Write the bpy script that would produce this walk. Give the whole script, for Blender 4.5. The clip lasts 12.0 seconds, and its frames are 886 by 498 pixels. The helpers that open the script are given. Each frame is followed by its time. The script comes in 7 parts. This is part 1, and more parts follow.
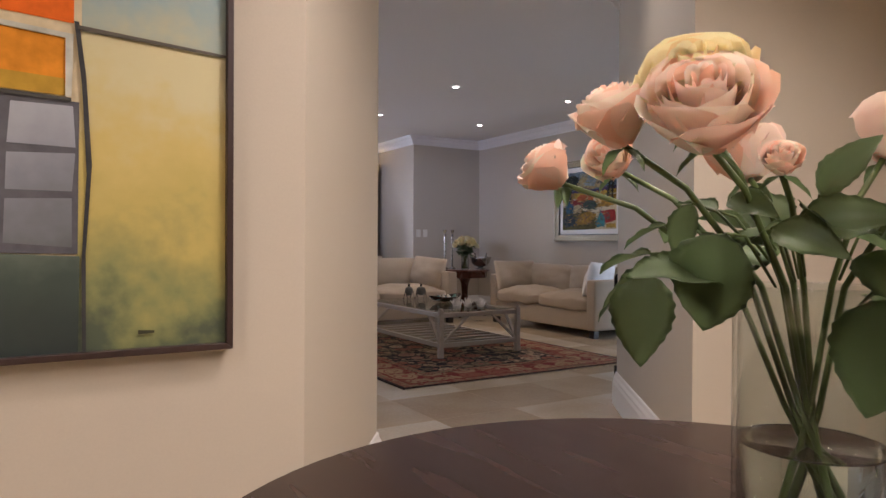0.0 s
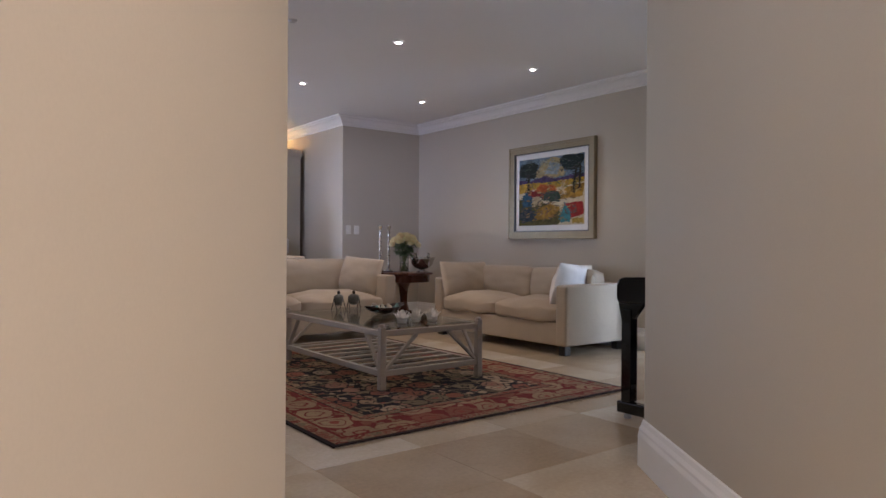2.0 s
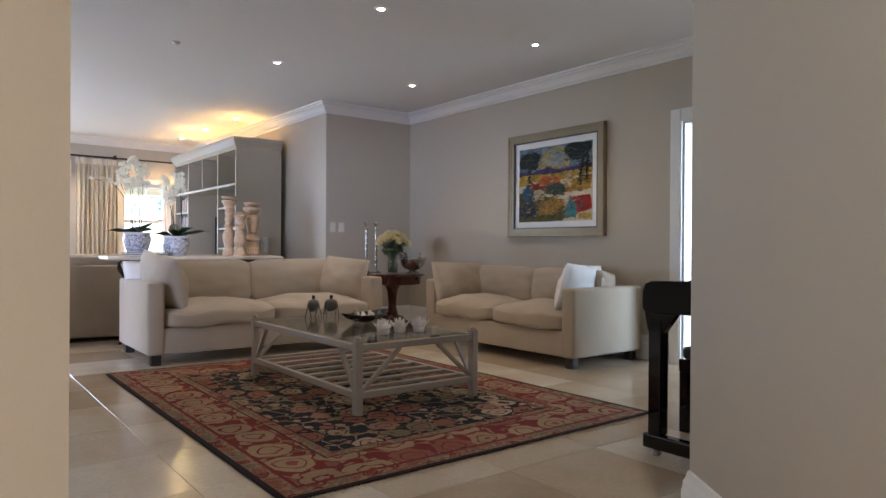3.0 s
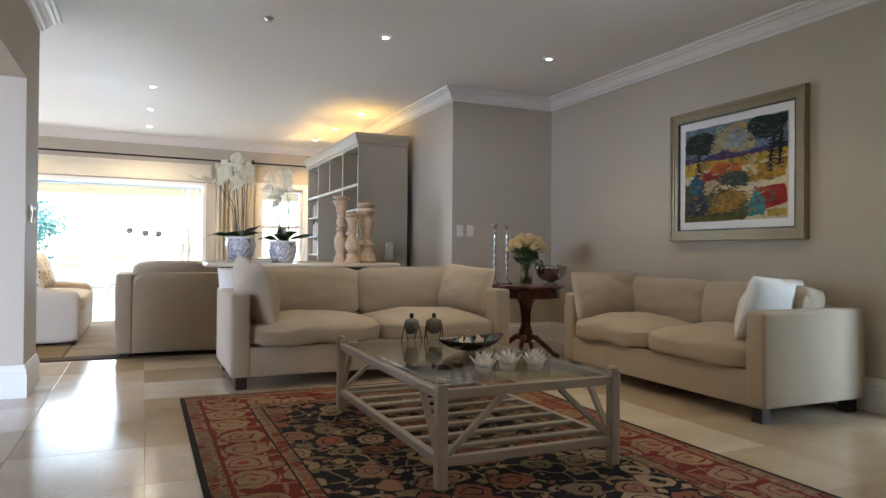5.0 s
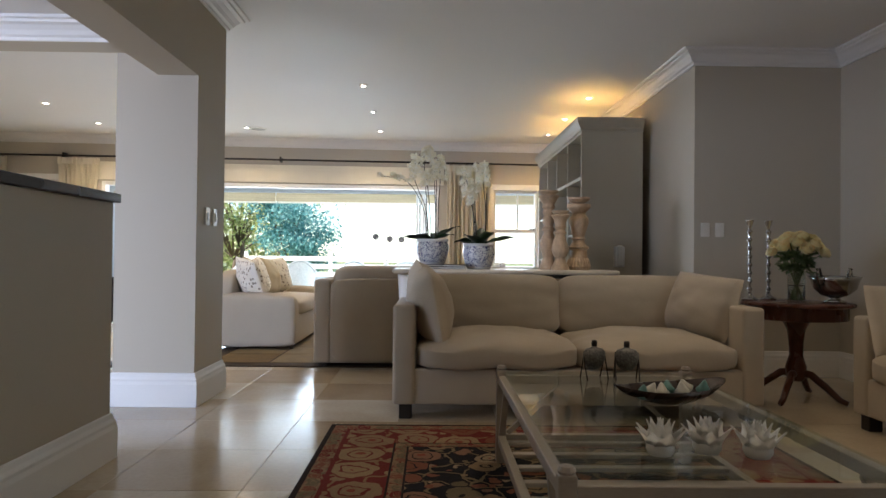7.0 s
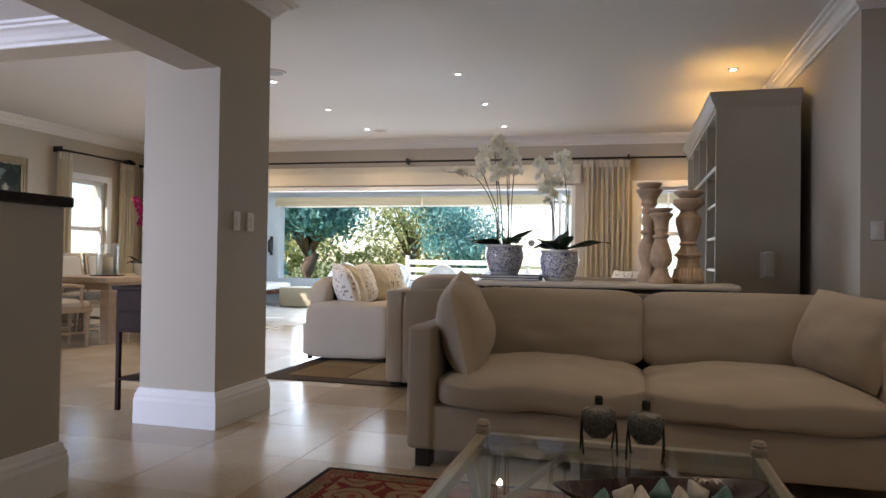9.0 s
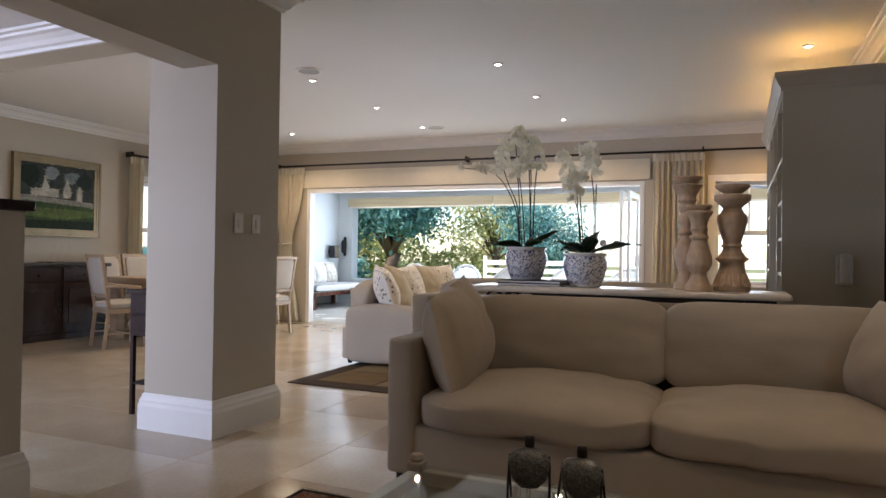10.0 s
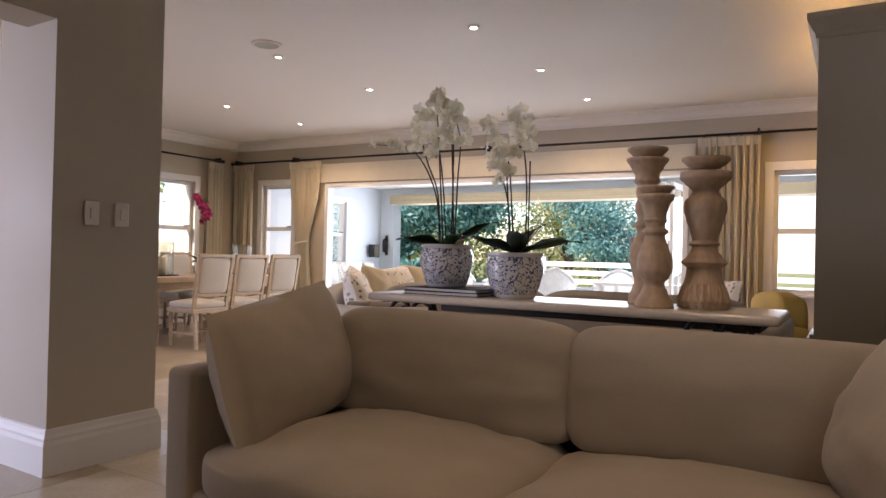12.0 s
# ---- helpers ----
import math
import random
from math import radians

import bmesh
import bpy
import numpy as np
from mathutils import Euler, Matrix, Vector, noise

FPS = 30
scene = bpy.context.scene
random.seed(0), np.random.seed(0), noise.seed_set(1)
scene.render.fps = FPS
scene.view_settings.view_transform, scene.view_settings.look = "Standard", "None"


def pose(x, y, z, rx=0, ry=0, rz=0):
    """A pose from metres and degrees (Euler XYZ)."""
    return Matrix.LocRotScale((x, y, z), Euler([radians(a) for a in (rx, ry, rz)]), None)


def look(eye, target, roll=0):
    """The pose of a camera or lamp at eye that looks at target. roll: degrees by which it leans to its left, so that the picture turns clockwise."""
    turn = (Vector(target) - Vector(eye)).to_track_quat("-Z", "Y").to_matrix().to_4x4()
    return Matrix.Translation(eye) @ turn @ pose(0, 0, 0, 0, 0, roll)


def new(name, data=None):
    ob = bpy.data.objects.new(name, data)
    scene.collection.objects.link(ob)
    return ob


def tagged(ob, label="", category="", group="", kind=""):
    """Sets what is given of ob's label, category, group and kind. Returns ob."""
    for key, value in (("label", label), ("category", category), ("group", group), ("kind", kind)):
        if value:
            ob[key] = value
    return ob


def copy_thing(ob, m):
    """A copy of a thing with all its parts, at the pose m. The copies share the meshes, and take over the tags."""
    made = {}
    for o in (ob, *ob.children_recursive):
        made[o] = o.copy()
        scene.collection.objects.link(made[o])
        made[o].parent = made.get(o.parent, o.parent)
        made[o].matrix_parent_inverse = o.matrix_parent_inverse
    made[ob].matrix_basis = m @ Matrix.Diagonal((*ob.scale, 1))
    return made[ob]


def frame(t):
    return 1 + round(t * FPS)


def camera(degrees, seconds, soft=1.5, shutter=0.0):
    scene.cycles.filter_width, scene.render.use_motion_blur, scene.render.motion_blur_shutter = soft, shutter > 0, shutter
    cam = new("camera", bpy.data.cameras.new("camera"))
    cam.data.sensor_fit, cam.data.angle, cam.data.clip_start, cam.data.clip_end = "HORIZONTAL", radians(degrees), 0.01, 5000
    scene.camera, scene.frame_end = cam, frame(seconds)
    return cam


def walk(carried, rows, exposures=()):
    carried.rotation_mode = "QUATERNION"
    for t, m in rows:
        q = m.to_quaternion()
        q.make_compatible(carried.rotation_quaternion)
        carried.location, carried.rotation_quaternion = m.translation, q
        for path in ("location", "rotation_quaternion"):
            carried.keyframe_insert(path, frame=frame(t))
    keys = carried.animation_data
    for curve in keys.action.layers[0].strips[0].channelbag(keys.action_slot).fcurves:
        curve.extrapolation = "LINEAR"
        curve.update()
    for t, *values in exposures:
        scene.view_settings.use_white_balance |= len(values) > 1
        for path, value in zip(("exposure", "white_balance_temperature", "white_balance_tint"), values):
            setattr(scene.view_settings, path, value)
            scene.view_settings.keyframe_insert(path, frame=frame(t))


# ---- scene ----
cam = camera(67.0, 12.0)
PATH = [
    (0, (1.817, 1.09, 1.074), (2.854, 2.8, 1.06), 0.3),
    (0.5, (1.922, 1.483, 1.068), (2.98, 3.181, 1.056), 0.7),
    (1, (2.066, 1.81, 1.044), (3.163, 3.482, 1.043), 0.7),
    (1.5, (2.219, 2.079, 1.082), (3.403, 3.691, 1.065), 0.5),
    (2, (2.497, 2.426, 1.024), (3.715, 4.012, 1.018), 0.4),
    (2.5, (2.762, 2.733, 1.011), (3.992, 4.31, 1.005), 0.4),
    (4.5, (3.694, 3.658, 0.996), (4.703, 5.384, 1.002), 0.3),
    (5, (3.888, 3.859, 1.001), (4.704, 5.685, 1.014), 0.5),
    (5.5, (4.089, 4.071, 0.982), (4.666, 5.986, 1.001), 0.6),
    (6, (4.275, 4.273, 0.981), (4.678, 6.232, 0.999), 0.6),
    (6.5, (4.474, 4.493, 0.993), (4.7, 6.48, 1.015), 0.7),
    (7, (4.691, 4.756, 0.991), (4.725, 6.755, 1.016), 0.6),
    (9, (5.52, 5.66, 1.041), (4.987, 7.588, 1.068), 0.8),
    (9.5, (5.723, 5.899, 1.059), (5.066, 7.788, 1.086), 0.8),
    (10, (5.915, 6.147, 1.074), (5.111, 7.978, 1.095), 0.8),
    (10.5, (6.08, 6.474, 1.057), (5.203, 8.271, 1.078), 1.0),
    (11, (6.245, 6.804, 1.079), (5.333, 8.584, 1.097), 1.0),
    (11.5, (6.363, 7.119, 1.092), (5.393, 8.868, 1.113), 1.1),
    (12, (6.389, 7.43, 1.088), (5.343, 9.134, 1.105), 1.3),
]
EXPOSURES = [(0.0, 1.70, 5700, 22), (1.5, 1.66, 5600, 25), (2.1, 1.82, 5600, 21), (2.5, 1.92, 5550, 18), (4.5, 1.95, 5800, 8), (6.5, 1.27, 5950, 8), (9.0, 0.92, 6150, 15), (10.5, 0.84, 6300, 17), (12.0, 0.90, 6650, 24)]
walk(cam, [(t, look(eye, target, roll)) for t, eye, target, roll in PATH], EXPOSURES)

# ---- world, sun, large lights ----
world = bpy.data.worlds.new("sky")
scene.world = world
world.use_nodes = True
wn = world.node_tree.nodes
sky = wn.new("ShaderNodeTexSky")
sky.sky_type, sky.sun_disc = "NISHITA", False
sky.sun_elevation, sky.sun_rotation = radians(41), radians(-144)
sky.dust_density, sky.air_density = 0.3, 1.0
wn["Background"].inputs[1].default_value = 0.15
world.node_tree.links.new(sky.outputs[0], wn["Background"].inputs[0])


def lamp(name, kind, energy, colour, m, size=0.1, size_y=0.0, spot=0.0):
    d = bpy.data.lights.new(name, kind)
    d.energy, d.color = energy, colour
    if kind == "AREA":
        d.size = size
        if size_y:
            d.shape, d.size_y = "RECTANGLE", size_y
    elif kind == "SUN":
        d.angle = size
    else:
        d.shadow_soft_size = size
        if kind == "SPOT":
            d.spot_size, d.spot_blend = radians(spot), 0.7
    ob = new(name, d)
    ob.matrix_world = m
    return ob


SUN_DIR = Vector((-0.50, -0.70, 0.75))
lamp("sun", "SUN", 5.0, (1.0, 0.94, 0.84), look((0, 0, 30), Vector((0, 0, 30)) - SUN_DIR), radians(0.5))
lamp("door_daylight", "AREA", 17, (0.76, 0.88, 1.0), look((2.3, 15.45, 1.2), (2.6, 10, 1.0)), 4.8, 1.9)
lamp("lobby_daylight", "AREA", 12, (0.78, 0.90, 1.0), look((10.5, 6.05, 1.4), (8.2, 6.0, 1.0)), 1.2, 1.8)
# added fill lamp, aimed through the doorway to brighten the sofa arm
lamp("lobby_fill", "AREA", 40, (0.70, 0.86, 1.0), look((9.3, 4.0, 1.25), (8.0, 6.5, 0.6)), 1.1, 1.9)
lamp("patio_daylight", "AREA", 200, (0.74, 0.87, 1.0), look((3.0, 18.95, 1.45), (3.0, 15.0, 1.35)), 9.0, 1.6)
lamp("bar_daylight", "AREA", 48, (0.68, 0.75, 1.0), look((-1.95, 5.7, 1.35), (1.5, 9.5, 0.5)), 2.8, 1.9).data.spread = radians(84)

# ---- materials ----


def mat(name, base, rough=0.6, metal=0.0, var=0.12, scale=4.0, fine=60.0, bump=0.05, dist=0.002, spec=0.5, sheen=0.0, trans=0.0, stretch=(1, 1, 1)):
    m = bpy.data.materials.new(name)
    m.use_nodes = True
    n, ln = m.node_tree.nodes, m.node_tree.links
    b = n["Principled BSDF"]
    tc = n.new("ShaderNodeTexCoord")
    mp = n.new("ShaderNodeMapping")
    mp.inputs["Scale"].default_value = stretch
    ln.new(tc.outputs["Object"], mp.inputs[0])
    n1, n2 = n.new("ShaderNodeTexNoise"), n.new("ShaderNodeTexNoise")
    for q, sc in ((n1, scale), (n2, fine)):
        q.inputs["Scale"].default_value, q.inputs["Detail"].default_value = sc, 5
        ln.new(mp.outputs[0], q.inputs["Vector"])
    add = n.new("ShaderNodeMath")
    add.operation = "ADD"
    ln.new(n1.outputs[0], add.inputs[0])
    ln.new(n2.outputs[0], add.inputs[1])
    rng = n.new("ShaderNodeMapRange")
    rng.inputs["From Min"].default_value, rng.inputs["From Max"].default_value = 0.6, 1.4
    rng.inputs["To Min"].default_value, rng.inputs["To Max"].default_value = 1 - var, 1 + var
    ln.new(add.outputs[0], rng.inputs[0])
    hsv = n.new("ShaderNodeHueSaturation")
    hsv.inputs["Color"].default_value = (*base, 1)
    ln.new(rng.outputs[0], hsv.inputs["Value"])
    ln.new(hsv.outputs[0], b.inputs["Base Color"])
    rr = n.new("ShaderNodeMapRange")
    rr.inputs["From Min"].default_value, rr.inputs["From Max"].default_value = 0.3, 0.7
    rr.inputs["To Min"].default_value, rr.inputs["To Max"].default_value = max(0.02, rough * 0.85), min(1, rough * 1.15)
    ln.new(n1.outputs[0], rr.inputs[0])
    ln.new(rr.outputs[0], b.inputs["Roughness"])
    b.inputs["Metallic"].default_value = metal
    b.inputs["Specular IOR Level"].default_value = spec
    b.inputs["Sheen Weight"].default_value = sheen
    b.inputs["Transmission Weight"].default_value = trans
    if bump:
        bp = n.new("ShaderNodeBump")
        bp.inputs["Strength"].default_value, bp.inputs["Distance"].default_value = bump, dist
        ln.new(n2.outputs[0], bp.inputs["Height"])
        ln.new(bp.outputs[0], b.inputs["Normal"])
    return m


def let_light_through(m, share):
    """Thin petals, leaves and cloth pass some light."""
    n, ln = m.node_tree.nodes, m.node_tree.links
    b, out = n["Principled BSDF"], n["Material Output"]
    t, q = n.new("ShaderNodeBsdfTranslucent"), n.new("ShaderNodeMixShader")
    q.inputs[0].default_value = share
    ln.new(b.inputs["Base Color"].links[0].from_socket, t.inputs[0])
    ln.new(b.outputs[0], q.inputs[1])
    ln.new(t.outputs[0], q.inputs[2])
    ln.new(q.outputs[0], out.inputs[0])
    return m


def glow(name, colour, strength):
    m = bpy.data.materials.new(name)
    m.use_nodes = True
    b = m.node_tree.nodes["Principled BSDF"]
    b.inputs["Base Color"].default_value = (*colour, 1)
    b.inputs["Emission Color"].default_value = (*colour, 1)
    b.inputs["Emission Strength"].default_value = strength
    return m


def glass(name, colour=(1, 1, 1), rough=0.0, ior=1.45):
    """Thin clear glass: light passes straight, and the surface mirrors more at a slant."""
    m = bpy.data.materials.new(name)
    m.use_nodes = True
    n, ln = m.node_tree.nodes, m.node_tree.links
    n.remove(n["Principled BSDF"])
    t, g, f, q = n.new("ShaderNodeBsdfTransparent"), n.new("ShaderNodeBsdfGlossy"), n.new("ShaderNodeLayerWeight"), n.new("ShaderNodeMixShader")
    t.inputs[0].default_value = (*colour, 1)
    g.inputs["Roughness"].default_value = max(0.01, rough)
    base = ((ior - 1) / (ior + 1)) ** 2
    p, k = n.new("ShaderNodeMath"), n.new("ShaderNodeMath")
    p.operation, k.operation = "POWER", "MULTIPLY_ADD"
    ln.new(f.outputs["Facing"], p.inputs[0])
    p.inputs[1].default_value = 5.0
    ln.new(p.outputs[0], k.inputs[0])
    k.inputs[1].default_value, k.inputs[2].default_value = 0.8 - base, base
    ln.new(k.outputs[0], q.inputs[0])
    ln.new(t.outputs[0], q.inputs[1])
    ln.new(g.outputs[0], q.inputs[2])
    ln.new(q.outputs[0], n["Material Output"].inputs[0])
    return m


WALL = mat("taupe_wall_paint", (0.505, 0.450, 0.355), 0.75, var=0.03, scale=1.5, fine=180, bump=0.12, dist=0.001)
WHITE = mat("white_paint", (0.80, 0.78, 0.74), 0.55, var=0.03, scale=2, fine=120, bump=0.05)
CEIL = mat("ceiling_paint", (0.80, 0.79, 0.77), 0.7, var=0.02, scale=1.0, fine=150, bump=0.05)
COOL = mat("patio_wall_paint", (0.62, 0.65, 0.67), 0.7, var=0.04, scale=1.5, fine=120)
LINEN = mat("oatmeal_linen", (0.42, 0.352, 0.262), 0.9, var=0.08, scale=5, fine=400, bump=0.25, dist=0.001, spec=0.2, sheen=0.15)
SLIP = mat("cream_slipcover", (0.40, 0.34, 0.26), 0.9, var=0.07, scale=4, fine=300, bump=0.2, spec=0.2)
wave = LINEN.node_tree.nodes.new("ShaderNodeTexNoise")
wave.inputs["Scale"].default_value, wave.inputs["Detail"].default_value = 7.0, 4
soft_fold = LINEN.node_tree.nodes.new("ShaderNodeBump")
soft_fold.inputs["Strength"].default_value, soft_fold.inputs["Distance"].default_value = 0.35, 0.012
LINEN.node_tree.links.new(LINEN.node_tree.nodes["Texture Coordinate"].outputs["Object"], wave.inputs["Vector"])
LINEN.node_tree.links.new(wave.outputs[0], soft_fold.inputs["Height"])
LINEN.node_tree.links.new(soft_fold.outputs[0], LINEN.node_tree.nodes["Bump"].inputs["Normal"])
FOOT = mat("black_foot_wood", (0.02, 0.016, 0.013), 0.4, var=0.2)
MAHOG = mat("mahogany", (0.085, 0.026, 0.014), 0.28, var=0.45, scale=3, fine=25, bump=0.05, stretch=(1, 6, 1))
DARKW = mat("dark_stained_wood", (0.026, 0.013, 0.009), 0.26, spec=0.3, var=0.5, scale=2.5, fine=30, bump=0.06, stretch=(7, 1, 1))
TAUPEW = mat("taupe_lacquered_wood", (0.34, 0.285, 0.23), 0.42, var=0.12, scale=3, fine=40, bump=0.05, stretch=(1, 1, 5))
GREYW = mat("greige_cabinet_paint", (0.44, 0.395, 0.30), 0.5, var=0.05, scale=3, fine=90)
PALEW = mat("limed_oak", (0.43, 0.325, 0.22), 0.5, var=0.22, scale=3, fine=35, bump=0.1, stretch=(1, 1, 6))
BLEACH = mat("bleached_carved_wood", (0.455, 0.322, 0.20), 0.65, var=0.28, scale=5, fine=50, bump=0.35, dist=0.003, stretch=(1, 1, 0.4))
IRON = mat("dark_iron", (0.03, 0.024, 0.02), 0.45, 0.6, var=0.2)
BLACKL = mat("black_piano_lacquer", (0.006, 0.006, 0.007), 0.06, var=0.1, bump=0.0)
SILVER = mat("polished_silver", (0.52, 0.51, 0.50), 0.14, 1.0, var=0.08, bump=0.0)
CHROME = mat("brushed_steel", (0.6, 0.6, 0.6), 0.3, 1.0, var=0.08)
GLASS = glass("clear_glass")
TABLEGLASS = glass("table_glass", (0.93, 0.97, 0.95))
PANE = glass("window_glass")
ORCHLEAF = mat("orchid_leaf", (0.022, 0.045, 0.016), 0.32, var=0.3, scale=6, fine=40, bump=0.05)
STEM = mat("dark_stem", (0.03, 0.028, 0.016), 0.6, var=0.2)
ROSESTEM = mat("rose_stem", (0.10, 0.14, 0.04), 0.5, var=0.25)
CURTAIN = mat("cream_curtain", (0.88, 0.82, 0.68), 0.85, var=0.07, scale=3, fine=250, bump=0.15, spec=0.2)
CERAMIC = mat("white_ceramic", (0.86, 0.84, 0.80), 0.25, var=0.04)
WICKER = mat("white_wicker", (0.74, 0.73, 0.70), 0.7, var=0.18, scale=30, fine=90, bump=0.6, dist=0.006)
STONEC = mat("cream_console_top", (0.60, 0.52, 0.40), 0.3, spec=0.35, var=0.1, scale=3, fine=40)
SWITCH = mat("cream_switch_plastic", (0.76, 0.73, 0.66), 0.4, var=0.04)
PAPER = mat("page_paper", (0.7, 0.66, 0.58), 0.8, var=0.1, fine=200)
BOOK = mat("book_cloth", (0.035, 0.03, 0.03), 0.85, var=0.15, spec=0.15)
YELLOW = mat("mustard_fabric", (0.55, 0.38, 0.10), 0.85, var=0.1, scale=4, fine=300, bump=0.2)
WHITEFAB = mat("white_linen", (0.70, 0.67, 0.62), 0.9, var=0.06, scale=4, fine=300, bump=0.2)
BAMBOO = mat("bamboo_blind", (0.50, 0.40, 0.25), 0.7, var=0.3, scale=2, fine=60, bump=0.3, stretch=(0.3, 1, 12))
let_light_through(CURTAIN, 0.36)
LOTUS = let_light_through(mat("translucent_porcelain", (0.90, 0.88, 0.84), 0.35, var=0.03), 0.4)
WALNUT = mat("dark_walnut", (0.022, 0.009, 0.005), 0.5, var=0.35, scale=3, fine=30, spec=0.06)
CHAIRFAB = mat("stone_chair_linen", (0.50, 0.465, 0.41), 0.9, var=0.06, scale=4, fine=300, bump=0.2, spec=0.2)
BULB = glow("lamp_glow", (1.0, 0.93, 0.82), 14)

# ---- geometry helpers ----


def thing(name, m=None, label="", category="", group="", kind=""):
    ob = new(name)
    if m is not None:
        ob.matrix_world = m
    return tagged(ob, label, category, group, kind)


def part(name, bm, material, parent=None, label="", smooth=False, local=None):
    me = bpy.data.meshes.new(name)
    if smooth:
        for f in bm.faces:
            f.smooth = True
    bm.to_mesh(me)
    bm.free()
    me.materials.append(material)
    ob = new(name, me)
    if parent is not None:
        ob.parent = parent
    if local is not None:
        ob.matrix_local = local
    return tagged(ob, label)


def link(name, me, parent, local):
    ob = new(name, me)
    ob.parent = parent
    ob.matrix_local = local
    return ob


def box(lo, hi, bevel=0.0, seg=2, bm=None, m=None):
    t = bmesh.new()
    c = [(a + b) / 2 for a, b in zip(lo, hi)]
    s = [abs(b - a) for a, b in zip(lo, hi)]
    bmesh.ops.create_cube(t, size=1, matrix=Matrix.Translation(c) @ Matrix.Diagonal((*s, 1)))
    if bevel:
        bmesh.ops.bevel(t, geom=t.edges[:], offset=bevel, segments=seg, affect="EDGES", profile=0.5)
    return join(bm, t, m)


def join(bm, t, m=None):
    if m is not None:
        t.transform(m)
    if bm is None:
        return t
    me = bpy.data.meshes.new("tmp")
    t.to_mesh(me)
    t.free()
    bm.from_mesh(me)
    bpy.data.meshes.remove(me)
    return bm


def prism(poly, z0, z1, bm=None, m=None, bevel=0.0):
    """An upright prism on a plan polygon, anticlockwise."""
    t = bmesh.new()
    lo = [t.verts.new((x, y, z0)) for x, y in poly]
    hi = [t.verts.new((x, y, z1)) for x, y in poly]
    n = len(poly)
    t.faces.new(lo[::-1])
    t.faces.new(hi)
    for i in range(n):
        t.faces.new((lo[i], lo[(i + 1) % n], hi[(i + 1) % n], hi[i]))
    if bevel:
        bmesh.ops.bevel(t, geom=t.edges[:], offset=bevel, segments=2, affect="EDGES", profile=0.5)
    bmesh.ops.recalc_face_normals(t, faces=t.faces[:])
    return join(bm, t, m)


def lathe(profile, seg=24, bm=None, m=None):
    """A turned body from (radius, height) pairs."""
    t = bmesh.new()
    rings = []
    for r, z in profile:
        if r < 1e-5:
            rings.append([t.verts.new((0, 0, z))])
        else:
            rings.append([t.verts.new((r * math.cos(a), r * math.sin(a), z)) for a in (2 * math.pi * k / seg for k in range(seg))])
    for a, b in zip(rings, rings[1:]):
        for k in range(seg):
            q = [a[k % len(a)], a[(k + 1) % len(a)], b[(k + 1) % len(b)], b[k % len(b)]]
            q = list(dict.fromkeys(q))
            if len(q) > 2:
                t.faces.new(q)
    bmesh.ops.recalc_face_normals(t, faces=t.faces[:])
    return join(bm, t, m)


def tube(points, radius, seg=8, bm=None, m=None, taper=None):
    """A round bar along a line of points."""
    t = bmesh.new()
    pts = [Vector(p) for p in points]
    rings = []
    for i, p in enumerate(pts):
        d = (pts[min(i + 1, len(pts) - 1)] - pts[max(i - 1, 0)]).normalized()
        q = d.to_track_quat("Z", "Y")
        r = radius if taper is None else radius + (taper - radius) * i / (len(pts) - 1)
        rings.append([t.verts.new(p + q @ Vector((r * math.cos(a), r * math.sin(a), 0))) for a in (2 * math.pi * k / seg for k in range(seg))])
    for a, b in zip(rings, rings[1:]):
        for k in range(seg):
            t.faces.new((a[k], a[(k + 1) % seg], b[(k + 1) % seg], b[k]))
    t.faces.new(rings[0][::-1])
    t.faces.new(rings[-1])
    bmesh.ops.recalc_face_normals(t, faces=t.faces[:])
    return join(bm, t, m)


def bar(a, b, w, h, bm=None, up=(0, 0, 1)):
    """A square bar from a to b."""
    a, b = Vector(a), Vector(b)
    d = (b - a)
    z = d.normalized()
    x = Vector(up).cross(z)
    if x.length < 1e-4:
        x = Vector((1, 0, 0))
    x.normalize()
    y = z.cross(x)
    m = Matrix((x, y, z)).transposed().to_4x4()
    m.translation = (a + b) / 2
    return box((-w / 2, -h / 2, -d.length / 2), (w / 2, h / 2, d.length / 2), 0, bm=bm, m=m)


def soft_box(w, d, h, bulge=0.03, e=5.0, n=12, seed=0, crease=0.006):
    """An upholstery block: rounded, with a bulging top and a few soft dents. Base at z = 0."""
    t = bmesh.new()
    bmesh.ops.create_cube(t, size=2)
    bmesh.ops.subdivide_edges(t, edges=t.edges[:], cuts=n, use_grid_fill=True)
    for v in t.verts:
        p = v.co
        k = (abs(p.x) ** e + abs(p.y) ** e + abs(p.z) ** e) ** (1 / e)
        p = p / k
        f = max(0, 1 - p.x ** 2) * max(0, 1 - p.y ** 2)
        g = noise.noise(Vector((p.x * 2.2 + seed * 7.1, p.y * 2.2, p.z * 2.2 + seed))) * crease
        v.co = Vector((p.x * w / 2 * (1 + 0.02 * (1 - p.z ** 2)), p.y * d / 2 * (1 + 0.02 * (1 - p.z ** 2)), p.z * h / 2 + (bulge * f if p.z > 0 else 0) + g))
        fold = noise.noise(Vector((v.co.x * 5 + seed, v.co.y * 5, seed * 2.3))) * noise.noise(Vector((v.co.x * 11, v.co.y * 13 + seed, 1.0)))
        v.co.z += h / 2 + fold * crease * 0.9
    return t


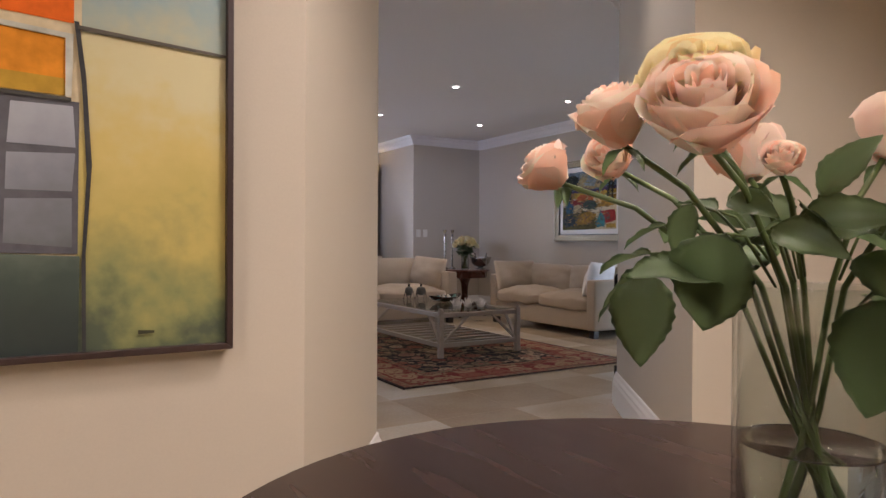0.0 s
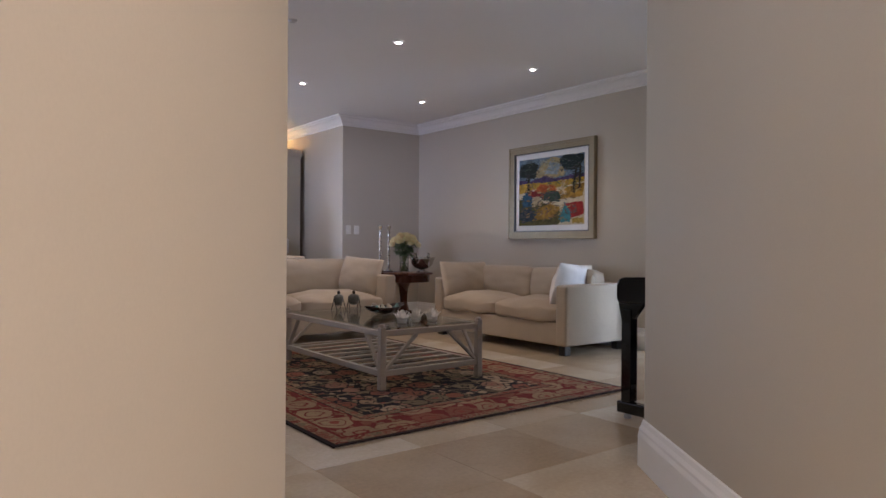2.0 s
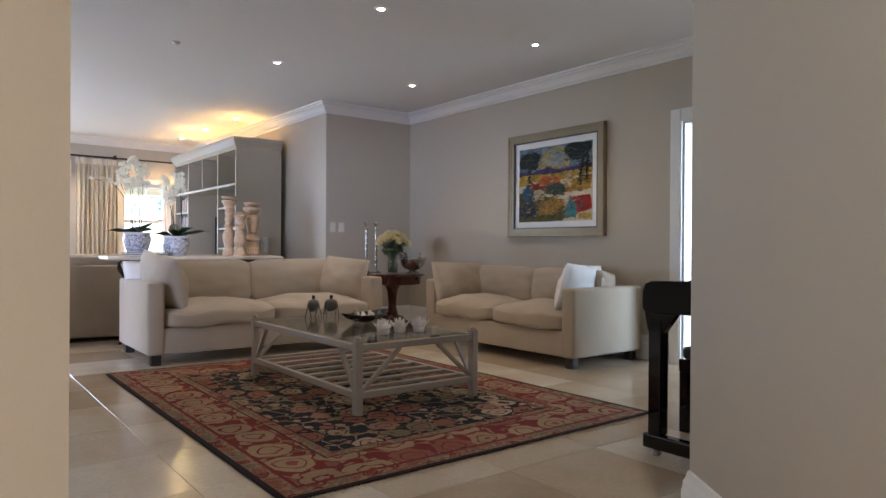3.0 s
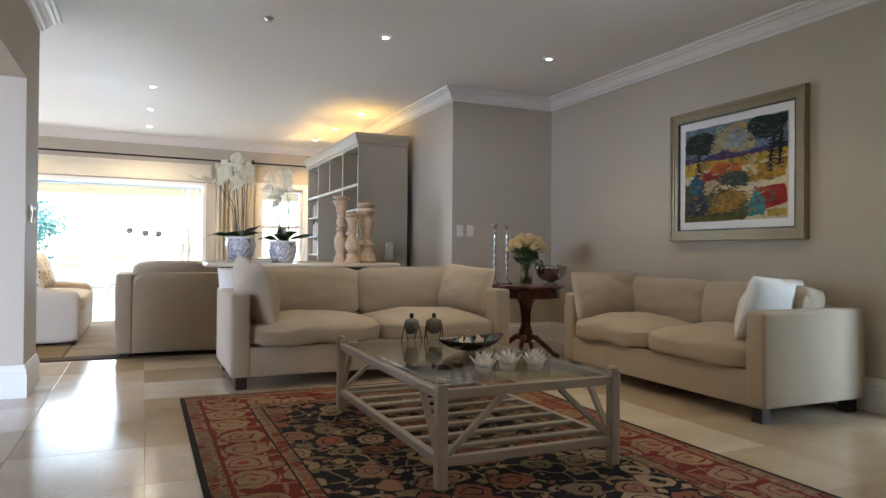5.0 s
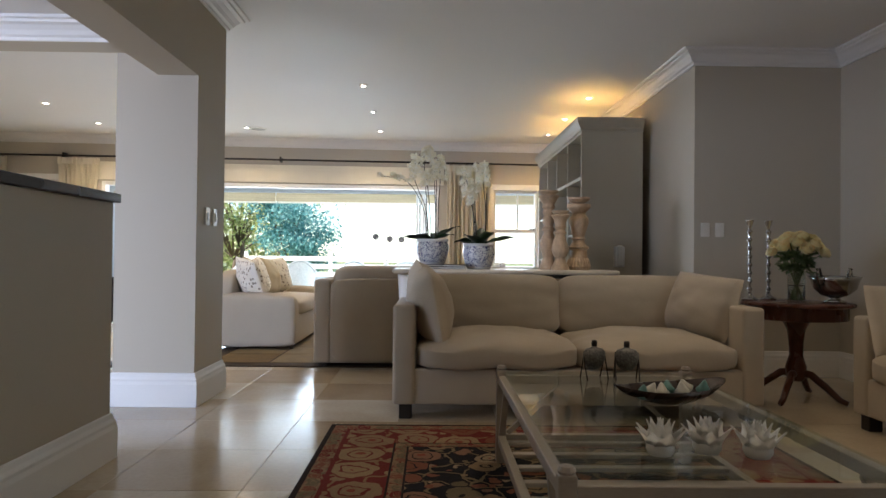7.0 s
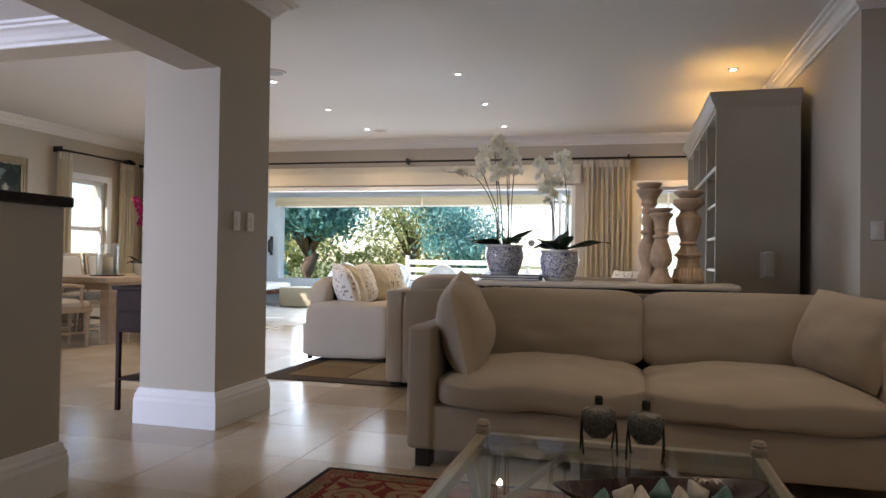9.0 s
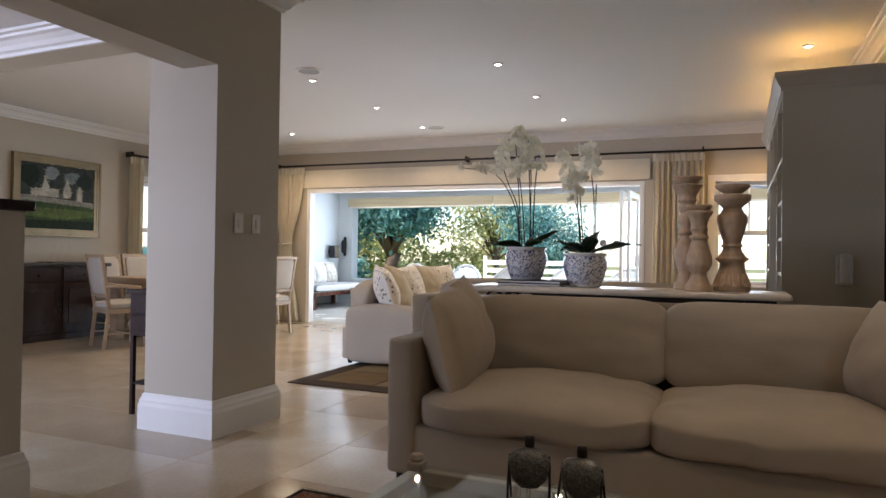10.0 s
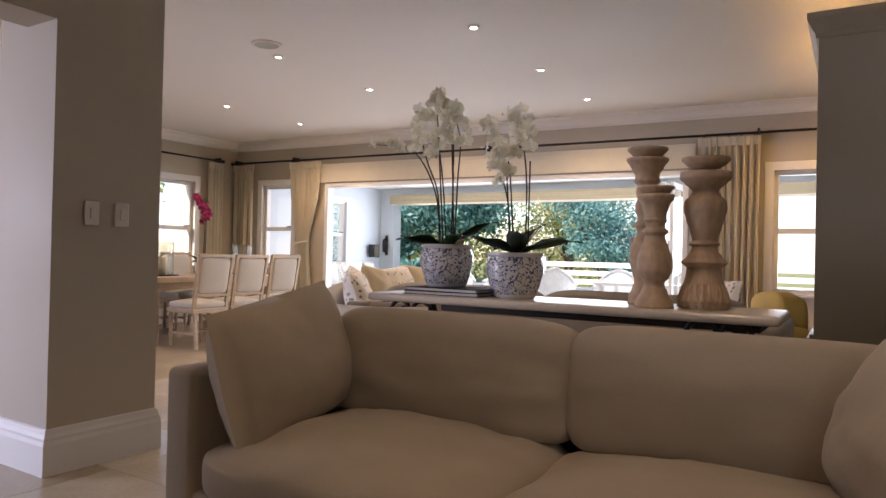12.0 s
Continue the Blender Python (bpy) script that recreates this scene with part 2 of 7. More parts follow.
def pillow(w, h, t_, seed=0, n=18):
    """A plump scatter cushion standing in the xz plane, its seams rounded and its corners soft, base at z = 0."""
    t = bmesh.new()
    bmesh.ops.create_cube(t, size=2)
    bmesh.ops.subdivide_edges(t, edges=t.edges[:], cuts=n, use_grid_fill=True)
    for v in t.verts:
        x, y, z = v.co
        fx, fz = max(0.0, 1 - abs(x) ** 2.3), max(0.0, 1 - abs(z) ** 2.3)
        th = (fx * fz) ** 0.52
        g = noise.noise(Vector((x * 1.4 + seed * 3.3, z * 1.4, seed * 1.7 + y * 0.6))) * 0.026
        g += noise.noise(Vector((x * 3.4 + seed, z * 3.4, 2.0 + seed + y))) * 0.011
        a = math.atan2(z, x)
        g += 0.006 * math.sin(9 * a + seed + 3 * noise.noise(Vector((x, z, seed)))) * (x * x + z * z) * 0.6
        corner = 1 - 0.015 * (x * z) ** 4 - 0.015 * (1 - min(1, abs(abs(x) - abs(z))))
        lop = 1 + 0.035 * noise.noise(Vector((a * 0.9 + seed * 2.1, seed * 0.7, 0.5)))
        px, pz = x * corner * lop * (1 - 0.025 * (1 - z * z)), z * corner * lop * (1 - 0.05 * (1 - x * x) * (1 if z > 0 else 0.3))
        belly = 1 + 0.12 * (0.3 - z) * (1 - z * z)
        v.co = Vector((px * w / 2, y * t_ / 2 * th * belly + g * th, pz * h / 2 + h / 2))
    return t



# ---- structure ----
CEILING = 2.785
FAR_A, FAR_B = Vector((-2.1, 14.87, 0)), Vector((6.94, 15.37, 0))
FAR_ANGLE = math.degrees(math.atan2(FAR_B.y - FAR_A.y, FAR_B.x - FAR_A.x))
FAR = pose(FAR_A.x, FAR_A.y, 0, 0, 0, FAR_ANGLE)  # local x runs along the window wall, local y outwards
FAR_LEN = (FAR_B - FAR_A).length


def structure(name, bm, material, label="", m=None, smooth=False):
    ob = part(name, bm, material, None, label, smooth)
    if m is not None:
        ob.matrix_world = m
    return tagged(ob, kind="structure")


def wall_with_openings(x0, x1, y0, y1, z1, openings):
    """A wall along local x, cut by openings (x, x, z, z)."""
    bm = bmesh.new()
    xs = sorted({x0, x1, *[o[0] for o in openings], *[o[1] for o in openings]})
    for a, b in zip(xs, xs[1:]):
        mid = (a + b) / 2
        cuts = sorted((o[2], o[3]) for o in openings if o[0] < mid < o[1])
        z = 0
        for lo, hi in cuts:
            if lo > z:
                box((a, y0, z), (b, y1, lo), bm=bm)
            z = hi
        if z < z1:
            box((a, y0, z), (b, y1, z1), bm=bm)
    return bm


def sweep(path, profile, closed=False):
    """A moulding: profile of (inward offset, height) carried along a plan line with the room on its left."""
    pts = [Vector((x, y)) for x, y in path]
    n = len(pts)
    t = bmesh.new()
    rows = []
    for i, p in enumerate(pts):
        before = (p - pts[i - 1]).normalized() if closed or i > 0 else None
        after = (pts[(i + 1) % n] - p).normalized() if closed or i < n - 1 else None
        if before is None:
            before = after
        if after is None:
            after = before
        n1, n2 = Vector((-before.y, before.x)), Vector((-after.y, after.x))
        mitre = (n1 + n2).normalized()
        mitre = mitre / max(0.3, mitre.dot(n1))
        rows.append([t.verts.new((p.x + mitre.x * o, p.y + mitre.y * o, z)) for o, z in profile])
    k = len(profile)
    pairs = list(zip(rows, rows[1:])) + ([(rows[-1], rows[0])] if closed else [])
    for a, b in pairs:
        for j in range(k):
            t.faces.new((a[j], b[j], b[(j + 1) % k], a[(j + 1) % k]))
    if not closed:
        t.faces.new(rows[0])
        t.faces.new(rows[-1][::-1])
    bmesh.ops.recalc_face_normals(t, faces=t.faces[:])
    return t


CORNICE = [(0, CEILING - 0.125), (0.018, CEILING - 0.125), (0.022, CEILING - 0.105), (0.04, CEILING - 0.095), (0.055, CEILING - 0.07), (0.08, CEILING - 0.045), (0.105, CEILING - 0.035), (0.11, CEILING - 0.02), (0.135, CEILING - 0.016), (0.14, CEILING), (0, CEILING)]
SKIRT = [(0, 0.001), (0.026, 0.001), (0.026, 0.145), (0.021, 0.165), (0.021, 0.178), (0.012, 0.195), (0.008, 0.215), (0, 0.22)]

PASS_L = [(2.45, 2.87), (3.14, 3.845)]
PASS_R = [(4.10, 2.89), (5.168, 4.341)]

structure("wall_hall_north_1", prism([(-1.6, 2.87), PASS_L[0], PASS_L[1], (3.14, 4.7), (2.62, 4.7), (2.62, 3.95), (2.2, 3.2), (-1.6, 3.2)], 0, CEILING), WALL, "taupe painted plaster wall")
structure("wall_hall_north_2", prism([PASS_R[0], (6.4, 2.89), (8.205, 2.89), (8.205, 4.341), PASS_R[1]], 0, CEILING), WALL, "taupe painted plaster wall")
structure("wall_hall_west", box((-1.85, -2.6, 0), (-1.6, 3.2, CEILING)), WALL, "taupe painted plaster wall")
structure("wall_hall_south", box((-1.6, -2.85, 0), (6.65, -2.6, CEILING)), WALL, "taupe painted plaster wall")
structure("wall_hall_east", box((6.4, -2.6, 0), (6.65, 2.89, CEILING)), WALL, "taupe painted plaster wall")
structure("half_wall", box((2.89, 4.7, 0), (3.14, 8.04, 1.24), 0.004), WALL, "taupe painted half-height wall")
structure("half_wall_cap", box((2.86, 4.7, 1.24), (3.165, 8.07, 1.285), 0.006), DARKW, "dark-stained timber cap on the half wall")
structure("lintel", box((2.886, 4.7, 2.168), (3.15, 9.16, CEILING)), WALL, "taupe painted beam over the half wall")
structure("column", box((2.62, 9.16, 0), (3.15, 9.735, CEILING)), WALL, "square taupe painted column")
structure("cross_beam", box((-2.1, 8.95, 2.308), (2.886, 9.158, CEILING)), WALL, "taupe painted beam")
structure("wall_bar_south", box((-2.1, 3.2, 0), (2.62, 3.3, CEILING)), WALL, "taupe painted plaster wall")
WEST = pose(-2.1, 3.2, 0, 0, 0, 90)
structure("wall_west", wall_with_openings(0, 11.9, 0, 0.25, CEILING, [(1.0, 4.0, 0.3, 2.3), (10.08, 10.86, 0.85, 2.1)]), WALL, "taupe painted plaster wall", WEST)
EAST = pose(8.205, 4.341, 0, 0, 0, 90)
structure("wall_east", wall_with_openings(0, 6.2, -0.25, 0, CEILING, [(1.08, 1.98, 0, 2.112)]), WALL, "taupe painted plaster wall", EAST)
structure("wall_recess", prism([(6.937, 10.45), (8.205, 10.45), (8.205, 15.75), (6.937, 15.68)], 0, CEILING), WALL, "taupe painted plaster wall")
FAR_OPEN = [(0.56, 1.16, 0.85, 2.1), (1.79, 6.91, 0, 2.1), (7.77, 8.49, 0.76, 2.06)]
structure("wall_windows", wall_with_openings(-0.3, FAR_LEN, 0, 0.16, CEILING, FAR_OPEN), WALL, "taupe painted wall with wide patio opening", FAR)

structure("ceiling", box((-2.4, -2.9, CEILING), (8.5, 15.8, CEILING + 0.12)), CEIL, "smooth white painted ceiling")
structure("ceiling_bar", box((-2.1, 3.3, 2.433), (2.886, 8.95, 2.53)), CEIL, "lower white painted ceiling")
LIVING = [(5.168, 4.341), (8.205, 4.341), (8.205, 10.45), (6.937, 10.45), (FAR_B.x, FAR_B.y), (FAR_A.x, FAR_A.y), (-2.1, 9.158), (2.62, 9.158), (2.62, 9.735), (3.15, 9.735), (3.15, 4.7), (3.14, 3.845)]
structure("cornice", sweep(LIVING, CORNICE), WHITE, "white moulded plaster cornice")
structure("cornice_bar", sweep([(2.886, 8.95), (-2.1, 8.95)], [(o, z - (CEILING - 2.433)) for o, z in CORNICE]), WHITE, "white moulded plaster cornice")
structure("baseboard_1", sweep([PASS_R[0], PASS_R[1], (8.205, 4.341), (8.205, 5.30)], SKIRT), WHITE, "tall white moulded skirting")
structure("baseboard_2", sweep([(8.205, 6.44), (8.205, 10.45), (6.937, 10.45), (FAR_B.x, FAR_B.y)], SKIRT), WHITE, "tall white moulded skirting")
structure("baseboard_3", sweep([(3.15, 9.735), (3.15, 9.16), (2.62, 9.16), (2.62, 9.735)][::-1], [(-o, z) for o, z in SKIRT], True), WHITE, "tall white moulded skirting round the column")
structure("baseboard_4", sweep([(2.89, 8.04), (3.14, 8.04), (3.14, 3.845), (2.45, 2.87)][::1], [(o, z) for o, z in SKIRT]), WHITE, "tall white moulded skirting")
structure("baseboard_5", sweep([(FAR_A.x, FAR_A.y), (-2.1, 3.3)], SKIRT), WHITE, "tall white moulded skirting")

# lobby behind the doorway in the east wall
structure("wall_lobby", wall_with_openings(0, 4, 0, 0.2, 2.6, [(1.4, 2.7, 0.4, 2.3)]), WHITE, "white painted wall", pose(10.6, 4.0, 0, 0, 0, 90))
structure("wall_lobby_north", box((8.455, 7.6, 0), (10.4, 7.8, 2.6)), WHITE, "white painted wall")
# opening added out of view to seat the lobby's fill lamp
structure("wall_lobby_south", wall_with_openings(8.455, 10.4, 3.9, 4.1, 2.6, [(8.7, 9.9, 0.1, 2.25)]), WHITE, "white painted wall with an added opening, out of view")
structure("ceiling_lobby", box((8.455, 3.9, 2.5), (10.6, 7.8, 2.6)), CEIL, "white painted ceiling")


def architrave(name, m, w, h, d=0.25, t=0.11):
    """A painted door surround in the local xz plane, opening from x = 0 to w."""
    bm = bmesh.new()
    for x0, x1, z0, z1 in ((-t, 0, 0, h + t), (w, w + t, 0, h + t), (0, w, h, h + t)):
        box((x0, 0.0, z0), (x1, 0.022, z1), 0.004, bm=bm)
        box((x0 + 0.012, 0.0, z0), (x1 - 0.012, 0.028, z1 - 0.012), 0.004, bm=bm)
    lining = 0.02
    box((0, -d, 0), (lining, -0.001, h), bm=bm)
    box((w - lining, -d, 0), (w, -0.001, h), bm=bm)
    box((lining, -d, h - lining), (w - lining, -0.001, h), bm=bm)
    return structure(name, bm, WHITE, "white painted door surround and lining", m)


architrave("door_frame_east", pose(8.205, 5.421, 0, 0, 0, 90), 0.9, 2.112)


def window(name, m, w, z0, z1, mid, d0=0.05, mullions=()):
    """A sash window in a wall whose inner face is local y = 0: frame, bars, sill and panes as parts."""
    win = thing(name, m, "white painted sash window with clear panes", "window", kind="structure")
    s = 0.045
    bm = box((0, d0, z0), (s, d0 + 0.09, z1), 0.004)
    box((w - s, d0, z0), (w, d0 + 0.09, z1), 0.004, bm=bm)
    box((s, d0, z1 - s), (w - s, d0 + 0.09, z1), 0.004, bm=bm)
    box((s, d0, z0), (w - s, d0 + 0.09, z0 + s), 0.004, bm=bm)
    part("window_frame", bm, WHITE, win)
    part("meeting_rail", box((s, d0 + 0.01, mid - 0.03), (w - s, d0 + 0.07, mid + 0.03), 0.004), WHITE, win)
    for x in mullions:
        part("glazing_bar", box((x - 0.012, d0 + 0.02, mid + 0.03), (x + 0.012, d0 + 0.05, z1 - s), 0.002), WHITE, win)
    part("sash_latch", box((w - 0.13, d0 - 0.015, mid + 0.03), (w - 0.05, d0 + 0.01, mid + 0.045), 0.004), IRON, win)
    bm = bmesh.new()
    for x0, x1, a, b in ((-0.09, 0, z0 - 0.09, z1 + 0.09), (w, w + 0.09, z0 - 0.09, z1 + 0.09), (0, w, z1, z1 + 0.09)):
        box((x0, -0.02, a), (x1, -0.001, b), 0.004, bm=bm)
    part("architrave", bm, WHITE, win)
    part("window_sill", box((-0.11, -0.06, z0 - 0.03), (w + 0.11, 0.05, z0), 0.006), WHITE, win)
    for a, b in ((z0 + s, mid - 0.03), (mid + 0.03, z1 - s)):
        p = part("pane", box((s, d0 + 0.032, a), (w - s, d0 + 0.036, b)), PANE, win)
        p.visible_shadow = False
    return win


window("window_1", FAR @ pose(0.56, 0, 0), 0.60, 0.85, 2.1, 1.43)
window("window_2", FAR @ pose(7.77, 0, 0), 0.72, 0.76, 2.06, 1.42, mullions=(0.40,))
window("window_3", WEST @ pose(10.08, 0, 0), 0.78, 0.85, 2.1, 1.40)

# frame round the wide patio opening, with folded door leaves at its right end
bm = box((1.79, -0.012, 0), (1.85, 0.13, 2.1), 0.004)
box((6.85, -0.012, 0), (6.91, 0.13, 2.1), 0.004, bm=bm)
box((1.85, -0.012, 2.04), (6.85, 0.13, 2.1), 0.004, bm=bm)
structure("patio_door_frame", bm, WHITE, "white painted frame of the wide patio opening", FAR)

# floor
FLOOR = mat("travertine_bed", (0.33, 0.27, 0.19), 0.5)
structure("floor", box((-2.4, -2.9, -0.12), (10.7, 15.3, -0.004)), FLOOR, "honey travertine tile floor with fine joints")
structure("floor_patio", box((-5.0, 15.3, -0.12), (9.5, 19.3, -0.002)), mat("pale_patio_tile", (0.72, 0.70, 0.64), 0.25, var=0.08, scale=2), "pale polished patio tiles")


# ---- patterned materials ----


def nodes_of(name, rough):
    m = bpy.data.materials.new(name)
    m.use_nodes = True
    n, ln = m.node_tree.nodes, m.node_tree.links
    b = n["Principled BSDF"]
    b.inputs["Roughness"].default_value = rough
    return m, n, ln, b


def maths(n, ln, op, a, b=None):
    q = n.new("ShaderNodeMath")
    q.operation = op
    for i, v in enumerate((a, b)):
        if v is None:
            continue
        if isinstance(v, (int, float)):
            q.inputs[i].default_value = v
        else:
            ln.new(v, q.inputs[i])
    return q.outputs[0]


def ramp(n, ln, fac, stops, constant=False):
    r = n.new("ShaderNodeValToRGB")
    r.color_ramp.interpolation = "CONSTANT" if constant else "LINEAR"
    els = r.color_ramp.elements
    els[0].position, els[0].color = stops[0][0], (*stops[0][1], 1)
    els[1].position, els[1].color = stops[1][0], (*stops[1][1], 1)
    for p, c in stops[2:]:
        e = els.new(p)
        e.color = (*c, 1)
    ln.new(fac, r.inputs[0])
    return r.outputs[0]


def mix(n, ln, fac, a, b):
    q = n.new("ShaderNodeMix")
    q.data_type = "RGBA"
    if isinstance(fac, (int, float)):
        q.inputs[0].default_value = fac
    else:
        ln.new(fac, q.inputs[0])
    for k, v in ((6, a), (7, b)):
        if isinstance(v, tuple):
            q.inputs[k].default_value = (*v, 1)
        else:
            ln.new(v, q.inputs[k])
    return q.outputs[2]


def voronoi(n, ln, vec, scale, feature="F1", rnd=1.0):
    q = n.new("ShaderNodeTexVoronoi")
    q.feature = feature
    q.inputs["Scale"].default_value, q.inputs["Randomness"].default_value = scale, rnd
    ln.new(vec, q.inputs["Vector"])
    return q


def noise_tex(n, ln, vec, scale, detail=4):
    q = n.new("ShaderNodeTexNoise")
    q.inputs["Scale"].default_value, q.inputs["Detail"].default_value = scale, detail
    ln.new(vec, q.inputs["Vector"])
    return q


def warped(n, ln, vec, scale, amount):
    q = noise_tex(n, ln, vec, scale, 2)
    sub = n.new("ShaderNodeVectorMath")
    sub.operation = "SUBTRACT"
    ln.new(q.outputs["Color"], sub.inputs[0])
    sub.inputs[1].default_value = (0.5, 0.5, 0.5)
    sc = n.new("ShaderNodeVectorMath")
    sc.operation = "SCALE"
    ln.new(sub.outputs[0], sc.inputs[0])
    sc.inputs["Scale"].default_value = amount
    ad = n.new("ShaderNodeVectorMath")
    ln.new(vec, ad.inputs[0])
    ln.new(sc.outputs[0], ad.inputs[1])
    return ad.outputs[0]


def flowers(n, ln, vec, scale, rnd, ground, cols, vine):
    """Palmettes and vines on a ground colour."""
    wv = warped(n, ln, vec, 9, 0.10)
    v = voronoi(n, ln, wv, scale, rnd=rnd)
    wv2 = warped(n, ln, vec, 5, 0.22)
    e = voronoi(n, ln, wv2, scale * 1.25, "DISTANCE_TO_EDGE", rnd)
    sep = n.new("ShaderNodeSeparateColor")
    ln.new(v.outputs["Color"], sep.inputs[0])
    petals = ramp(n, ln, sep.outputs[0], [(k / len(cols), c) for k, c in enumerate(cols)], True)
    vines = maths(n, ln, "LESS_THAN", e.outputs["Distance"], 0.045)
    col = mix(n, ln, vines, ground, vine)
    small = voronoi(n, ln, warped(n, ln, vec, 14, 0.06), scale * 2.9)
    sep2 = n.new("ShaderNodeSeparateColor")
    ln.new(small.outputs["Color"], sep2.inputs[0])
    bud = maths(n, ln, "MULTIPLY", maths(n, ln, "LESS_THAN", small.outputs["Distance"], 0.42), maths(n, ln, "GREATER_THAN", sep2.outputs[1], 0.45))
    col = mix(n, ln, bud, col, ramp(n, ln, sep2.outputs[0], [(k / len(cols), c) for k, c in enumerate(cols[::-1])], True))
    d = v.outputs["Distance"]
    col = mix(n, ln, maths(n, ln, "LESS_THAN", d, 0.50), col, ground)
    col = mix(n, ln, maths(n, ln, "LESS_THAN", d, 0.46), col, petals)
    inner = maths(n, ln, "MULTIPLY", maths(n, ln, "LESS_THAN", d, 0.29), maths(n, ln, "GREATER_THAN", d, 0.25))
    col = mix(n, ln, inner, col, ground)
    col = mix(n, ln, maths(n, ln, "LESS_THAN", d, 0.11), col, (0.30, 0.075, 0.05))
    return col


def rug_material(hw, hl):
    m, n, ln, b = nodes_of("floral_rug_wool", 0.95)
    b.inputs["Specular IOR Level"].default_value = 0.15
    tc = n.new("ShaderNodeTexCoord")
    vec = tc.outputs["Object"]
    xyz = n.new("ShaderNodeSeparateXYZ")
    ln.new(vec, xyz.inputs[0])
    ax, ay = maths(n, ln, "ABSOLUTE", xyz.outputs[0]), maths(n, ln, "ABSOLUTE", xyz.outputs[1])
    d = maths(n, ln, "MINIMUM", maths(n, ln, "SUBTRACT", hw, ax), maths(n, ln, "SUBTRACT", hl, ay))
    tan, red, navy, rust, green, dark = (0.34, 0.225, 0.125), (0.20, 0.030, 0.025), (0.016, 0.014, 0.018), (0.27, 0.10, 0.06), (0.20, 0.15, 0.085), (0.028, 0.018, 0.018)
    field = flowers(n, ln, vec, 5.2, 0.6, navy, [tan, rust, (0.40, 0.29, 0.18), green, (0.30, 0.16, 0.10)], (0.25, 0.18, 0.10))
    border = flowers(n, ln, vec, 4.0, 0.25, red, [tan, (0.38, 0.26, 0.14), rust, tan], (0.32, 0.19, 0.10))
    guard = flowers(n, ln, vec, 13.0, 0.2, tan, [red, rust, green], red)
    col = mix(n, ln, maths(n, ln, "GREATER_THAN", d, 0.028), dark, guard)
    for at, nxt in ((0.105, red), (0.125, border), (0.385, dark), (0.395, guard), (0.455, dark), (0.465, field)):
        col = mix(n, ln, maths(n, ln, "GREATER_THAN", d, at), col, nxt)
    fade = noise_tex(n, ln, vec, 2.5)
    fine = noise_tex(n, ln, vec, 260, 2)
    val = n.new("ShaderNodeHueSaturation")
    ln.new(col, val.inputs["Color"])
    ln.new(maths(n, ln, "ADD", maths(n, ln, "MULTIPLY", fade.outputs[0], 0.5), maths(n, ln, "MULTIPLY", fine.outputs[0], 1.0)), val.inputs["Value"])
    ln.new(val.outputs[0], b.inputs["Base Color"])
    bp = n.new("ShaderNodeBump")
    bp.inputs["Strength"].default_value, bp.inputs["Distance"].default_value = 0.5, 0.004
    ln.new(fine.outputs[0], bp.inputs["Height"])
    ln.new(bp.outputs[0], b.inputs["Normal"])
    return m


def pot_material():
    m, n, ln, b = nodes_of("blue_white_porcelain", 0.22)
    tc = n.new("ShaderNodeTexCoord")
    vec = tc.outputs["Object"]
    v = voronoi(n, ln, warped(n, ln, vec, 20, 0.012), 24, rnd=0.85)
    d = v.outputs["Distance"]
    ring = maths(n, ln, "MULTIPLY", maths(n, ln, "LESS_THAN", d, 0.32), maths(n, ln, "GREATER_THAN", d, 0.25))
    dot = maths(n, ln, "LESS_THAN", d, 0.13)
    e = voronoi(n, ln, warped(n, ln, vec, 14, 0.03), 26, "DISTANCE_TO_EDGE")
    vine = maths(n, ln, "LESS_THAN", e.outputs["Distance"], 0.022)
    s = voronoi(n, ln, warped(n, ln, vec, 40, 0.014), 66)
    speck = maths(n, ln, "MULTIPLY", maths(n, ln, "LESS_THAN", s.outputs["Distance"], 0.36), maths(n, ln, "GREATER_THAN", d, 0.36))
    ink = maths(n, ln, "MAXIMUM", maths(n, ln, "MAXIMUM", ring, dot), maths(n, ln, "MAXIMUM", vine, speck))
    xyz = n.new("ShaderNodeSeparateXYZ")
    ln.new(vec, xyz.inputs[0])
    zone = maths(n, ln, "MULTIPLY", maths(n, ln, "GREATER_THAN", xyz.outputs[2], 0.018), maths(n, ln, "LESS_THAN", xyz.outputs[2], 0.185))
    wash = noise_tex(n, ln, vec, 18)
    blue = ramp(n, ln, wash.outputs[0], [(0.3, (0.045, 0.05, 0.13)), (0.7, (0.13, 0.14, 0.24))])
    col = mix(n, ln, maths(n, ln, "MULTIPLY", ink, zone), (0.60, 0.59, 0.57), blue)
    ln.new(col, b.inputs["Base Color"])
    return m


def island_material(name, stops, rough=0.5, soft=0.0, scale=12.0):
    """Each loose piece of a mesh takes its own tone."""
    m, n, ln, b = nodes_of(name, rough)
    g = n.new("ShaderNodeNewGeometry")
    tc = n.new("ShaderNodeTexCoord")
    q = noise_tex(n, ln, tc.outputs["Object"], scale)
    f = maths(n, ln, "ADD", g.outputs["Random Per Island"], maths(n, ln, "MULTIPLY", maths(n, ln, "SUBTRACT", q.outputs[0], 0.5), 0.6))
    ln.new(ramp(n, ln, f, stops), b.inputs["Base Color"])
    if soft:
        b.inputs["Subsurface Weight"].default_value = soft
        b.inputs["Subsurface Radius"].default_value = (0.02, 0.01, 0.006)
    return m


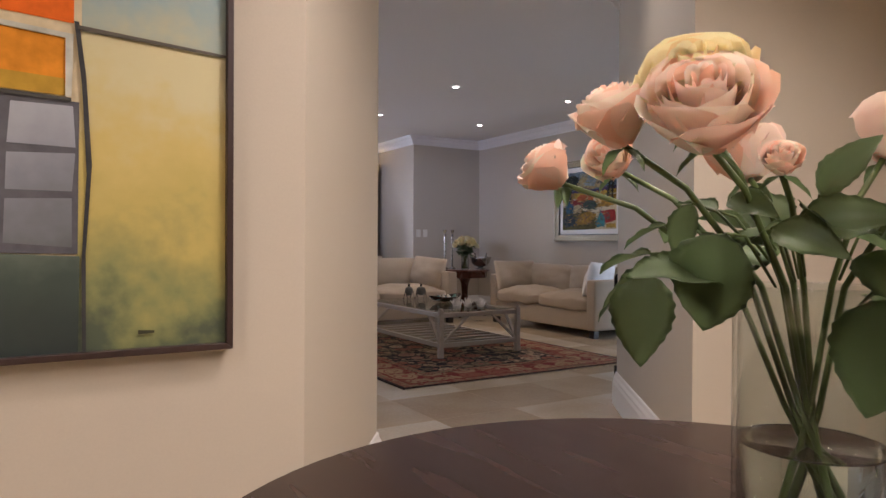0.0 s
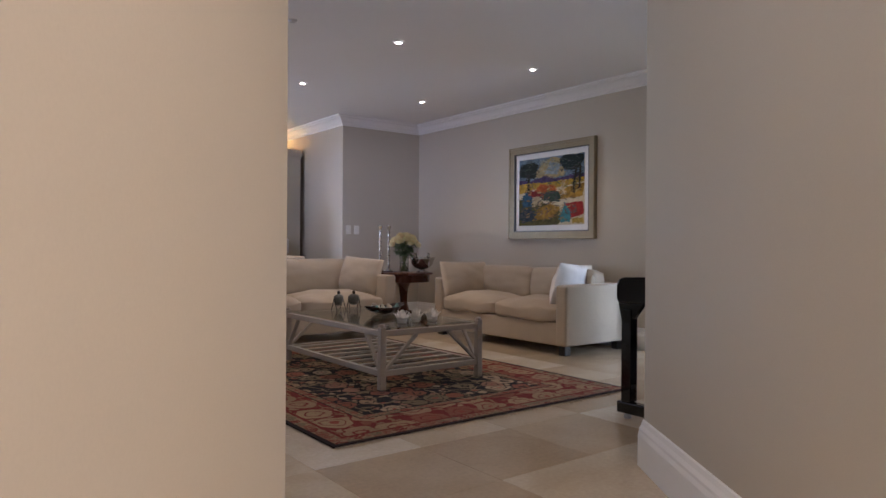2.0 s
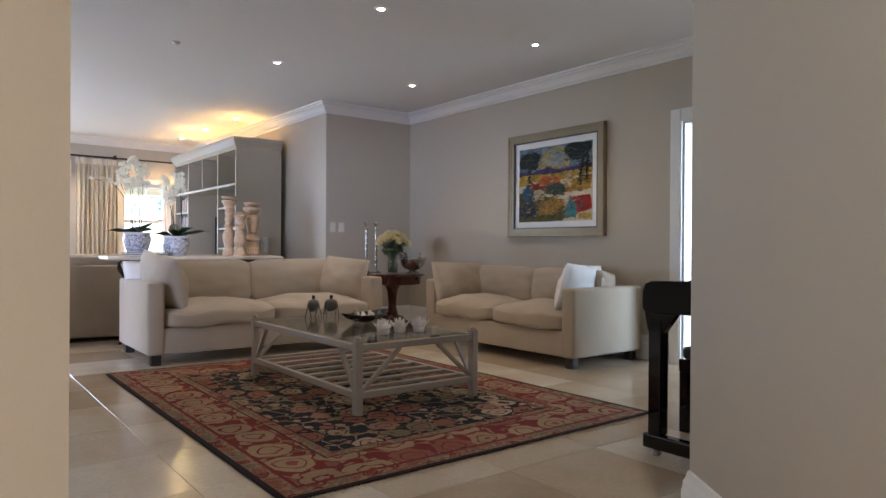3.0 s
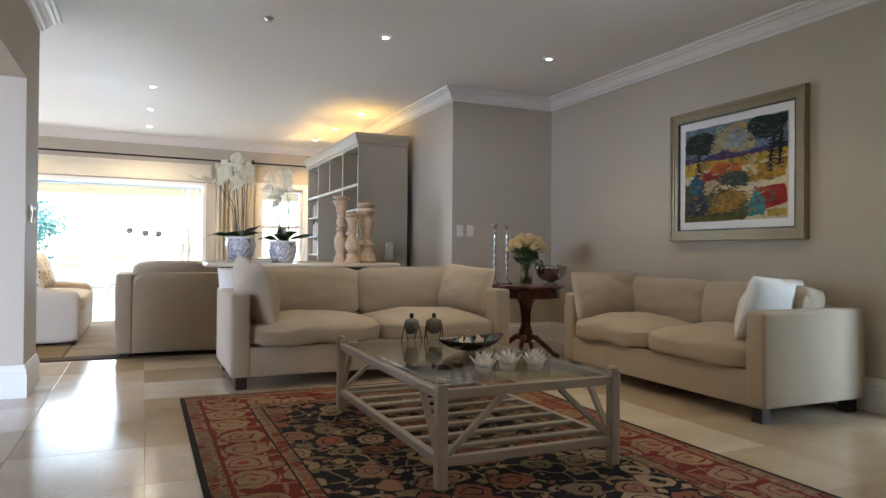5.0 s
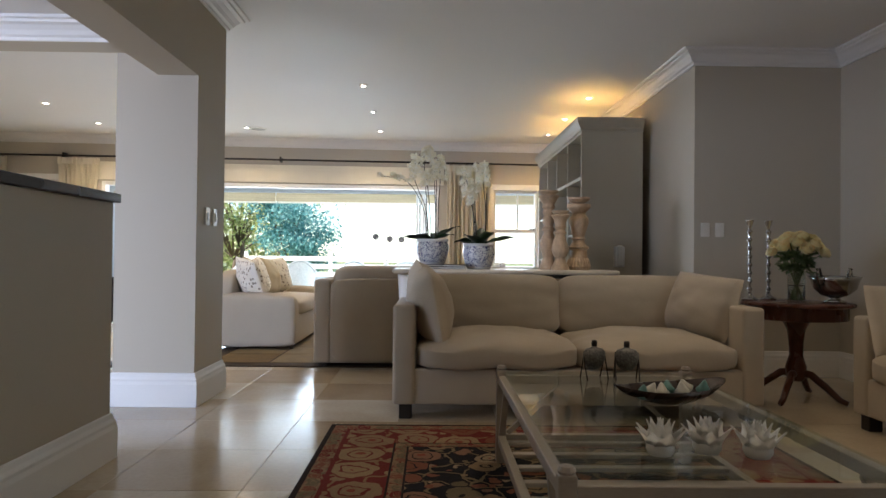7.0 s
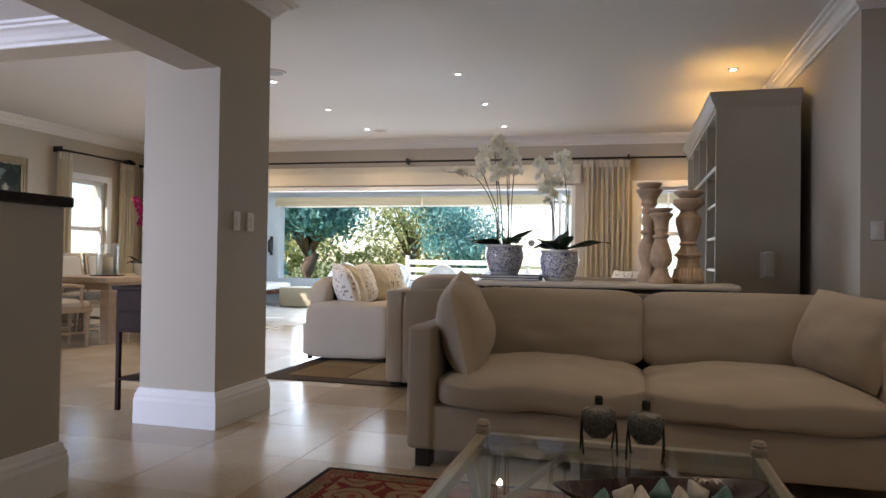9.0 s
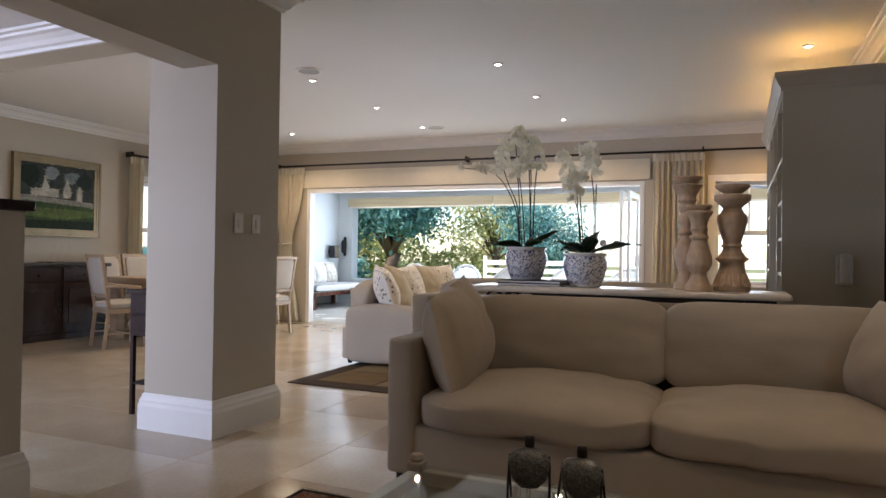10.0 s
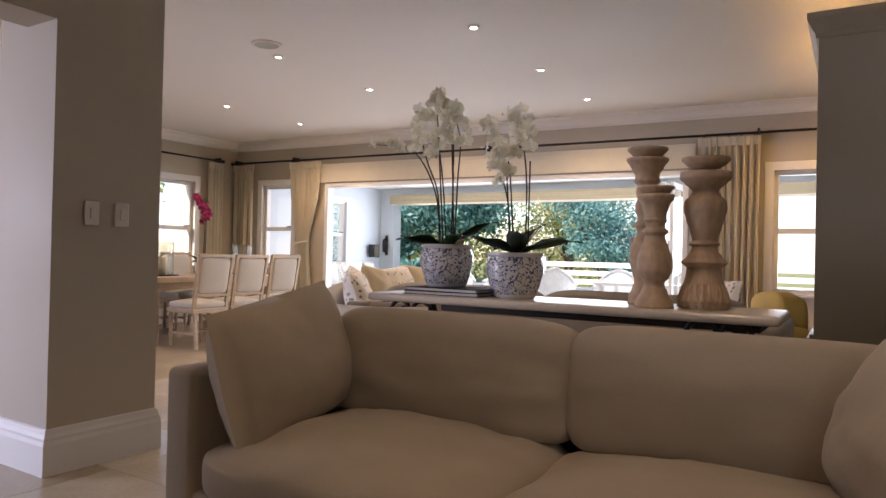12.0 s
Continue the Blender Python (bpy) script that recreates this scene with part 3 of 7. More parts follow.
def tile_material():
    m, n, ln, b = nodes_of("honed_travertine", 0.28)
    oi = n.new("ShaderNodeObjectInfo")
    geo = n.new("ShaderNodeNewGeometry")
    tc = n.new("ShaderNodeTexCoord")
    vec = geo.outputs["Position"]
    cloud = noise_tex(n, ln, warped(n, ln, vec, 1.6, 0.8), 2.2, 6)
    fine = noise_tex(n, ln, vec, 45, 4)
    tone = maths(n, ln, "ADD", maths(n, ln, "MULTIPLY", oi.outputs["Random"], 0.48), maths(n, ln, "ADD", 0.07, maths(n, ln, "MULTIPLY", cloud.outputs[0], 0.45)))
    col = ramp(n, ln, tone, [(0.15, (0.36, 0.265, 0.165)), (0.45, (0.47, 0.375, 0.255)), (0.66, (0.56, 0.47, 0.345)), (0.88, (0.68, 0.62, 0.51))])
    hs = n.new("ShaderNodeHueSaturation")
    ln.new(col, hs.inputs["Color"])
    ln.new(maths(n, ln, "ADD", 0.86, maths(n, ln, "MULTIPLY", fine.outputs[0], 0.28)), hs.inputs["Value"])
    ln.new(hs.outputs[0], b.inputs["Base Color"])
    ln.new(maths(n, ln, "ADD", 0.08, maths(n, ln, "MULTIPLY", cloud.outputs[0], 0.18)), b.inputs["Roughness"])
    bp = n.new("ShaderNodeBump")
    bp.inputs["Strength"].default_value, bp.inputs["Distance"].default_value = 0.06, 0.002
    ln.new(cloud.outputs[0], bp.inputs["Height"])
    ln.new(bp.outputs[0], b.inputs["Normal"])
    return m


def dotted_fabric():
    m, n, ln, b = nodes_of("leaf_print_linen", 0.9)
    tc = n.new("ShaderNodeTexCoord")
    mp = n.new("ShaderNodeMapping")
    mp.inputs["Scale"].default_value = (1, 0.6, 0.7)
    ln.new(tc.outputs["Object"], mp.inputs[0])
    v = voronoi(n, ln, warped(n, ln, mp.outputs[0], 25, 0.02), 30, rnd=0.8)
    f = maths(n, ln, "LESS_THAN", v.outputs["Distance"], 0.30)
    ln.new(mix(n, ln, f, (0.66, 0.61, 0.52), (0.22, 0.18, 0.14)), b.inputs["Base Color"])
    return m


def striped_fabric(a, c, per_metre):
    m, n, ln, b = nodes_of("striped_fabric", 0.9)
    tc = n.new("ShaderNodeTexCoord")
    w = n.new("ShaderNodeTexWave")
    w.inputs["Scale"].default_value = per_metre
    ln.new(tc.outputs["Object"], w.inputs["Vector"])
    ln.new(mix(n, ln, maths(n, ln, "GREATER_THAN", w.outputs[0], 0.6), a, c), b.inputs["Base Color"])
    return m


RUGMAT = rug_material(1.2, 1.625)
PORCELAIN = pot_material()
PRINT = dotted_fabric()
STRIPE = striped_fabric((0.70, 0.68, 0.63), (0.16, 0.17, 0.2), 3.0)
ORCHID = island_material("orchid_petal_white", [(0.0, (0.86, 0.80, 0.62)), (0.4, (0.91, 0.87, 0.73)), (1.0, (0.94, 0.92, 0.83))], 0.55)
MAGENTA = island_material("orchid_petal_magenta", [(0.0, (0.25, 0.01, 0.07)), (1.0, (0.45, 0.02, 0.14))], 0.5)
ROSE = island_material("peach_rose_petal", [(0.0, (0.93, 0.60, 0.42)), (0.3, (0.94, 0.75, 0.62)), (0.65, (0.94, 0.83, 0.70)), (1.0, (0.94, 0.89, 0.73))], 0.55, 0.2, 14)
CREAMROSE = island_material("cream_rose_petal", [(0.0, (0.86, 0.66, 0.34)), (0.2, (0.86, 0.76, 0.44)), (1.0, (0.90, 0.85, 0.56))], 0.55, 0.1, 20)
ROSELEAF = island_material("rose_leaf", [(0.0, (0.12, 0.18, 0.08)), (0.5, (0.22, 0.29, 0.13)), (1.0, (0.40, 0.44, 0.20))], 0.5)
FOLIAGE = island_material("garden_foliage", [(0.0, (0.06, 0.19, 0.19)), (0.45, (0.16, 0.37, 0.36)), (1.0, (0.32, 0.54, 0.48))], 0.5)
FOLIAGE2 = island_material("sunny_foliage", [(0.0, (0.24, 0.31, 0.08)), (0.5, (0.50, 0.52, 0.20)), (1.0, (0.76, 0.70, 0.38))], 0.5)
for m_, k in ((ORCHID, 0.48), (ROSE, 0.35), (CREAMROSE, 0.3), (ROSELEAF, 0.35), (FOLIAGE, 0.45), (FOLIAGE2, 0.5)):
    let_light_through(m_, k)
BARK = mat("tree_bark", (0.13, 0.09, 0.06), 0.9, var=0.4, scale=6, fine=30, bump=0.6, dist=0.02)
GRASS = mat("lawn", (0.20, 0.22, 0.08), 0.9, var=0.35, scale=1.5, fine=40, bump=0.3, dist=0.02)

# ---- doorway, fixtures and fittings ----


def switch(m, n):
    for k in range(n):
        s = thing("light_switch", m @ pose(k * 0.125, 0, 0), "white rocker light switch plate on the wall", "light switch", "wall switches")
        part("plate", box((-0.038, -0.012, -0.06), (0.038, 0, 0.06), 0.004), SWITCH, s)
        part("rocker", box((-0.012, -0.018, -0.028), (0.012, -0.012, 0.028), 0.002), SWITCH, s)


switch(pose(3.15, 9.35, 1.255, 0, 0, 90) @ pose(0, 0, 0), 1)
switch(pose(3.15, 9.51, 1.255, 0, 0, 90) @ pose(0, 0, 0), 1)
switch(pose(7.03, 10.45, 1.25), 2)


def downlight(x, y, z, power, colour=(1.0, 0.76, 0.50), soft=0.035, spread=115):
    d = thing("downlight", pose(x, y, z), "recessed white ceiling downlight, switched on", "downlight", "ceiling downlights")
    part("trim_ring", lathe([(0.028, -0.012), (0.046, -0.008), (0.05, 0.0), (0.028, 0.0), (0.028, -0.012)], 20), WHITE, d, smooth=True)
    part("bulb", lathe([(0, -0.007), (0.02, -0.006), (0.028, -0.001), (0, 0.0)], 16), BULB, d, "glowing lamp", smooth=True)
    lamp("downlight_beam", "SPOT", power, colour, look((x, y, z - 0.03), (x, y, 0)), soft, spot=spread)


for x, y in ((5.69, 9.09), (7.23, 9.02), (5.69, 7.23), (7.21, 7.13)):
    downlight(x, y, CEILING, 15 if x < 7 else 7, spread=104)
for x, y in ((3.96, 11.75), (3.95, 13.02), (3.94, 14.29), (2.09, 11.62), (2.09, 12.90), (2.09, 14.13), (0.11, 13.97), (0.07, 12.79)):
    downlight(x, y, CEILING, 38 if x < 1 else 24 if y > 13.5 else 14, spread=160 if y > 13.5 else 115)
for x, y in ((6.42, 12.15), (6.39, 13.30), (6.36, 14.39)):
    downlight(x, y, CEILING, 23 if y < 14 else 28, (1.0, 0.62, 0.22), spread=160 if y > 14 else 115)
# hall and passage fixtures are unseen, added to give the hall its warm light
for x, y in ((0.4, 1.2), (1.6, -0.4), (3.2, 0.2), (4.6, 1.4), (3.0, 1.9), (4.1, 3.55)):
    downlight(x, y, CEILING, (38 if x > 4 else 56) if y < 3 else 6, (1.0, 0.85, 0.67), 0.2, 160)

for x, y in ((4.74, 9.06), (4.74, 7.29)):
    s = thing("ceiling_sensor", pose(x, y, CEILING), "small round grey ceiling sensor", "sensor")
    part("body", lathe([(0, -0.022), (0.018, -0.02), (0.032, -0.008), (0.036, 0), (0, 0)], 18), CHROME, s, smooth=True)
for x, y in ((2.25, 11.33), (2.22, 14.25)):
    s = thing("ceiling_speaker", pose(x, y, CEILING), "round white grille ceiling speaker", "speaker")
    part("rim", lathe([(0.10, -0.012), (0.122, -0.008), (0.125, 0), (0.10, 0), (0.10, -0.012)], 32), WHITE, s, smooth=True)
    part("grille", lathe([(0, -0.009), (0.1, -0.009), (0.1, 0), (0, 0)], 32), mat("speaker_mesh", (0.45, 0.45, 0.44), 0.6, var=0.2, fine=500, bump=0.5), s)

# ---- living room furniture ----


def sofa(m, w, d, arm, arm_h, back_h, seats, label, fabric=LINEN, group="", base_z=0.09, seat_z=0.31):
    """Front along local y = 0 facing -y, centred on x."""
    s = thing("sofa", m, label, "sofa", group)
    h = w / 2
    part("seat_frame", box((-h + 0.012, 0.012, base_z), (h - 0.012, d - 0.012, seat_z), 0.015, 3), fabric, s, smooth=True)
    for sx in (-1, 1):
        bm = box((-arm / 2, 0, 0), (arm / 2, d, arm_h - base_z), 0.026, 4)
        part("armrest", bm, fabric, s, smooth=True, local=pose(sx * (h - arm / 2), 0, base_z))
    part("backrest_frame", soft_box(w - 2 * arm + 0.01, 0.17, arm_h - base_z + 0.01, 0.0, 16.0, 12, 3), fabric, s, smooth=True, local=pose(0, d - 0.087, base_z))
    inner = w - 2 * arm
    cw = inner / seats
    for i in range(seats):
        x = -inner / 2 + cw * (i + 0.5)
        part("seat_cushion", soft_box(cw + 0.006, d - 0.18, 0.165, 0.072, 6.0, 22, i + 5, 0.020), fabric, s, smooth=True, local=pose(x, (d - 0.18) / 2 - 0.030, seat_z - 0.010, 0, 0, 0))
        bh = back_h - seat_z - 0.12
        part("back_cushion", soft_box(cw + 0.004, bh, 0.20, 0.058, 6.5, 22, i + 11, 0.012), fabric, s, smooth=True, local=pose(x, d - 0.19, seat_z + 0.12 + bh / 2, 80, 0, 0))
    for sx in (-1, 1):
        for y in (0.07, d - 0.07):
            part("foot", box((-0.04, -0.04, 0.0), (0.04, 0.04, base_z + 0.005), 0.006), FOOT, s, "black wooden foot", local=pose(sx * (h - 0.08), y, 0))
    return s


def scatter(m, w, h, t, fabric, label, seed, group="sofa cushions"):
    ob = tagged(part("scatter_cushion", pillow(w, h, t, seed), fabric, smooth=True), label, "cushion", group)
    ob.matrix_world = m
    return ob


sofa(pose(5.605, 8.84, 0.0), 2.29, 1.03, 0.14, 0.70, 0.85, 2, "oatmeal linen two-seat sofa with loose cushions, black feet")
scatter(pose(4.725, 9.22, 0.455, -12, -8, 99), 0.70, 0.50, 0.27, LINEN, "plump oatmeal linen cushion against the sofa arm", 1)
scatter(pose(4.68, 9.66, 0.46, -12, 0, 20), 0.45, 0.42, 0.14, WHITEFAB, "pale linen cushion tucked in the sofa corner", 2)
scatter(pose(6.47, 9.27, 0.47, -16, 5, -64), 0.55, 0.44, 0.28, LINEN, "plump oatmeal linen cushion in the sofa corner", 3)

sofa(pose(7.22, 7.71, 0.0, 0, 0, -90), 2.06, 0.92, 0.14, 0.67, 0.79, 2, "oatmeal linen two-seat sofa below the painting")
scatter(pose(7.55, 8.50, 0.435, -16, 0, -5), 0.68, 0.44, 0.26, LINEN, "oatmeal linen cushion leaning on the sofa arm", 4)
scatter(pose(7.86, 7.24, 0.445, 16, 0, 58), 0.46, 0.42, 0.18, LINEN, "oatmeal linen cushion in the sofa corner", 5)
scatter(pose(7.60, 7.03, 0.445, 15, 3, 13), 0.68, 0.44, 0.22, WHITEFAB, "white linen cushion leaning on the sofa arm", 6)
scatter(pose(7.92, 6.93, 0.44, 8, -4, 20), 0.36, 0.33, 0.12, LINEN, "small oatmeal cushion tucked behind a white one", 7)

sofa(pose(4.88, 11.66, 0.012, 0, 0, 180), 2.46, 0.94, 0.15, 0.77, 0.87, 2, "oatmeal sofa with its back to the console", base_z=0.03)

rug = tagged(part("rug", box((-1.2, -1.625, 0.001), (1.2, 1.625, 0.012), 0.003), RUGMAT), "wool rug, dark floral field with brick-red and tan border", "rug")
rug.matrix_world = pose(5.32, 7.06, 0)
FRINGE = mat("rug_fringe", (0.5, 0.42, 0.3), 0.9)
bm = bmesh.new()
for sy in (-1, 1):
    for k in range(150):
        x = -1.19 + 2.38 * k / 149
        dx, ln_ = random.uniform(-0.012, 0.012), random.uniform(0.02, 0.045)
        tube([(x, sy * 1.622, 0.005), (x + dx * 0.5, sy * (1.622 + ln_ * 0.6), 0.006), (x + dx, sy * (1.622 + ln_), 0.003)], 0.0022, 4, bm)
tagged(part("fringe", bm, FRINGE, rug, "cream cotton fringe"), kind="stuff")

# flat rug of the family corner: dark border, sewn panels in browns
PATCH = [mat("rug_patch", c, 0.95, var=0.3, scale=6, fine=220, bump=0.4, spec=0.1) for c in ((0.155, 0.105, 0.05), (0.11, 0.075, 0.038), (0.19, 0.14, 0.075))]
prug = tagged(part("rug", box((2.5, 10.74, 0.001), (6.1, 14.3, 0.012), 0.004), mat("rug_border", (0.055, 0.038, 0.024), 0.95, var=0.3, scale=8, fine=220, bump=0.4, spec=0.1)), "flat brown patchwork rug with a dark border", "rug")
for i in range(6):
    for j in range(6):
        x0, y0 = 2.68 + 0.545 * i, 10.92 + 0.54 * j
        part("panel", box((x0, y0, 0.011), (x0 + 0.525, y0 + 0.52, 0.015), 0.002), PATCH[(i * 2 + j * 5 + i * j) % 3], prug)

# coffee table
ct = thing("coffee_table", pose(5.48, 7.205, 0.012), "taupe wooden coffee table with glass top and slatted shelf", "coffee table")
W2, D2, H2 = 0.47, 0.80, 0.442
LX, LY = W2 - 0.024, D2 - 0.024
for sx in (-1, 1):
    for sy in (-1, 1):
        bm = box((-0.024, -0.024, 0), (0.024, 0.024, H2), 0.005)
        lathe([(0, H2 + 0.022), (0.018, H2 + 0.02), (0.024, H2 + 0.008), (0.018, H2 - 0.002), (0, H2 - 0.002)], 14, bm)
        part("leg", bm, TAUPEW, ct, local=pose(sx * LX, sy * LY, 0))
part("glass_top", box((-W2 + 0.03, -D2 + 0.03, H2 - 0.016), (W2 - 0.03, D2 - 0.03, H2 - 0.006), 0.002), TABLEGLASS, ct, "clear glass top")
for sx in (-1, 1):
    for z in (H2 - 0.045, 0.115):
        part("side_rail", box((-0.018, -LY + 0.024, z - 0.02), (0.018, LY - 0.024, z + 0.02), 0.004), TAUPEW, ct, local=pose(sx * LX, 0, 0))
    for sy in (-1, 1):
        part("brace", bar((sx * LX, sy * (LY - 0.03), 0.14), (sx * LX, sy * (LY - 0.21), H2 - 0.066), 0.026, 0.022), TAUPEW, ct)
for sy in (-1, 1):
    for z in (H2 - 0.045, 0.115):
        part("end_rail", box((-LX + 0.024, -0.018, z - 0.02), (LX - 0.024, 0.018, z + 0.02), 0.004), TAUPEW, ct, local=pose(0, sy * LY, 0))
    for sx in (-1, 1):
        part("brace", bar((sx * (LX - 0.03), sy * LY, 0.14), (sx * (LX - 0.30), sy * LY, H2 - 0.066), 0.026, 0.022), TAUPEW, ct)
for i in range(8):
    part("slat", box((-LX + 0.018, -0.021, -0.009), (LX - 0.018, 0.021, 0.009), 0.004), TAUPEW, ct, local=pose(0, -LY + 2 * LY * (i + 0.75) / 8.5, 0.126))
TOPZ = 0.012 + H2 - 0.006


def perfume_bottle(x, y, a):
    """A flattened scent flask standing in a thin iron easel."""
    b = thing("decorative_flask", pose(x, y, TOPZ, 0, 0, a) @ Matrix.Scale(0.82, 4), "mottled grey metal flask with stopper in iron stand", "flask", "coffee table ornaments")
    body = lathe([(0, 0.05), (0.03, 0.052), (0.052, 0.075), (0.066, 0.11), (0.066, 0.14), (0.05, 0.165), (0.02, 0.172), (0.014, 0.18), (0, 0.18)], 24, m=Matrix.Diagonal((1, 0.5, 1, 1)))
    part("body", body, mat("hammered_pewter", (0.16, 0.155, 0.14), 0.4, 0.6, var=0.6, scale=60, fine=120, bump=0.6, dist=0.004), b, smooth=True)
    part("stopper", lathe([(0.015, 0.178), (0.016, 0.195), (0.014, 0.21), (0, 0.212)], 14), IRON, b, smooth=True)
    for sx in (-1, 1):
        part("stand_leg", tube([(sx * 0.062, -0.05, 0), (sx * 0.064, -0.02, 0.07), (sx * 0.06, 0.0, 0.15)], 0.004, 6), IRON, b)
        part("stand_leg", tube([(sx * 0.06, 0.05, 0), (sx * 0.062, 0.02, 0.07), (sx * 0.06, 0.0, 0.15)], 0.004, 6), IRON, b)
    return b


perfume_bottle(5.437, 7.80, 12)
perfume_bottle(5.577, 7.77, -8)


def lotus(x, y, a):
    """A porcelain lotus candle cup of pointed petals."""
    b = thing("lotus_candle_holder", pose(x, y, TOPZ, 0, 0, a) @ Matrix.Scale(1.25, 4), "white porcelain lotus flower candle holder", "candle holder", "lotus candle holders")
    part("cup", lathe([(0, 0), (0.025, 0), (0.032, 0.012), (0.03, 0.03), (0.022, 0.03), (0.02, 0.012), (0, 0.01)], 20), LOTUS, b, smooth=True)
    t = bmesh.new()
    n = 6
    grid = []
    for i in range(n + 1):
        v = i / n
        hw = 0.024 * math.sin(math.pi * min(1, 0.18 + 0.82 * v)) ** 0.7 * (1 - v ** 4) + 0.0006
        row = []
        for j in (-2, -1, 0, 1, 2):
            u = j / 2
            row.append(t.verts.new((0.012 + 0.036 * v + 0.01 * v * v - 0.004 * u * u, u * hw, 0.004 + 0.058 * v ** 1.25 + 0.008 * u * u * (1 - v))))
        grid.append(row)
    for r0, r1 in zip(grid, grid[1:]):
        for j in range(4):
            t.faces.new((r0[j], r0[j + 1], r1[j + 1], r1[j]))
    bmesh.ops.solidify(t, geom=t.faces[:], thickness=0.0018)
    for f in t.faces:
        f.smooth = True
    me = bpy.data.meshes.new("petal")
    t.to_mesh(me)
    t.free()
    me.materials.append(LOTUS)
    for ring, count, tilt, scale in ((0, 8, 0, 1.0), (1, 8, -28, 0.86), (2, 6, -50, 0.7)):
        for k in range(count):
            link("petal", me, b, pose(0, 0, 0.004 * ring, 0, 0, 360 * (k + 0.5 * ring) / count) @ pose(0, 0, 0, 0, tilt * 0.55, 0) @ Matrix.Diagonal((scale, scale, 1.0, 1)))
    return b


lotus(5.335, 6.62, 5)
lotus(5.475, 6.64, 31)
lotus(5.600, 6.60, 12)

bowl = thing("wooden_bowl", pose(5.60, 7.28, TOPZ, 0, 0, 20), "long dark wooden bowl holding shells and leaves", "bowl")
bm = bmesh.new()
rows = []
for inner in (0, 1):
    for i, (r, z) in enumerate(((0.02, 0.0), (0.45, 0.006), (0.8, 0.03), (1.0, 0.062))):
        if inner:
            r, z = r * 0.95, z + 0.008 if i < 3 else z
        rows.append([bm.verts.new((0.23 * r * math.cos(a) * (1 + 0.10 * abs(math.cos(a)) ** 6), 0.115 * r * math.sin(a), z + 0.022 * r * abs(math.cos(a)) ** 4)) for a in (2 * math.pi * k / 36 for k in range(36))])
order = rows[:4] + rows[4:][::-1]
for r0, r1 in zip(order, order[1:]):
    for k in range(36):
        bm.faces.new((r0[k], r0[(k + 1) % 36], r1[(k + 1) % 36], r1[k]))
bm.faces.new(order[0][::-1])
bm.faces.new(order[-1])
bmesh.ops.recalc_face_normals(bm, faces=bm.faces[:])
part("body", bm, DARKW, bowl, smooth=True)
SHELL = mat("pale_shell", (0.62, 0.58, 0.5), 0.4, var=0.15)
TEAL = mat("verdigris", (0.12, 0.25, 0.22), 0.5, var=0.3)
for k in range(7):
    m_ = SHELL if k % 3 else TEAL
    sh = thing("shell_ornament", pose(5.60 + 0.045 * (k - 3), 7.28 + 0.018 * (k - 3) + (0.025 if k % 2 else -0.025), TOPZ + 0.03, 25 * (k % 2), 10, 50 * k), "pale shell ornament lying in the bowl" if k % 3 else "blue-green ornament lying in the bowl", "ornament", "bowl contents")
    part("body", lathe([(0, 0), (0.02, 0.004), (0.03, 0.016), (0.02, 0.028), (0.008, 0.05), (0, 0.058)], 12), m_, sh, smooth=True)

# drum table in the corner with its silver, roses and candlesticks
RTX, RTY, RTZ = 7.30, 9.50, 0.70
rt = thing("drum_table", pose(RTX, RTY, 0), "round mahogany pedestal table on splayed feet", "side table")
part("tabletop", lathe([(0, 0.672), (0.36, 0.672), (0.372, 0.68), (0.372, 0.692), (0.362, 0.70), (0, 0.70)], 48), MAHOG, rt)
part("drum", lathe([(0, 0.58), (0.32, 0.58), (0.33, 0.585), (0.33, 0.67), (0, 0.67)], 48), MAHOG, rt)
part("pedestal", lathe([(0, 0.14), (0.05, 0.14), (0.065, 0.17), (0.07, 0.24), (0.045, 0.32), (0.05, 0.42), (0.06, 0.50), (0.09, 0.56), (0.14, 0.58), (0, 0.58)], 28), MAHOG, rt, smooth=True)
for k in range(4):
    a = 45 + 90 * k
    part("foot", tube([(0.02, 0, 0.20), (0.10, 0, 0.19), (0.20, 0, 0.11), (0.28, 0, 0.04), (0.33, 0, 0.022)], 0.030, 10, taper=0.018), MAHOG, rt, smooth=True, local=pose(0, 0, 0, 0, 0, a))


def candlestick(x, y):
    c = thing("candlestick", pose(x, y, RTZ), "tall turned silver candlestick", "candlestick", "pair of candlesticks")
    prof = [(0, 0), (0.055, 0), (0.058, 0.01), (0.045, 0.022), (0.02, 0.035), (0.013, 0.06)]
    z = 0.06
    while z < 0.5:
        prof += [(0.007, z), (0.019, z + 0.018), (0.019, z + 0.026), (0.007, z + 0.044), (0.012, z + 0.052)]
        z += 0.06
    prof += [(0.012, z), (0.022, z + 0.02), (0.028, z + 0.045), (0.03, z + 0.05), (0.0, z + 0.05)]
    part("body", lathe(prof, 20), SILVER, c, smooth=True)
    return c


candlestick(7.03, 9.64)
candlestick(7.20, 9.70)


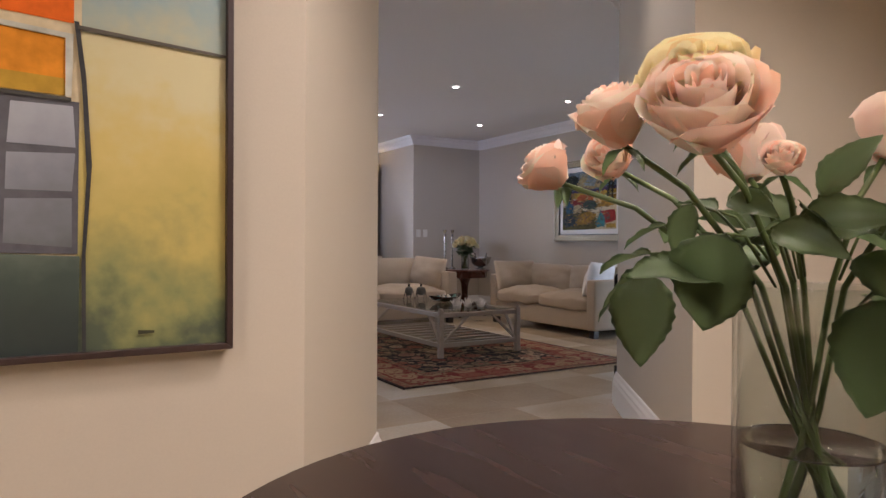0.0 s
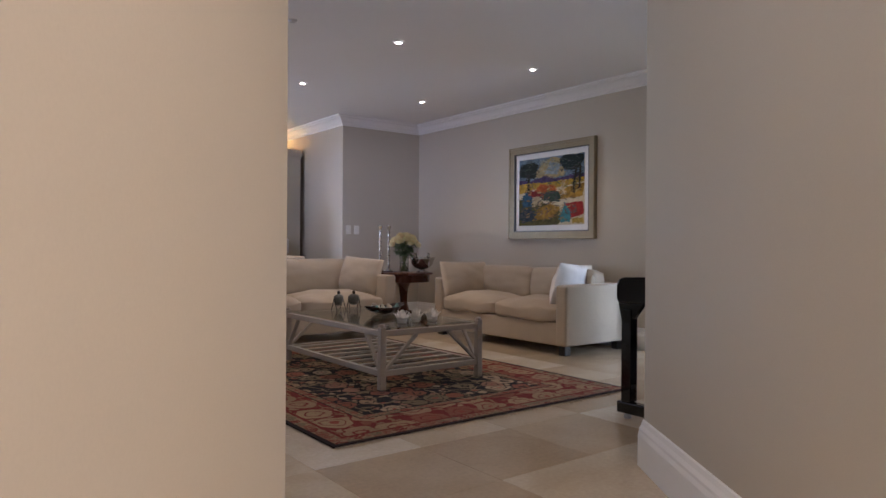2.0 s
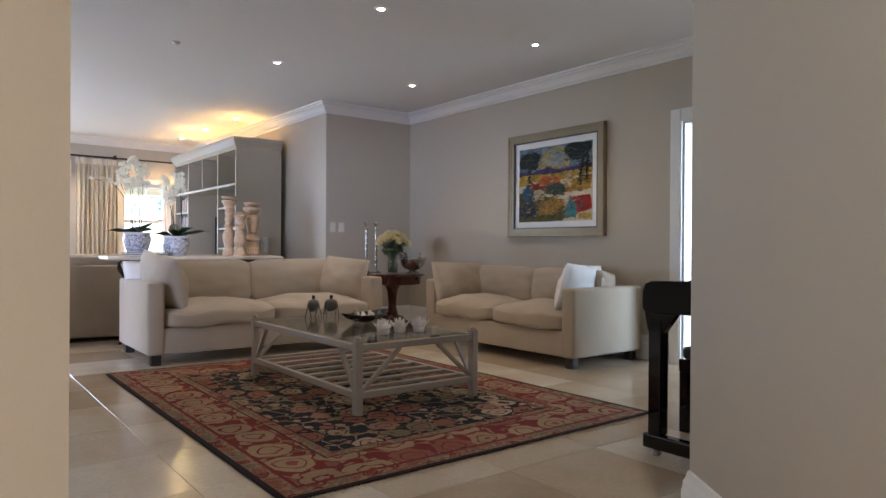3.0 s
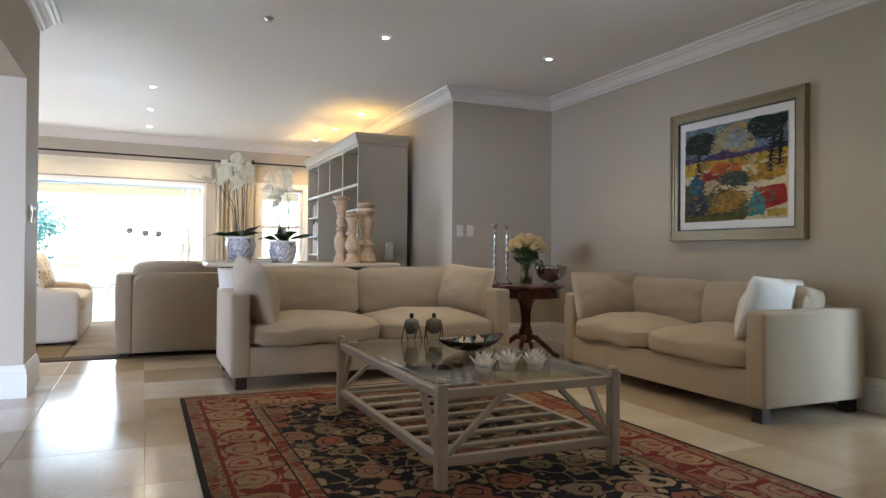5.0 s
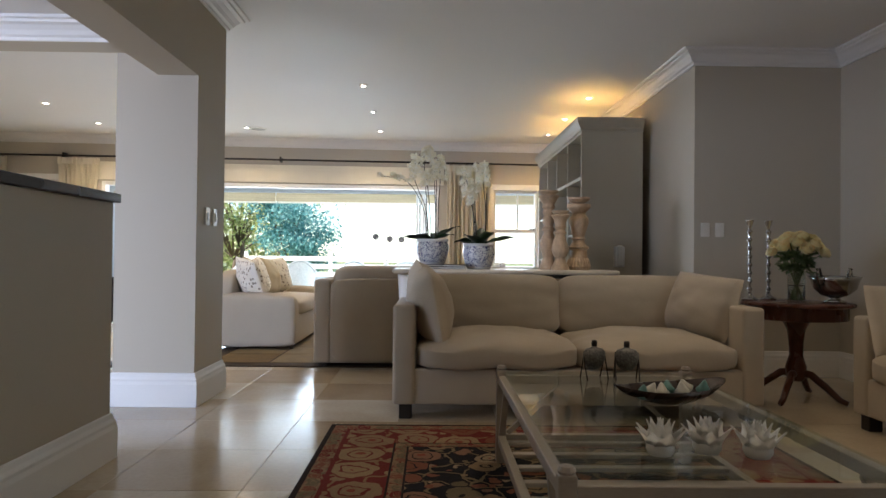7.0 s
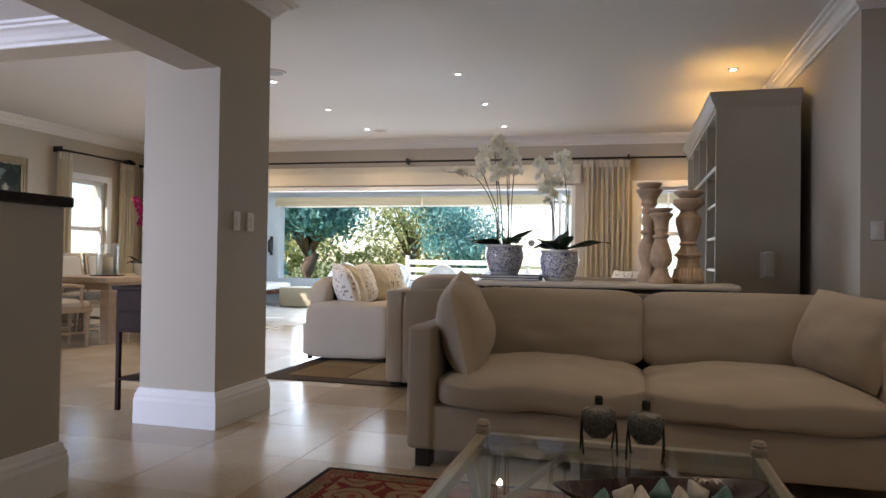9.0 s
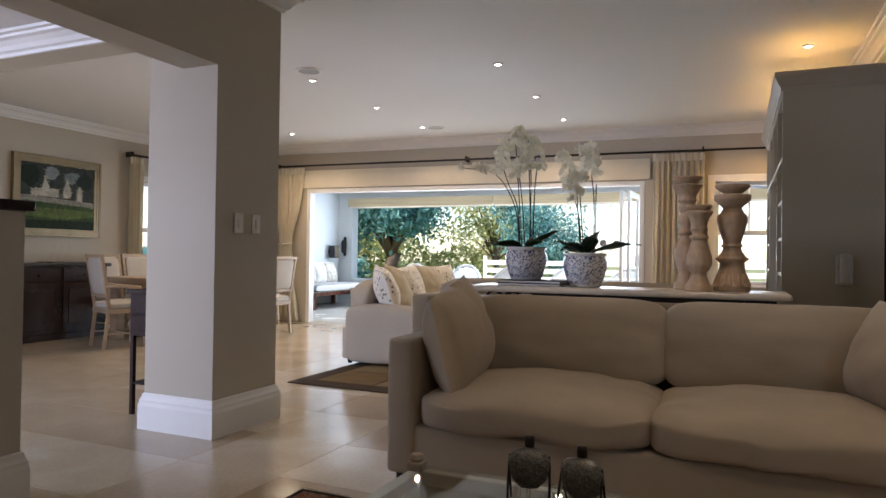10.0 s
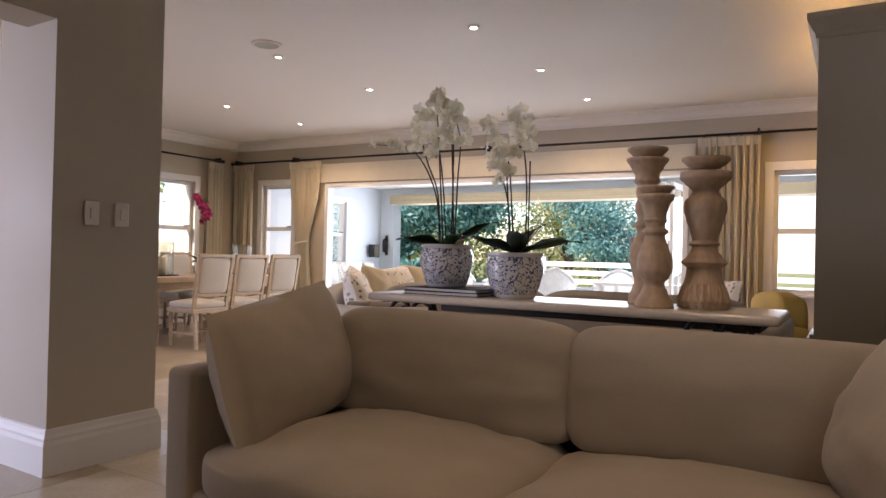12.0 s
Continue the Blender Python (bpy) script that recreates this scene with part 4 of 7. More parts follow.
def rose_mesh(seed, mat_, size=0.05):
    """A full rose: cupped petals wound round a bud."""
    rnd = random.Random(seed)
    bm = bmesh.new()
    count = 34
    for k in range(count):
        f = k / (count - 1)
        r0, reach = size * (0.10 + 0.72 * f), size * (0.20 + 1.0 * f)
        wide, tall = 0.62 + 0.95 * (1 - f * 0.35), size * (1.45 - 0.20 * f)
        t = bmesh.new()
        n, rows_ = 7, []
        for i in range(n):
            v = i / (n - 1)
            row = []
            for j in range(7):
                u = (j / 6 - 0.5) * 2
                edge = math.sqrt(max(0.0, 1 - (abs(u) ** 2.6) * (0.35 + 0.65 * v)))
                ang = u * wide * (0.45 + 0.55 * math.sin(math.pi * min(0.75, v)))
                rad = r0 * (0.35 + 0.75 * math.sin(math.pi * 0.5 * min(1, v * 1.15))) + (reach - r0) * max(0, v - 0.6) ** 1.6 * 1.2 * f
                z = tall * (v * (0.75 + 0.25 * edge)) - size * 0.30 * f * max(0, v - 0.7) * 2 * f - size * 0.12 * abs(u) ** 3 * v
                row.append(t.verts.new((rad * math.cos(ang), rad * math.sin(ang), z + size * (0.05 * v * v * math.sin(4.2 * u + k) * f + rnd.uniform(-1, 1) * 0.008))))
            rows_.append(row)
        for a, b in zip(rows_, rows_[1:]):
            for j in range(6):
                t.faces.new((a[j], a[j + 1], b[j + 1], b[j]))
        join(bm, t, pose(0, 0, 0, rnd.uniform(-5, 5), rnd.uniform(-5, 5), k * 137.5))
    for f in bm.faces:
        f.smooth = True
    me = bpy.data.meshes.new("rose_bloom")
    bm.to_mesh(me)
    bm.free()
    me.materials.append(mat_)
    return me


def leaf_mesh(length, width, mat_, droop=0.25, fold=0.15, n=7, thick=0.0008):
    t = bmesh.new()
    grid = []
    for i in range(n + 1):
        v = i / n
        hw = width / 2 * math.sin(math.pi * v ** 0.8) ** 0.8 if 0 < v < 1 else 0.0006
        grid.append([t.verts.new((u * hw, length * v * (1 - 0.3 * droop * v), abs(u) * hw * fold * 2 - droop * length * v * v * 0.6 + 0.02 * length * math.sin(9 * v + 2 * u))) for u in (-1, -0.5, 0, 0.5, 1)])
    for r0, r1 in zip(grid, grid[1:]):
        for j in range(4):
            t.faces.new((r0[j], r0[j + 1], r1[j + 1], r1[j]))
    if thick:
        bmesh.ops.solidify(t, geom=t.faces[:], thickness=thick)
    for f in t.faces:
        f.smooth = True
    me = bpy.data.meshes.new("leaf")
    t.to_mesh(me)
    t.free()
    me.materials.append(mat_)
    return me


def rose_leaf_mesh(length, width, mat_, n=16):
    """A pointed oval leaf with a toothed edge, folded along its midrib and puckered between the side veins."""
    t = bmesh.new()
    grid = []
    for i in range(n + 1):
        v = i / n
        hw = max(0.0006, width / 2 * math.sin(math.pi * v ** 0.78) ** 0.85 * (1 - 0.16 * v) * (1 + (0.05 if i % 2 else -0.03)))
        grid.append([t.verts.new((u * hw, length * v * (1 - 0.05 * v), abs(u) * hw * 0.30 - 0.16 * length * v * v + 0.016 * length * math.sin(14 * v - 3 * abs(u)) * abs(u))) for u in (-1, -0.66, -0.33, 0, 0.33, 0.66, 1)])
    for r0, r1 in zip(grid, grid[1:]):
        for j in range(6):
            t.faces.new((r0[j], r0[j + 1], r1[j + 1], r1[j]))
    bmesh.ops.solidify(t, geom=t.faces[:], thickness=0.0008)
    for f in t.faces:
        f.smooth = True
    me = bpy.data.meshes.new("leaf")
    t.to_mesh(me)
    t.free()
    me.materials.append(mat_)
    return me


def water_material():
    """Clear water that bends light."""
    m = bpy.data.materials.new("water")
    m.use_nodes = True
    b = m.node_tree.nodes["Principled BSDF"]
    b.inputs["Base Color"].default_value = (0.93, 0.96, 0.92, 1)
    b.inputs["Roughness"].default_value, b.inputs["IOR"].default_value, b.inputs["Transmission Weight"].default_value = 0.0, 1.33, 1.0
    return m


WATER = water_material()
VASEGLASS = glass("vase_glass", (0.93, 0.95, 0.94), 0.0, 1.75)


def glass_vase(parent, r, h, water):
    part("vase", lathe([(0, 0), (r * 0.97, 0), (r, 0.006), (r, h - 0.006), (r + 0.0012, h - 0.002), (r - 0.001, h), (r - 0.005, h - 0.001), (r - 0.0055, h - 0.006), (r - 0.0045, 0.016), (0, 0.014)], 48), VASEGLASS, parent, "clear glass cylinder vase", smooth=True)
    w = part("water", lathe([(0, 0.017), (r - 0.0065, 0.017), (r - 0.0065, water - 0.002), (r - 0.0055, water), (r - 0.009, water - 0.003), (0, water - 0.003)], 40), WATER, parent, smooth=True)
    w.visible_shadow = False


def bouquet(name, m, r, h, water, blooms, leaves, rose_mat, label, leaf_len, seed, group="", foliage=0, size=0.05, lush=0.14, sprays=()):
    """A vase with rose stems; blooms are (x, y, z, tilt, turn, scale) above the vase's foot."""
    rnd = random.Random(seed)
    b = thing(name, m, label, "flower vase", group)
    glass_vase(b, r, h, water)
    meshes = [rose_mesh(seed + k, CREAMROSE if k == 3 else rose_mat, size) for k in range(4)]
    lm = rose_leaf_mesh(leaf_len, leaf_len * 0.70, ROSELEAF)
    for k, (x, y, z, tilt, turn, sc) in enumerate(blooms):
        a = math.atan2(y, x) + math.pi + rnd.uniform(-0.5, 0.5)
        foot = (r * 0.6 * math.cos(a), r * 0.6 * math.sin(a), 0.02)
        neck = (x * 0.28, y * 0.28, h)
        top = Vector((x, y, z))
        mid = Vector(neck).lerp(top, 0.55) + Vector((0, 0, 0.02))
        stem = part("stem", tube([foot, (foot[0] * 0.3 + neck[0] * 0.5, foot[1] * 0.3 + neck[1] * 0.5, h * 0.55), neck, mid, top], 0.0032, 7), ROSESTEM, b, smooth=True)
        link("bloom", meshes[3 if k == 1 else k % 3], b, pose(x, y, z, 0, tilt, turn) @ Matrix.Diagonal((sc, sc, sc, 1)))
        for q in range(2):
            link("sepal", lm, b, pose(x, y, z - 0.004, 0, 0, turn + 180 * q) @ pose(0, 0, 0, -30) @ Matrix.Diagonal((0.25, 0.42, 0.5, 1)))
    for at, tip, wide, turn in sprays:
        at, tip = Vector(at), Vector(tip)
        along = (tip - at).normalized()
        up = Vector((-0.55, -0.35, 0.75))
        across = along.cross(up).normalized()
        q = Matrix((across, along, across.cross(along))).transposed().to_4x4()
        q.translation = at
        size_ = (tip - at).length / leaf_len
        link("leaf", lm, b, q @ pose(0, 0, 0, 0, turn * 0.5, 0) @ Matrix.Diagonal((size_ * wide, size_, size_, 1)))
        part("leaf_stalk", tube([(at.x * 0.45, at.y * 0.45, max(h * 0.9, at.z - 0.05)), at.lerp(Vector((0, 0, h)), 0.2) + Vector((0, 0, 0.008)), at], 0.0016, 6), ROSESTEM, b, smooth=True)
    for x, y, z, pitch, turn, sc in leaves:
        link("leaf", lm, b, pose(x, y, z, 0, 0, turn) @ pose(0, 0, 0, pitch, rnd.uniform(-20, 20), 0) @ Matrix.Diagonal((sc, sc, sc, 1)))
    for k in range(foliage):
        a, q = rnd.uniform(0, 2 * math.pi), rnd.uniform(0.3, 1.0)
        link("leaf", lm, b, pose(q * r * 1.6 * math.cos(a), q * r * 1.6 * math.sin(a), h + rnd.uniform(-0.01, lush), 0, 0, math.degrees(a) - 90) @ pose(0, 0, 0, rnd.uniform(-35, 45), rnd.uniform(-30, 30), 0) @ Matrix.Diagonal((rnd.uniform(0.7, 1.2),) * 3 + (1,)))
    return b


rnd = random.Random(5)
ball = []
for k in range(19):
    f = (k + 0.5) / 19
    a, q = k * 2.4, math.sqrt(f)
    ball.append((0.155 * q * math.cos(a), 0.155 * q * math.sin(a), 0.44 - 0.11 * q * q, 55 * q, math.degrees(a), rnd.uniform(0.85, 1.1)))
bouquet("rose_vase", pose(7.28, 9.46, RTZ), 0.06, 0.22, 0.12, ball, [], CREAMROSE, "cream and peach roses in a clear glass vase", 0.07, 21, foliage=130, size=0.05, lush=0.12)

sb = thing("silver_bowl", pose(7.53, 9.42, RTZ, 0, 0, 30) @ Matrix.Diagonal((1.3, 1.3, 1.25, 1)), "polished silver bowl with two loop handles", "bowl")
part("body", lathe([(0, 0), (0.055, 0), (0.06, 0.008), (0.03, 0.02), (0.028, 0.03), (0.07, 0.045), (0.105, 0.08), (0.118, 0.125), (0.13, 0.15), (0.126, 0.15), (0.112, 0.125), (0.098, 0.082), (0.06, 0.05), (0, 0.045)], 36), SILVER, sb, smooth=True)
for sx in (-1, 1):
    part("handle", tube([(sx * 0.113, 0, 0.10), (sx * 0.15, 0, 0.115), (sx * 0.172, 0, 0.155), (sx * 0.168, 0, 0.19), (sx * 0.145, 0, 0.195), (sx * 0.126, 0, 0.148)], 0.006, 8), SILVER, sb, smooth=True)

# console with orchids, books and turned candle stands
console = thing("console_table", pose(5.29, 10.21, 0), "cream-topped console table on dark scrolled iron base", "console table")
part("tabletop", box((-0.905, -0.21, 0.862), (0.89, 0.21, 0.90), 0.017, 4), STONEC, console)
# dark bar put in for the unlit gap below the top's right part
part("apron", box((-0.52, -0.15, 0.832), (0.82, 0.15, 0.861), 0.003), IRON, console, "dark iron bar standing in for the unlit gap under the top")
for sx in (-1, 1):
    for sy in (-1, 1):
        part("leg", tube([(sx * 0.72, sy * 0.14, 0.0), (sx * 0.66, sy * 0.14, 0.2), (sx * 0.60, sy * 0.13, 0.42), (sx * 0.68, sy * 0.13, 0.66), (sx * 0.74, sy * 0.13, 0.84)], 0.014, 8), IRON, console, smooth=True)
    loop = [(sx * 0.74 + 0.06 * math.cos(a), -0.16, 0.795 + 0.072 * math.sin(a)) for a in (math.pi * 2 * k / 16 for k in range(15))]
    part("scroll", tube(loop, 0.010, 7), IRON, console, smooth=True)
    loop = [(sx * 0.62 + 0.06 * math.cos(a), -0.16, 0.795 + 0.072 * math.sin(a)) for a in (math.pi * 2 * k / 16 for k in range(15))]
    part("scroll", tube(loop, 0.010, 7), IRON, console, smooth=True)
part("stretcher", bar((-0.62, 0, 0.40), (0.62, 0, 0.40), 0.02, 0.02), IRON, console)
CONZ = 0.90

for z, dx, a, label in ((0.0, 0.0, 2, "large black art book lying on the console"), (0.017, 0.015, -3, "large dark book lying on another book")):
    bk = thing("book", pose(4.76 + dx, 10.20, CONZ + z, 0, 0, a), label, "book", "stacked books")
    part("cover", box((-0.20, -0.145, 0), (0.20, 0.145, 0.0025)), BOOK, bk)
    part("pages", box((-0.195, -0.14, 0.0026), (0.19, 0.14, 0.0134)), PAPER, bk, "cream page block")
    part("cover", box((-0.20, -0.145, 0.0135), (0.20, 0.145, 0.016)), BOOK, bk)


def bloom_mesh(mat_, s=0.04):
    """A moth orchid flower: three sepals, two broad petals and a lip, facing +x."""
    bm = bmesh.new()
    for ang, ln_, wd in ((90, 1.0, 0.62), (215, 1.0, 0.6), (325, 1.0, 0.6), (8, 1.12, 1.15), (172, 1.12, 1.15)):
        t = bmesh.new()
        grid = []
        for i in range(6):
            v = i / 5
            hw = s * wd / 2 * math.sin(math.pi * (0.12 + 0.82 * v)) ** 0.7
            grid.append([t.verts.new((0.10 * s * math.sin(v * 3) + 0.10 * s * u * u, u * hw, s * ln_ * v)) for u in (-1, -0.5, 0, 0.5, 1)])
        for r0, r1 in zip(grid, grid[1:]):
            for j in range(4):
                t.faces.new((r0[j], r0[j + 1], r1[j + 1], r1[j]))
        join(bm, t, pose(0, 0, 0, ang - 90, 0, 0))
    join(bm, lathe([(0, 0), (0.1 * s, 0.04 * s), (0.17 * s, 0.2 * s), (0.06 * s, 0.42 * s), (0, 0.45 * s)], 8, m=pose(0.02, 0, -0.004, 0, 120, 0)))
    for f in bm.faces:
        f.smooth = True
    me = bpy.data.meshes.new("bloom")
    bm.to_mesh(me)
    bm.free()
    me.materials.append(mat_)
    return me


WHITE_BLOOM = bloom_mesh(ORCHID, 0.032)
PINK_BLOOM = bloom_mesh(MAGENTA, 0.046)


def orchid(m, stems, seed, label, bloom, pot_r=0.122, pot_h=0.205, pot_mat=PORCELAIN, leaf_len=0.28, leaves=5, group="potted orchids", stakes=()):
    """stems: lists of points from the pot upwards; blooms hang along the last part of each."""
    rnd = random.Random(seed)
    o = thing("potted_orchid", m, label, "potted plant", group)
    k = pot_r
    part("pot", lathe([(0, 0), (k * 0.72, 0), (k * 0.78, 0.008), (k * 0.92, pot_h * 0.25), (k * 1.06, pot_h * 0.55), (k * 1.08, pot_h * 0.72), (k * 0.98, pot_h * 0.87), (k * 0.97, pot_h * 0.90), (k * 1.04, pot_h * 0.93), (k * 1.05, pot_h), (k * 0.94, pot_h), (k * 0.92, pot_h * 0.9), (k * 0.95, pot_h * 0.7), (0, pot_h * 0.7)], 48), pot_mat, o, "glazed pot", smooth=True)
    part("moss", lathe([(0, pot_h * 0.93), (k * 0.5, pot_h * 0.91), (k * 0.9, pot_h * 0.86), (k * 0.9, pot_h * 0.7), (0, pot_h * 0.7)], 24), mat("moss", (0.05, 0.05, 0.025), 0.95, var=0.5, scale=40, bump=0.8, dist=0.01), o, smooth=True)
    lm = leaf_mesh(leaf_len, leaf_len * 0.30, ORCHLEAF, 0.30, 0.28, 9, 0.002)
    for q in range(leaves):
        link("leaf", lm, o, pose(0, 0, pot_h * 0.9, 0, 0, 360 * q / leaves + rnd.uniform(-25, 25)) @ pose(0, 0.01, 0, rnd.uniform(14, 44), rnd.uniform(-12, 12), 0) @ Matrix.Diagonal((1, rnd.uniform(0.75, 1.15), 1, 1)))
    for x0, x1, top in stakes:
        part("stake", tube([(x0, 0.015, pot_h * 0.8), (x1, 0.01, top)], 0.0035, 6), STEM, o, "thin dark support stick")
    for pts, start, count, drop in stems:
        P = [Vector(p) for p in pts]
        curve = []
        for i in range(len(P) - 1):
            for j in range(5):
                u = j / 5
                p0, p1, p2, p3 = P[max(i - 1, 0)], P[i], P[i + 1], P[min(i + 2, len(P) - 1)]
                curve.append(0.5 * ((2 * p1) + (p2 - p0) * u + (2 * p0 - 5 * p1 + 4 * p2 - p3) * u * u + (3 * p1 - p0 - 3 * p2 + p3) * u ** 3))
        curve.append(P[-1])
        part("stem", tube(curve, 0.0042, 6, taper=0.0022), STEM, o, smooth=True)
        for q in range(count):
            f = start + (1 - start) * (q + 0.5) / count
            c = curve[min(len(curve) - 1, int(f * (len(curve) - 1)))]
            side = 1 if q % 2 else -1
            face = rnd.uniform(-150, -30) + side * 18
            off = Vector((0.026 * math.cos(radians(face)) + side * 0.022, 0.026 * math.sin(radians(face)), -drop + rnd.uniform(-0.012, 0.012)))
            link("bloom", bloom, o, Matrix.Translation(c + off) @ pose(0, 0, 0, 0, rnd.uniform(-5, 28), face) @ pose(0, 0, 0, rnd.uniform(-25, 25)) @ Matrix.Diagonal((rnd.uniform(0.9, 1.2),) * 3 + (1,)))
    return o


orchid(pose(4.70, 10.22, CONZ + 0.033), [
    ([(0.02, 0.0, 0.18), (0.025, 0.0, 0.50), (0.02, 0.0, 0.72), (-0.02, 0.0, 0.88), (-0.045, -0.01, 0.95)], 0.50, 15, 0.0),
    ([(0.04, 0.0, 0.18), (0.045, 0.01, 0.52), (0.055, 0.01, 0.70), (0.04, -0.02, 0.82), (0.0, -0.03, 0.90)], 0.48, 13, 0.0),
    ([(-0.04, 0.0, 0.18), (-0.06, 0.0, 0.45), (-0.12, 0.0, 0.60), (-0.16, 0.0, 0.72), (-0.15, -0.01, 0.82), (-0.11, -0.02, 0.90)], 0.58, 10, 0.0),
    ([(-0.05, 0.01, 0.18), (-0.07, 0.01, 0.42), (-0.15, 0.01, 0.60), (-0.25, 0.0, 0.69), (-0.42, -0.03, 0.715)], 0.68, 7, -0.01),
    ([(-0.01, 0.01, 0.18), (-0.03, 0.0, 0.48), (-0.05, -0.01, 0.66), (-0.06, -0.03, 0.76), (-0.05, -0.04, 0.62)], 0.50, 9, 0.0)], 3, "white moth orchid in a blue and white porcelain pot", WHITE_BLOOM, stakes=((-0.03, -0.08, 0.86), (0.03, 0.0, 0.88)))
orchid(pose(5.075, 10.20, CONZ), [
    ([(0.05, 0.0, 0.18), (0.05, 0.0, 0.50), (0.035, 0.0, 0.66), (0.02, 0.0, 0.78), (0.01, -0.02, 0.86)], 0.54, 15, 0.0),
    ([(-0.02, 0.0, 0.18), (-0.04, 0.0, 0.42), (-0.075, 0.0, 0.56), (-0.10, 0.0, 0.70), (-0.135, -0.01, 0.81)], 0.46, 15, 0.0),
    ([(-0.01, 0.01, 0.18), (-0.03, 0.01, 0.45), (-0.04, 0.0, 0.60), (-0.055, -0.02, 0.68), (-0.05, -0.03, 0.58)], 0.52, 9, 0.0)], 8, "white moth orchid in a blue and white porcelain pot", WHITE_BLOOM, leaf_len=0.32, leaves=5, stakes=((0.055, 0.06, 0.62), (-0.03, -0.06, 0.62)))


TURNED = {
    "tall": [(62, 0), (60, .05), (48, .10), (40, .15), (46, .19), (58, .27), (61, .31), (57, .37), (44, .42), (34, .45), (34, .48), (48, .50), (46, .515), (33, .54), (33, .56), (43, .60), (41, .64), (33, .68), (40, .70), (42, .73), (36, .76), (48, .79), (44, .81), (44, .83), (60, .88), (77, .925), (75, .935), (50, .94)],
    "short": [(68, 0), (64, .05), (46, .12), (35, .19), (36, .21), (50, .25), (61, .31), (62, .345), (60, .40), (47, .49), (36, .57), (34, .59), (46, .62), (44, .64), (33, .66), (34, .69), (42, .72), (38, .74), (38, .77), (46, .84), (66, .915), (64, .93), (48, .94)],
    "stout": [(82, 0), (83, .03), (77, .095), (67, .16), (60, .23), (58, .27), (70, .29), (80, .305), (60, .34), (45, .385), (42, .41), (52, .425), (42, .45), (44, .47), (52, .52), (63, .59), (72, .66), (70, .71), (52, .75), (44, .78), (52, .80), (70, .83), (86, .86), (86, .905), (60, .915), (40, .92)],
}


def candle_stand(x, y, h, kind, label):
    """A turned bleached-wood pricket stand: radii in millimetres against the share of its height."""
    c = thing("candle_stand", pose(x, y, CONZ), label, "candle stand", "turned candle stands")
    prof = [(r / 900, z * h) for r, z in TURNED[kind]]
    top = prof[-1][1]
    fine = []
    for (r0, z0), (r1, z1) in zip(prof, prof[1:]):
        for q in range(3):
            u = q / 3
            e = u * u * (3 - 2 * u)
            fine.append((r0 + (r1 - r0) * e, z0 + (z1 - z0) * u))
    part("body", lathe([(0, 0)] + fine + [prof[-1], (0, top)], 40), BLEACH, c, smooth=True)
    lip = max(r for r, z in prof) * 0.96
    part("drip_pan", lathe([(0, top), (prof[-1][0] * 0.95, top), (lip * 0.84, top + (h - top) * 0.45), (lip, top + (h - top) * 0.8), (lip * 0.98, h), (lip * 0.86, h), (0, h - 0.008)], 40), BLEACH, c, smooth=True)
    if kind == "stout":
        for k in range(22):
            a = 2 * math.pi * k / 22
            ca, sa = math.cos(a), math.sin(a)
            part("flute", tube([(0.089 * ca, 0.089 * sa, 0.012 * h), (0.091 * ca, 0.091 * sa, 0.05 * h), (0.083 * ca, 0.083 * sa, 0.105 * h), (0.071 * ca, 0.071 * sa, 0.165 * h)], 0.0115, 8, taper=0.006), BLEACH, c, smooth=True)
    return c


candle_stand(5.65, 10.25, 0.65, "tall", "tall turned bleached-wood candle stand")
candle_stand(5.722, 10.11, 0.475, "short", "short turned bleached-wood candle stand")
candle_stand(5.89, 10.20, 0.59, "stout", "stout fluted bleached-wood candle stand")

# wall unit with open shelves
WU_Y, WU_D, WU_H = 2.70, 0.65, 2.43
cab = thing("wall_unit", pose(6.19, 11.55, 0), "greige painted wall unit with open shelves and moulded cornice", "shelving unit")
part("side_panel", box((0.02, 0, 0.0), (WU_D, 0.03, 2.32), 0.002), GREYW, cab)
part("side_panel", box((0.02, WU_Y - 0.03, 0.0), (WU_D, WU_Y, 2.32), 0.002), GREYW, cab)
part("back_panel", box((WU_D - 0.02, 0.03, 0.0), (WU_D - 0.001, WU_Y - 0.03, 2.32)), GREYW, cab)
part("top_panel", box((0.02, 0.03, 2.27), (WU_D - 0.02, WU_Y - 0.03, 2.318), 0.002), GREYW, cab)
bm = sweep([(WU_D, 0.0), (0.02, 0.0), (0.02, WU_Y), (WU_D, WU_Y)], [(0, 2.30), (0.012, 2.30), (0.016, 2.325), (0.03, 2.345), (0.05, 2.385), (0.055, 2.40), (0.055, 2.43), (0, 2.43)])
part("cornice", bm, GREYW, cab)
part("cornice_cap", box((0.0, -0.02, 2.418), (WU_D, WU_Y + 0.02, 2.429)), GREYW, cab)
part("base_cabinet", box((0.0, 0.03, 0.08), (WU_D - 0.02, WU_Y - 0.03, 0.70), 0.004), GREYW, cab)
part("plinth", box((0.04, 0.03, 0.0), (WU_D - 0.02, WU_Y - 0.03, 0.08)), GREYW, cab)
bay = (WU_Y - 0.06) / 4
for k in range(4):
    d = part("door", box((-0.018, 0.03 + bay * k + 0.008, 0.10), (-0.001, 0.03 + bay * (k + 1) - 0.008, 0.68), 0.004), GREYW, cab)
    part("knob", lathe([(0.006, 0), (0.007, 0.015), (0.013, 0.02), (0.011, 0.028), (0, 0.03)], 12), CHROME, d, smooth=True, local=pose(-0.018, 0.03 + bay * (k + (0.88 if k % 2 == 0 else 0.12)), 0.45, 0, -90, 0))
part("shelf", box((0.02, 0.03, 1.80), (WU_D - 0.02, WU_Y - 0.03, 1.835), 0.002), GREYW, cab)
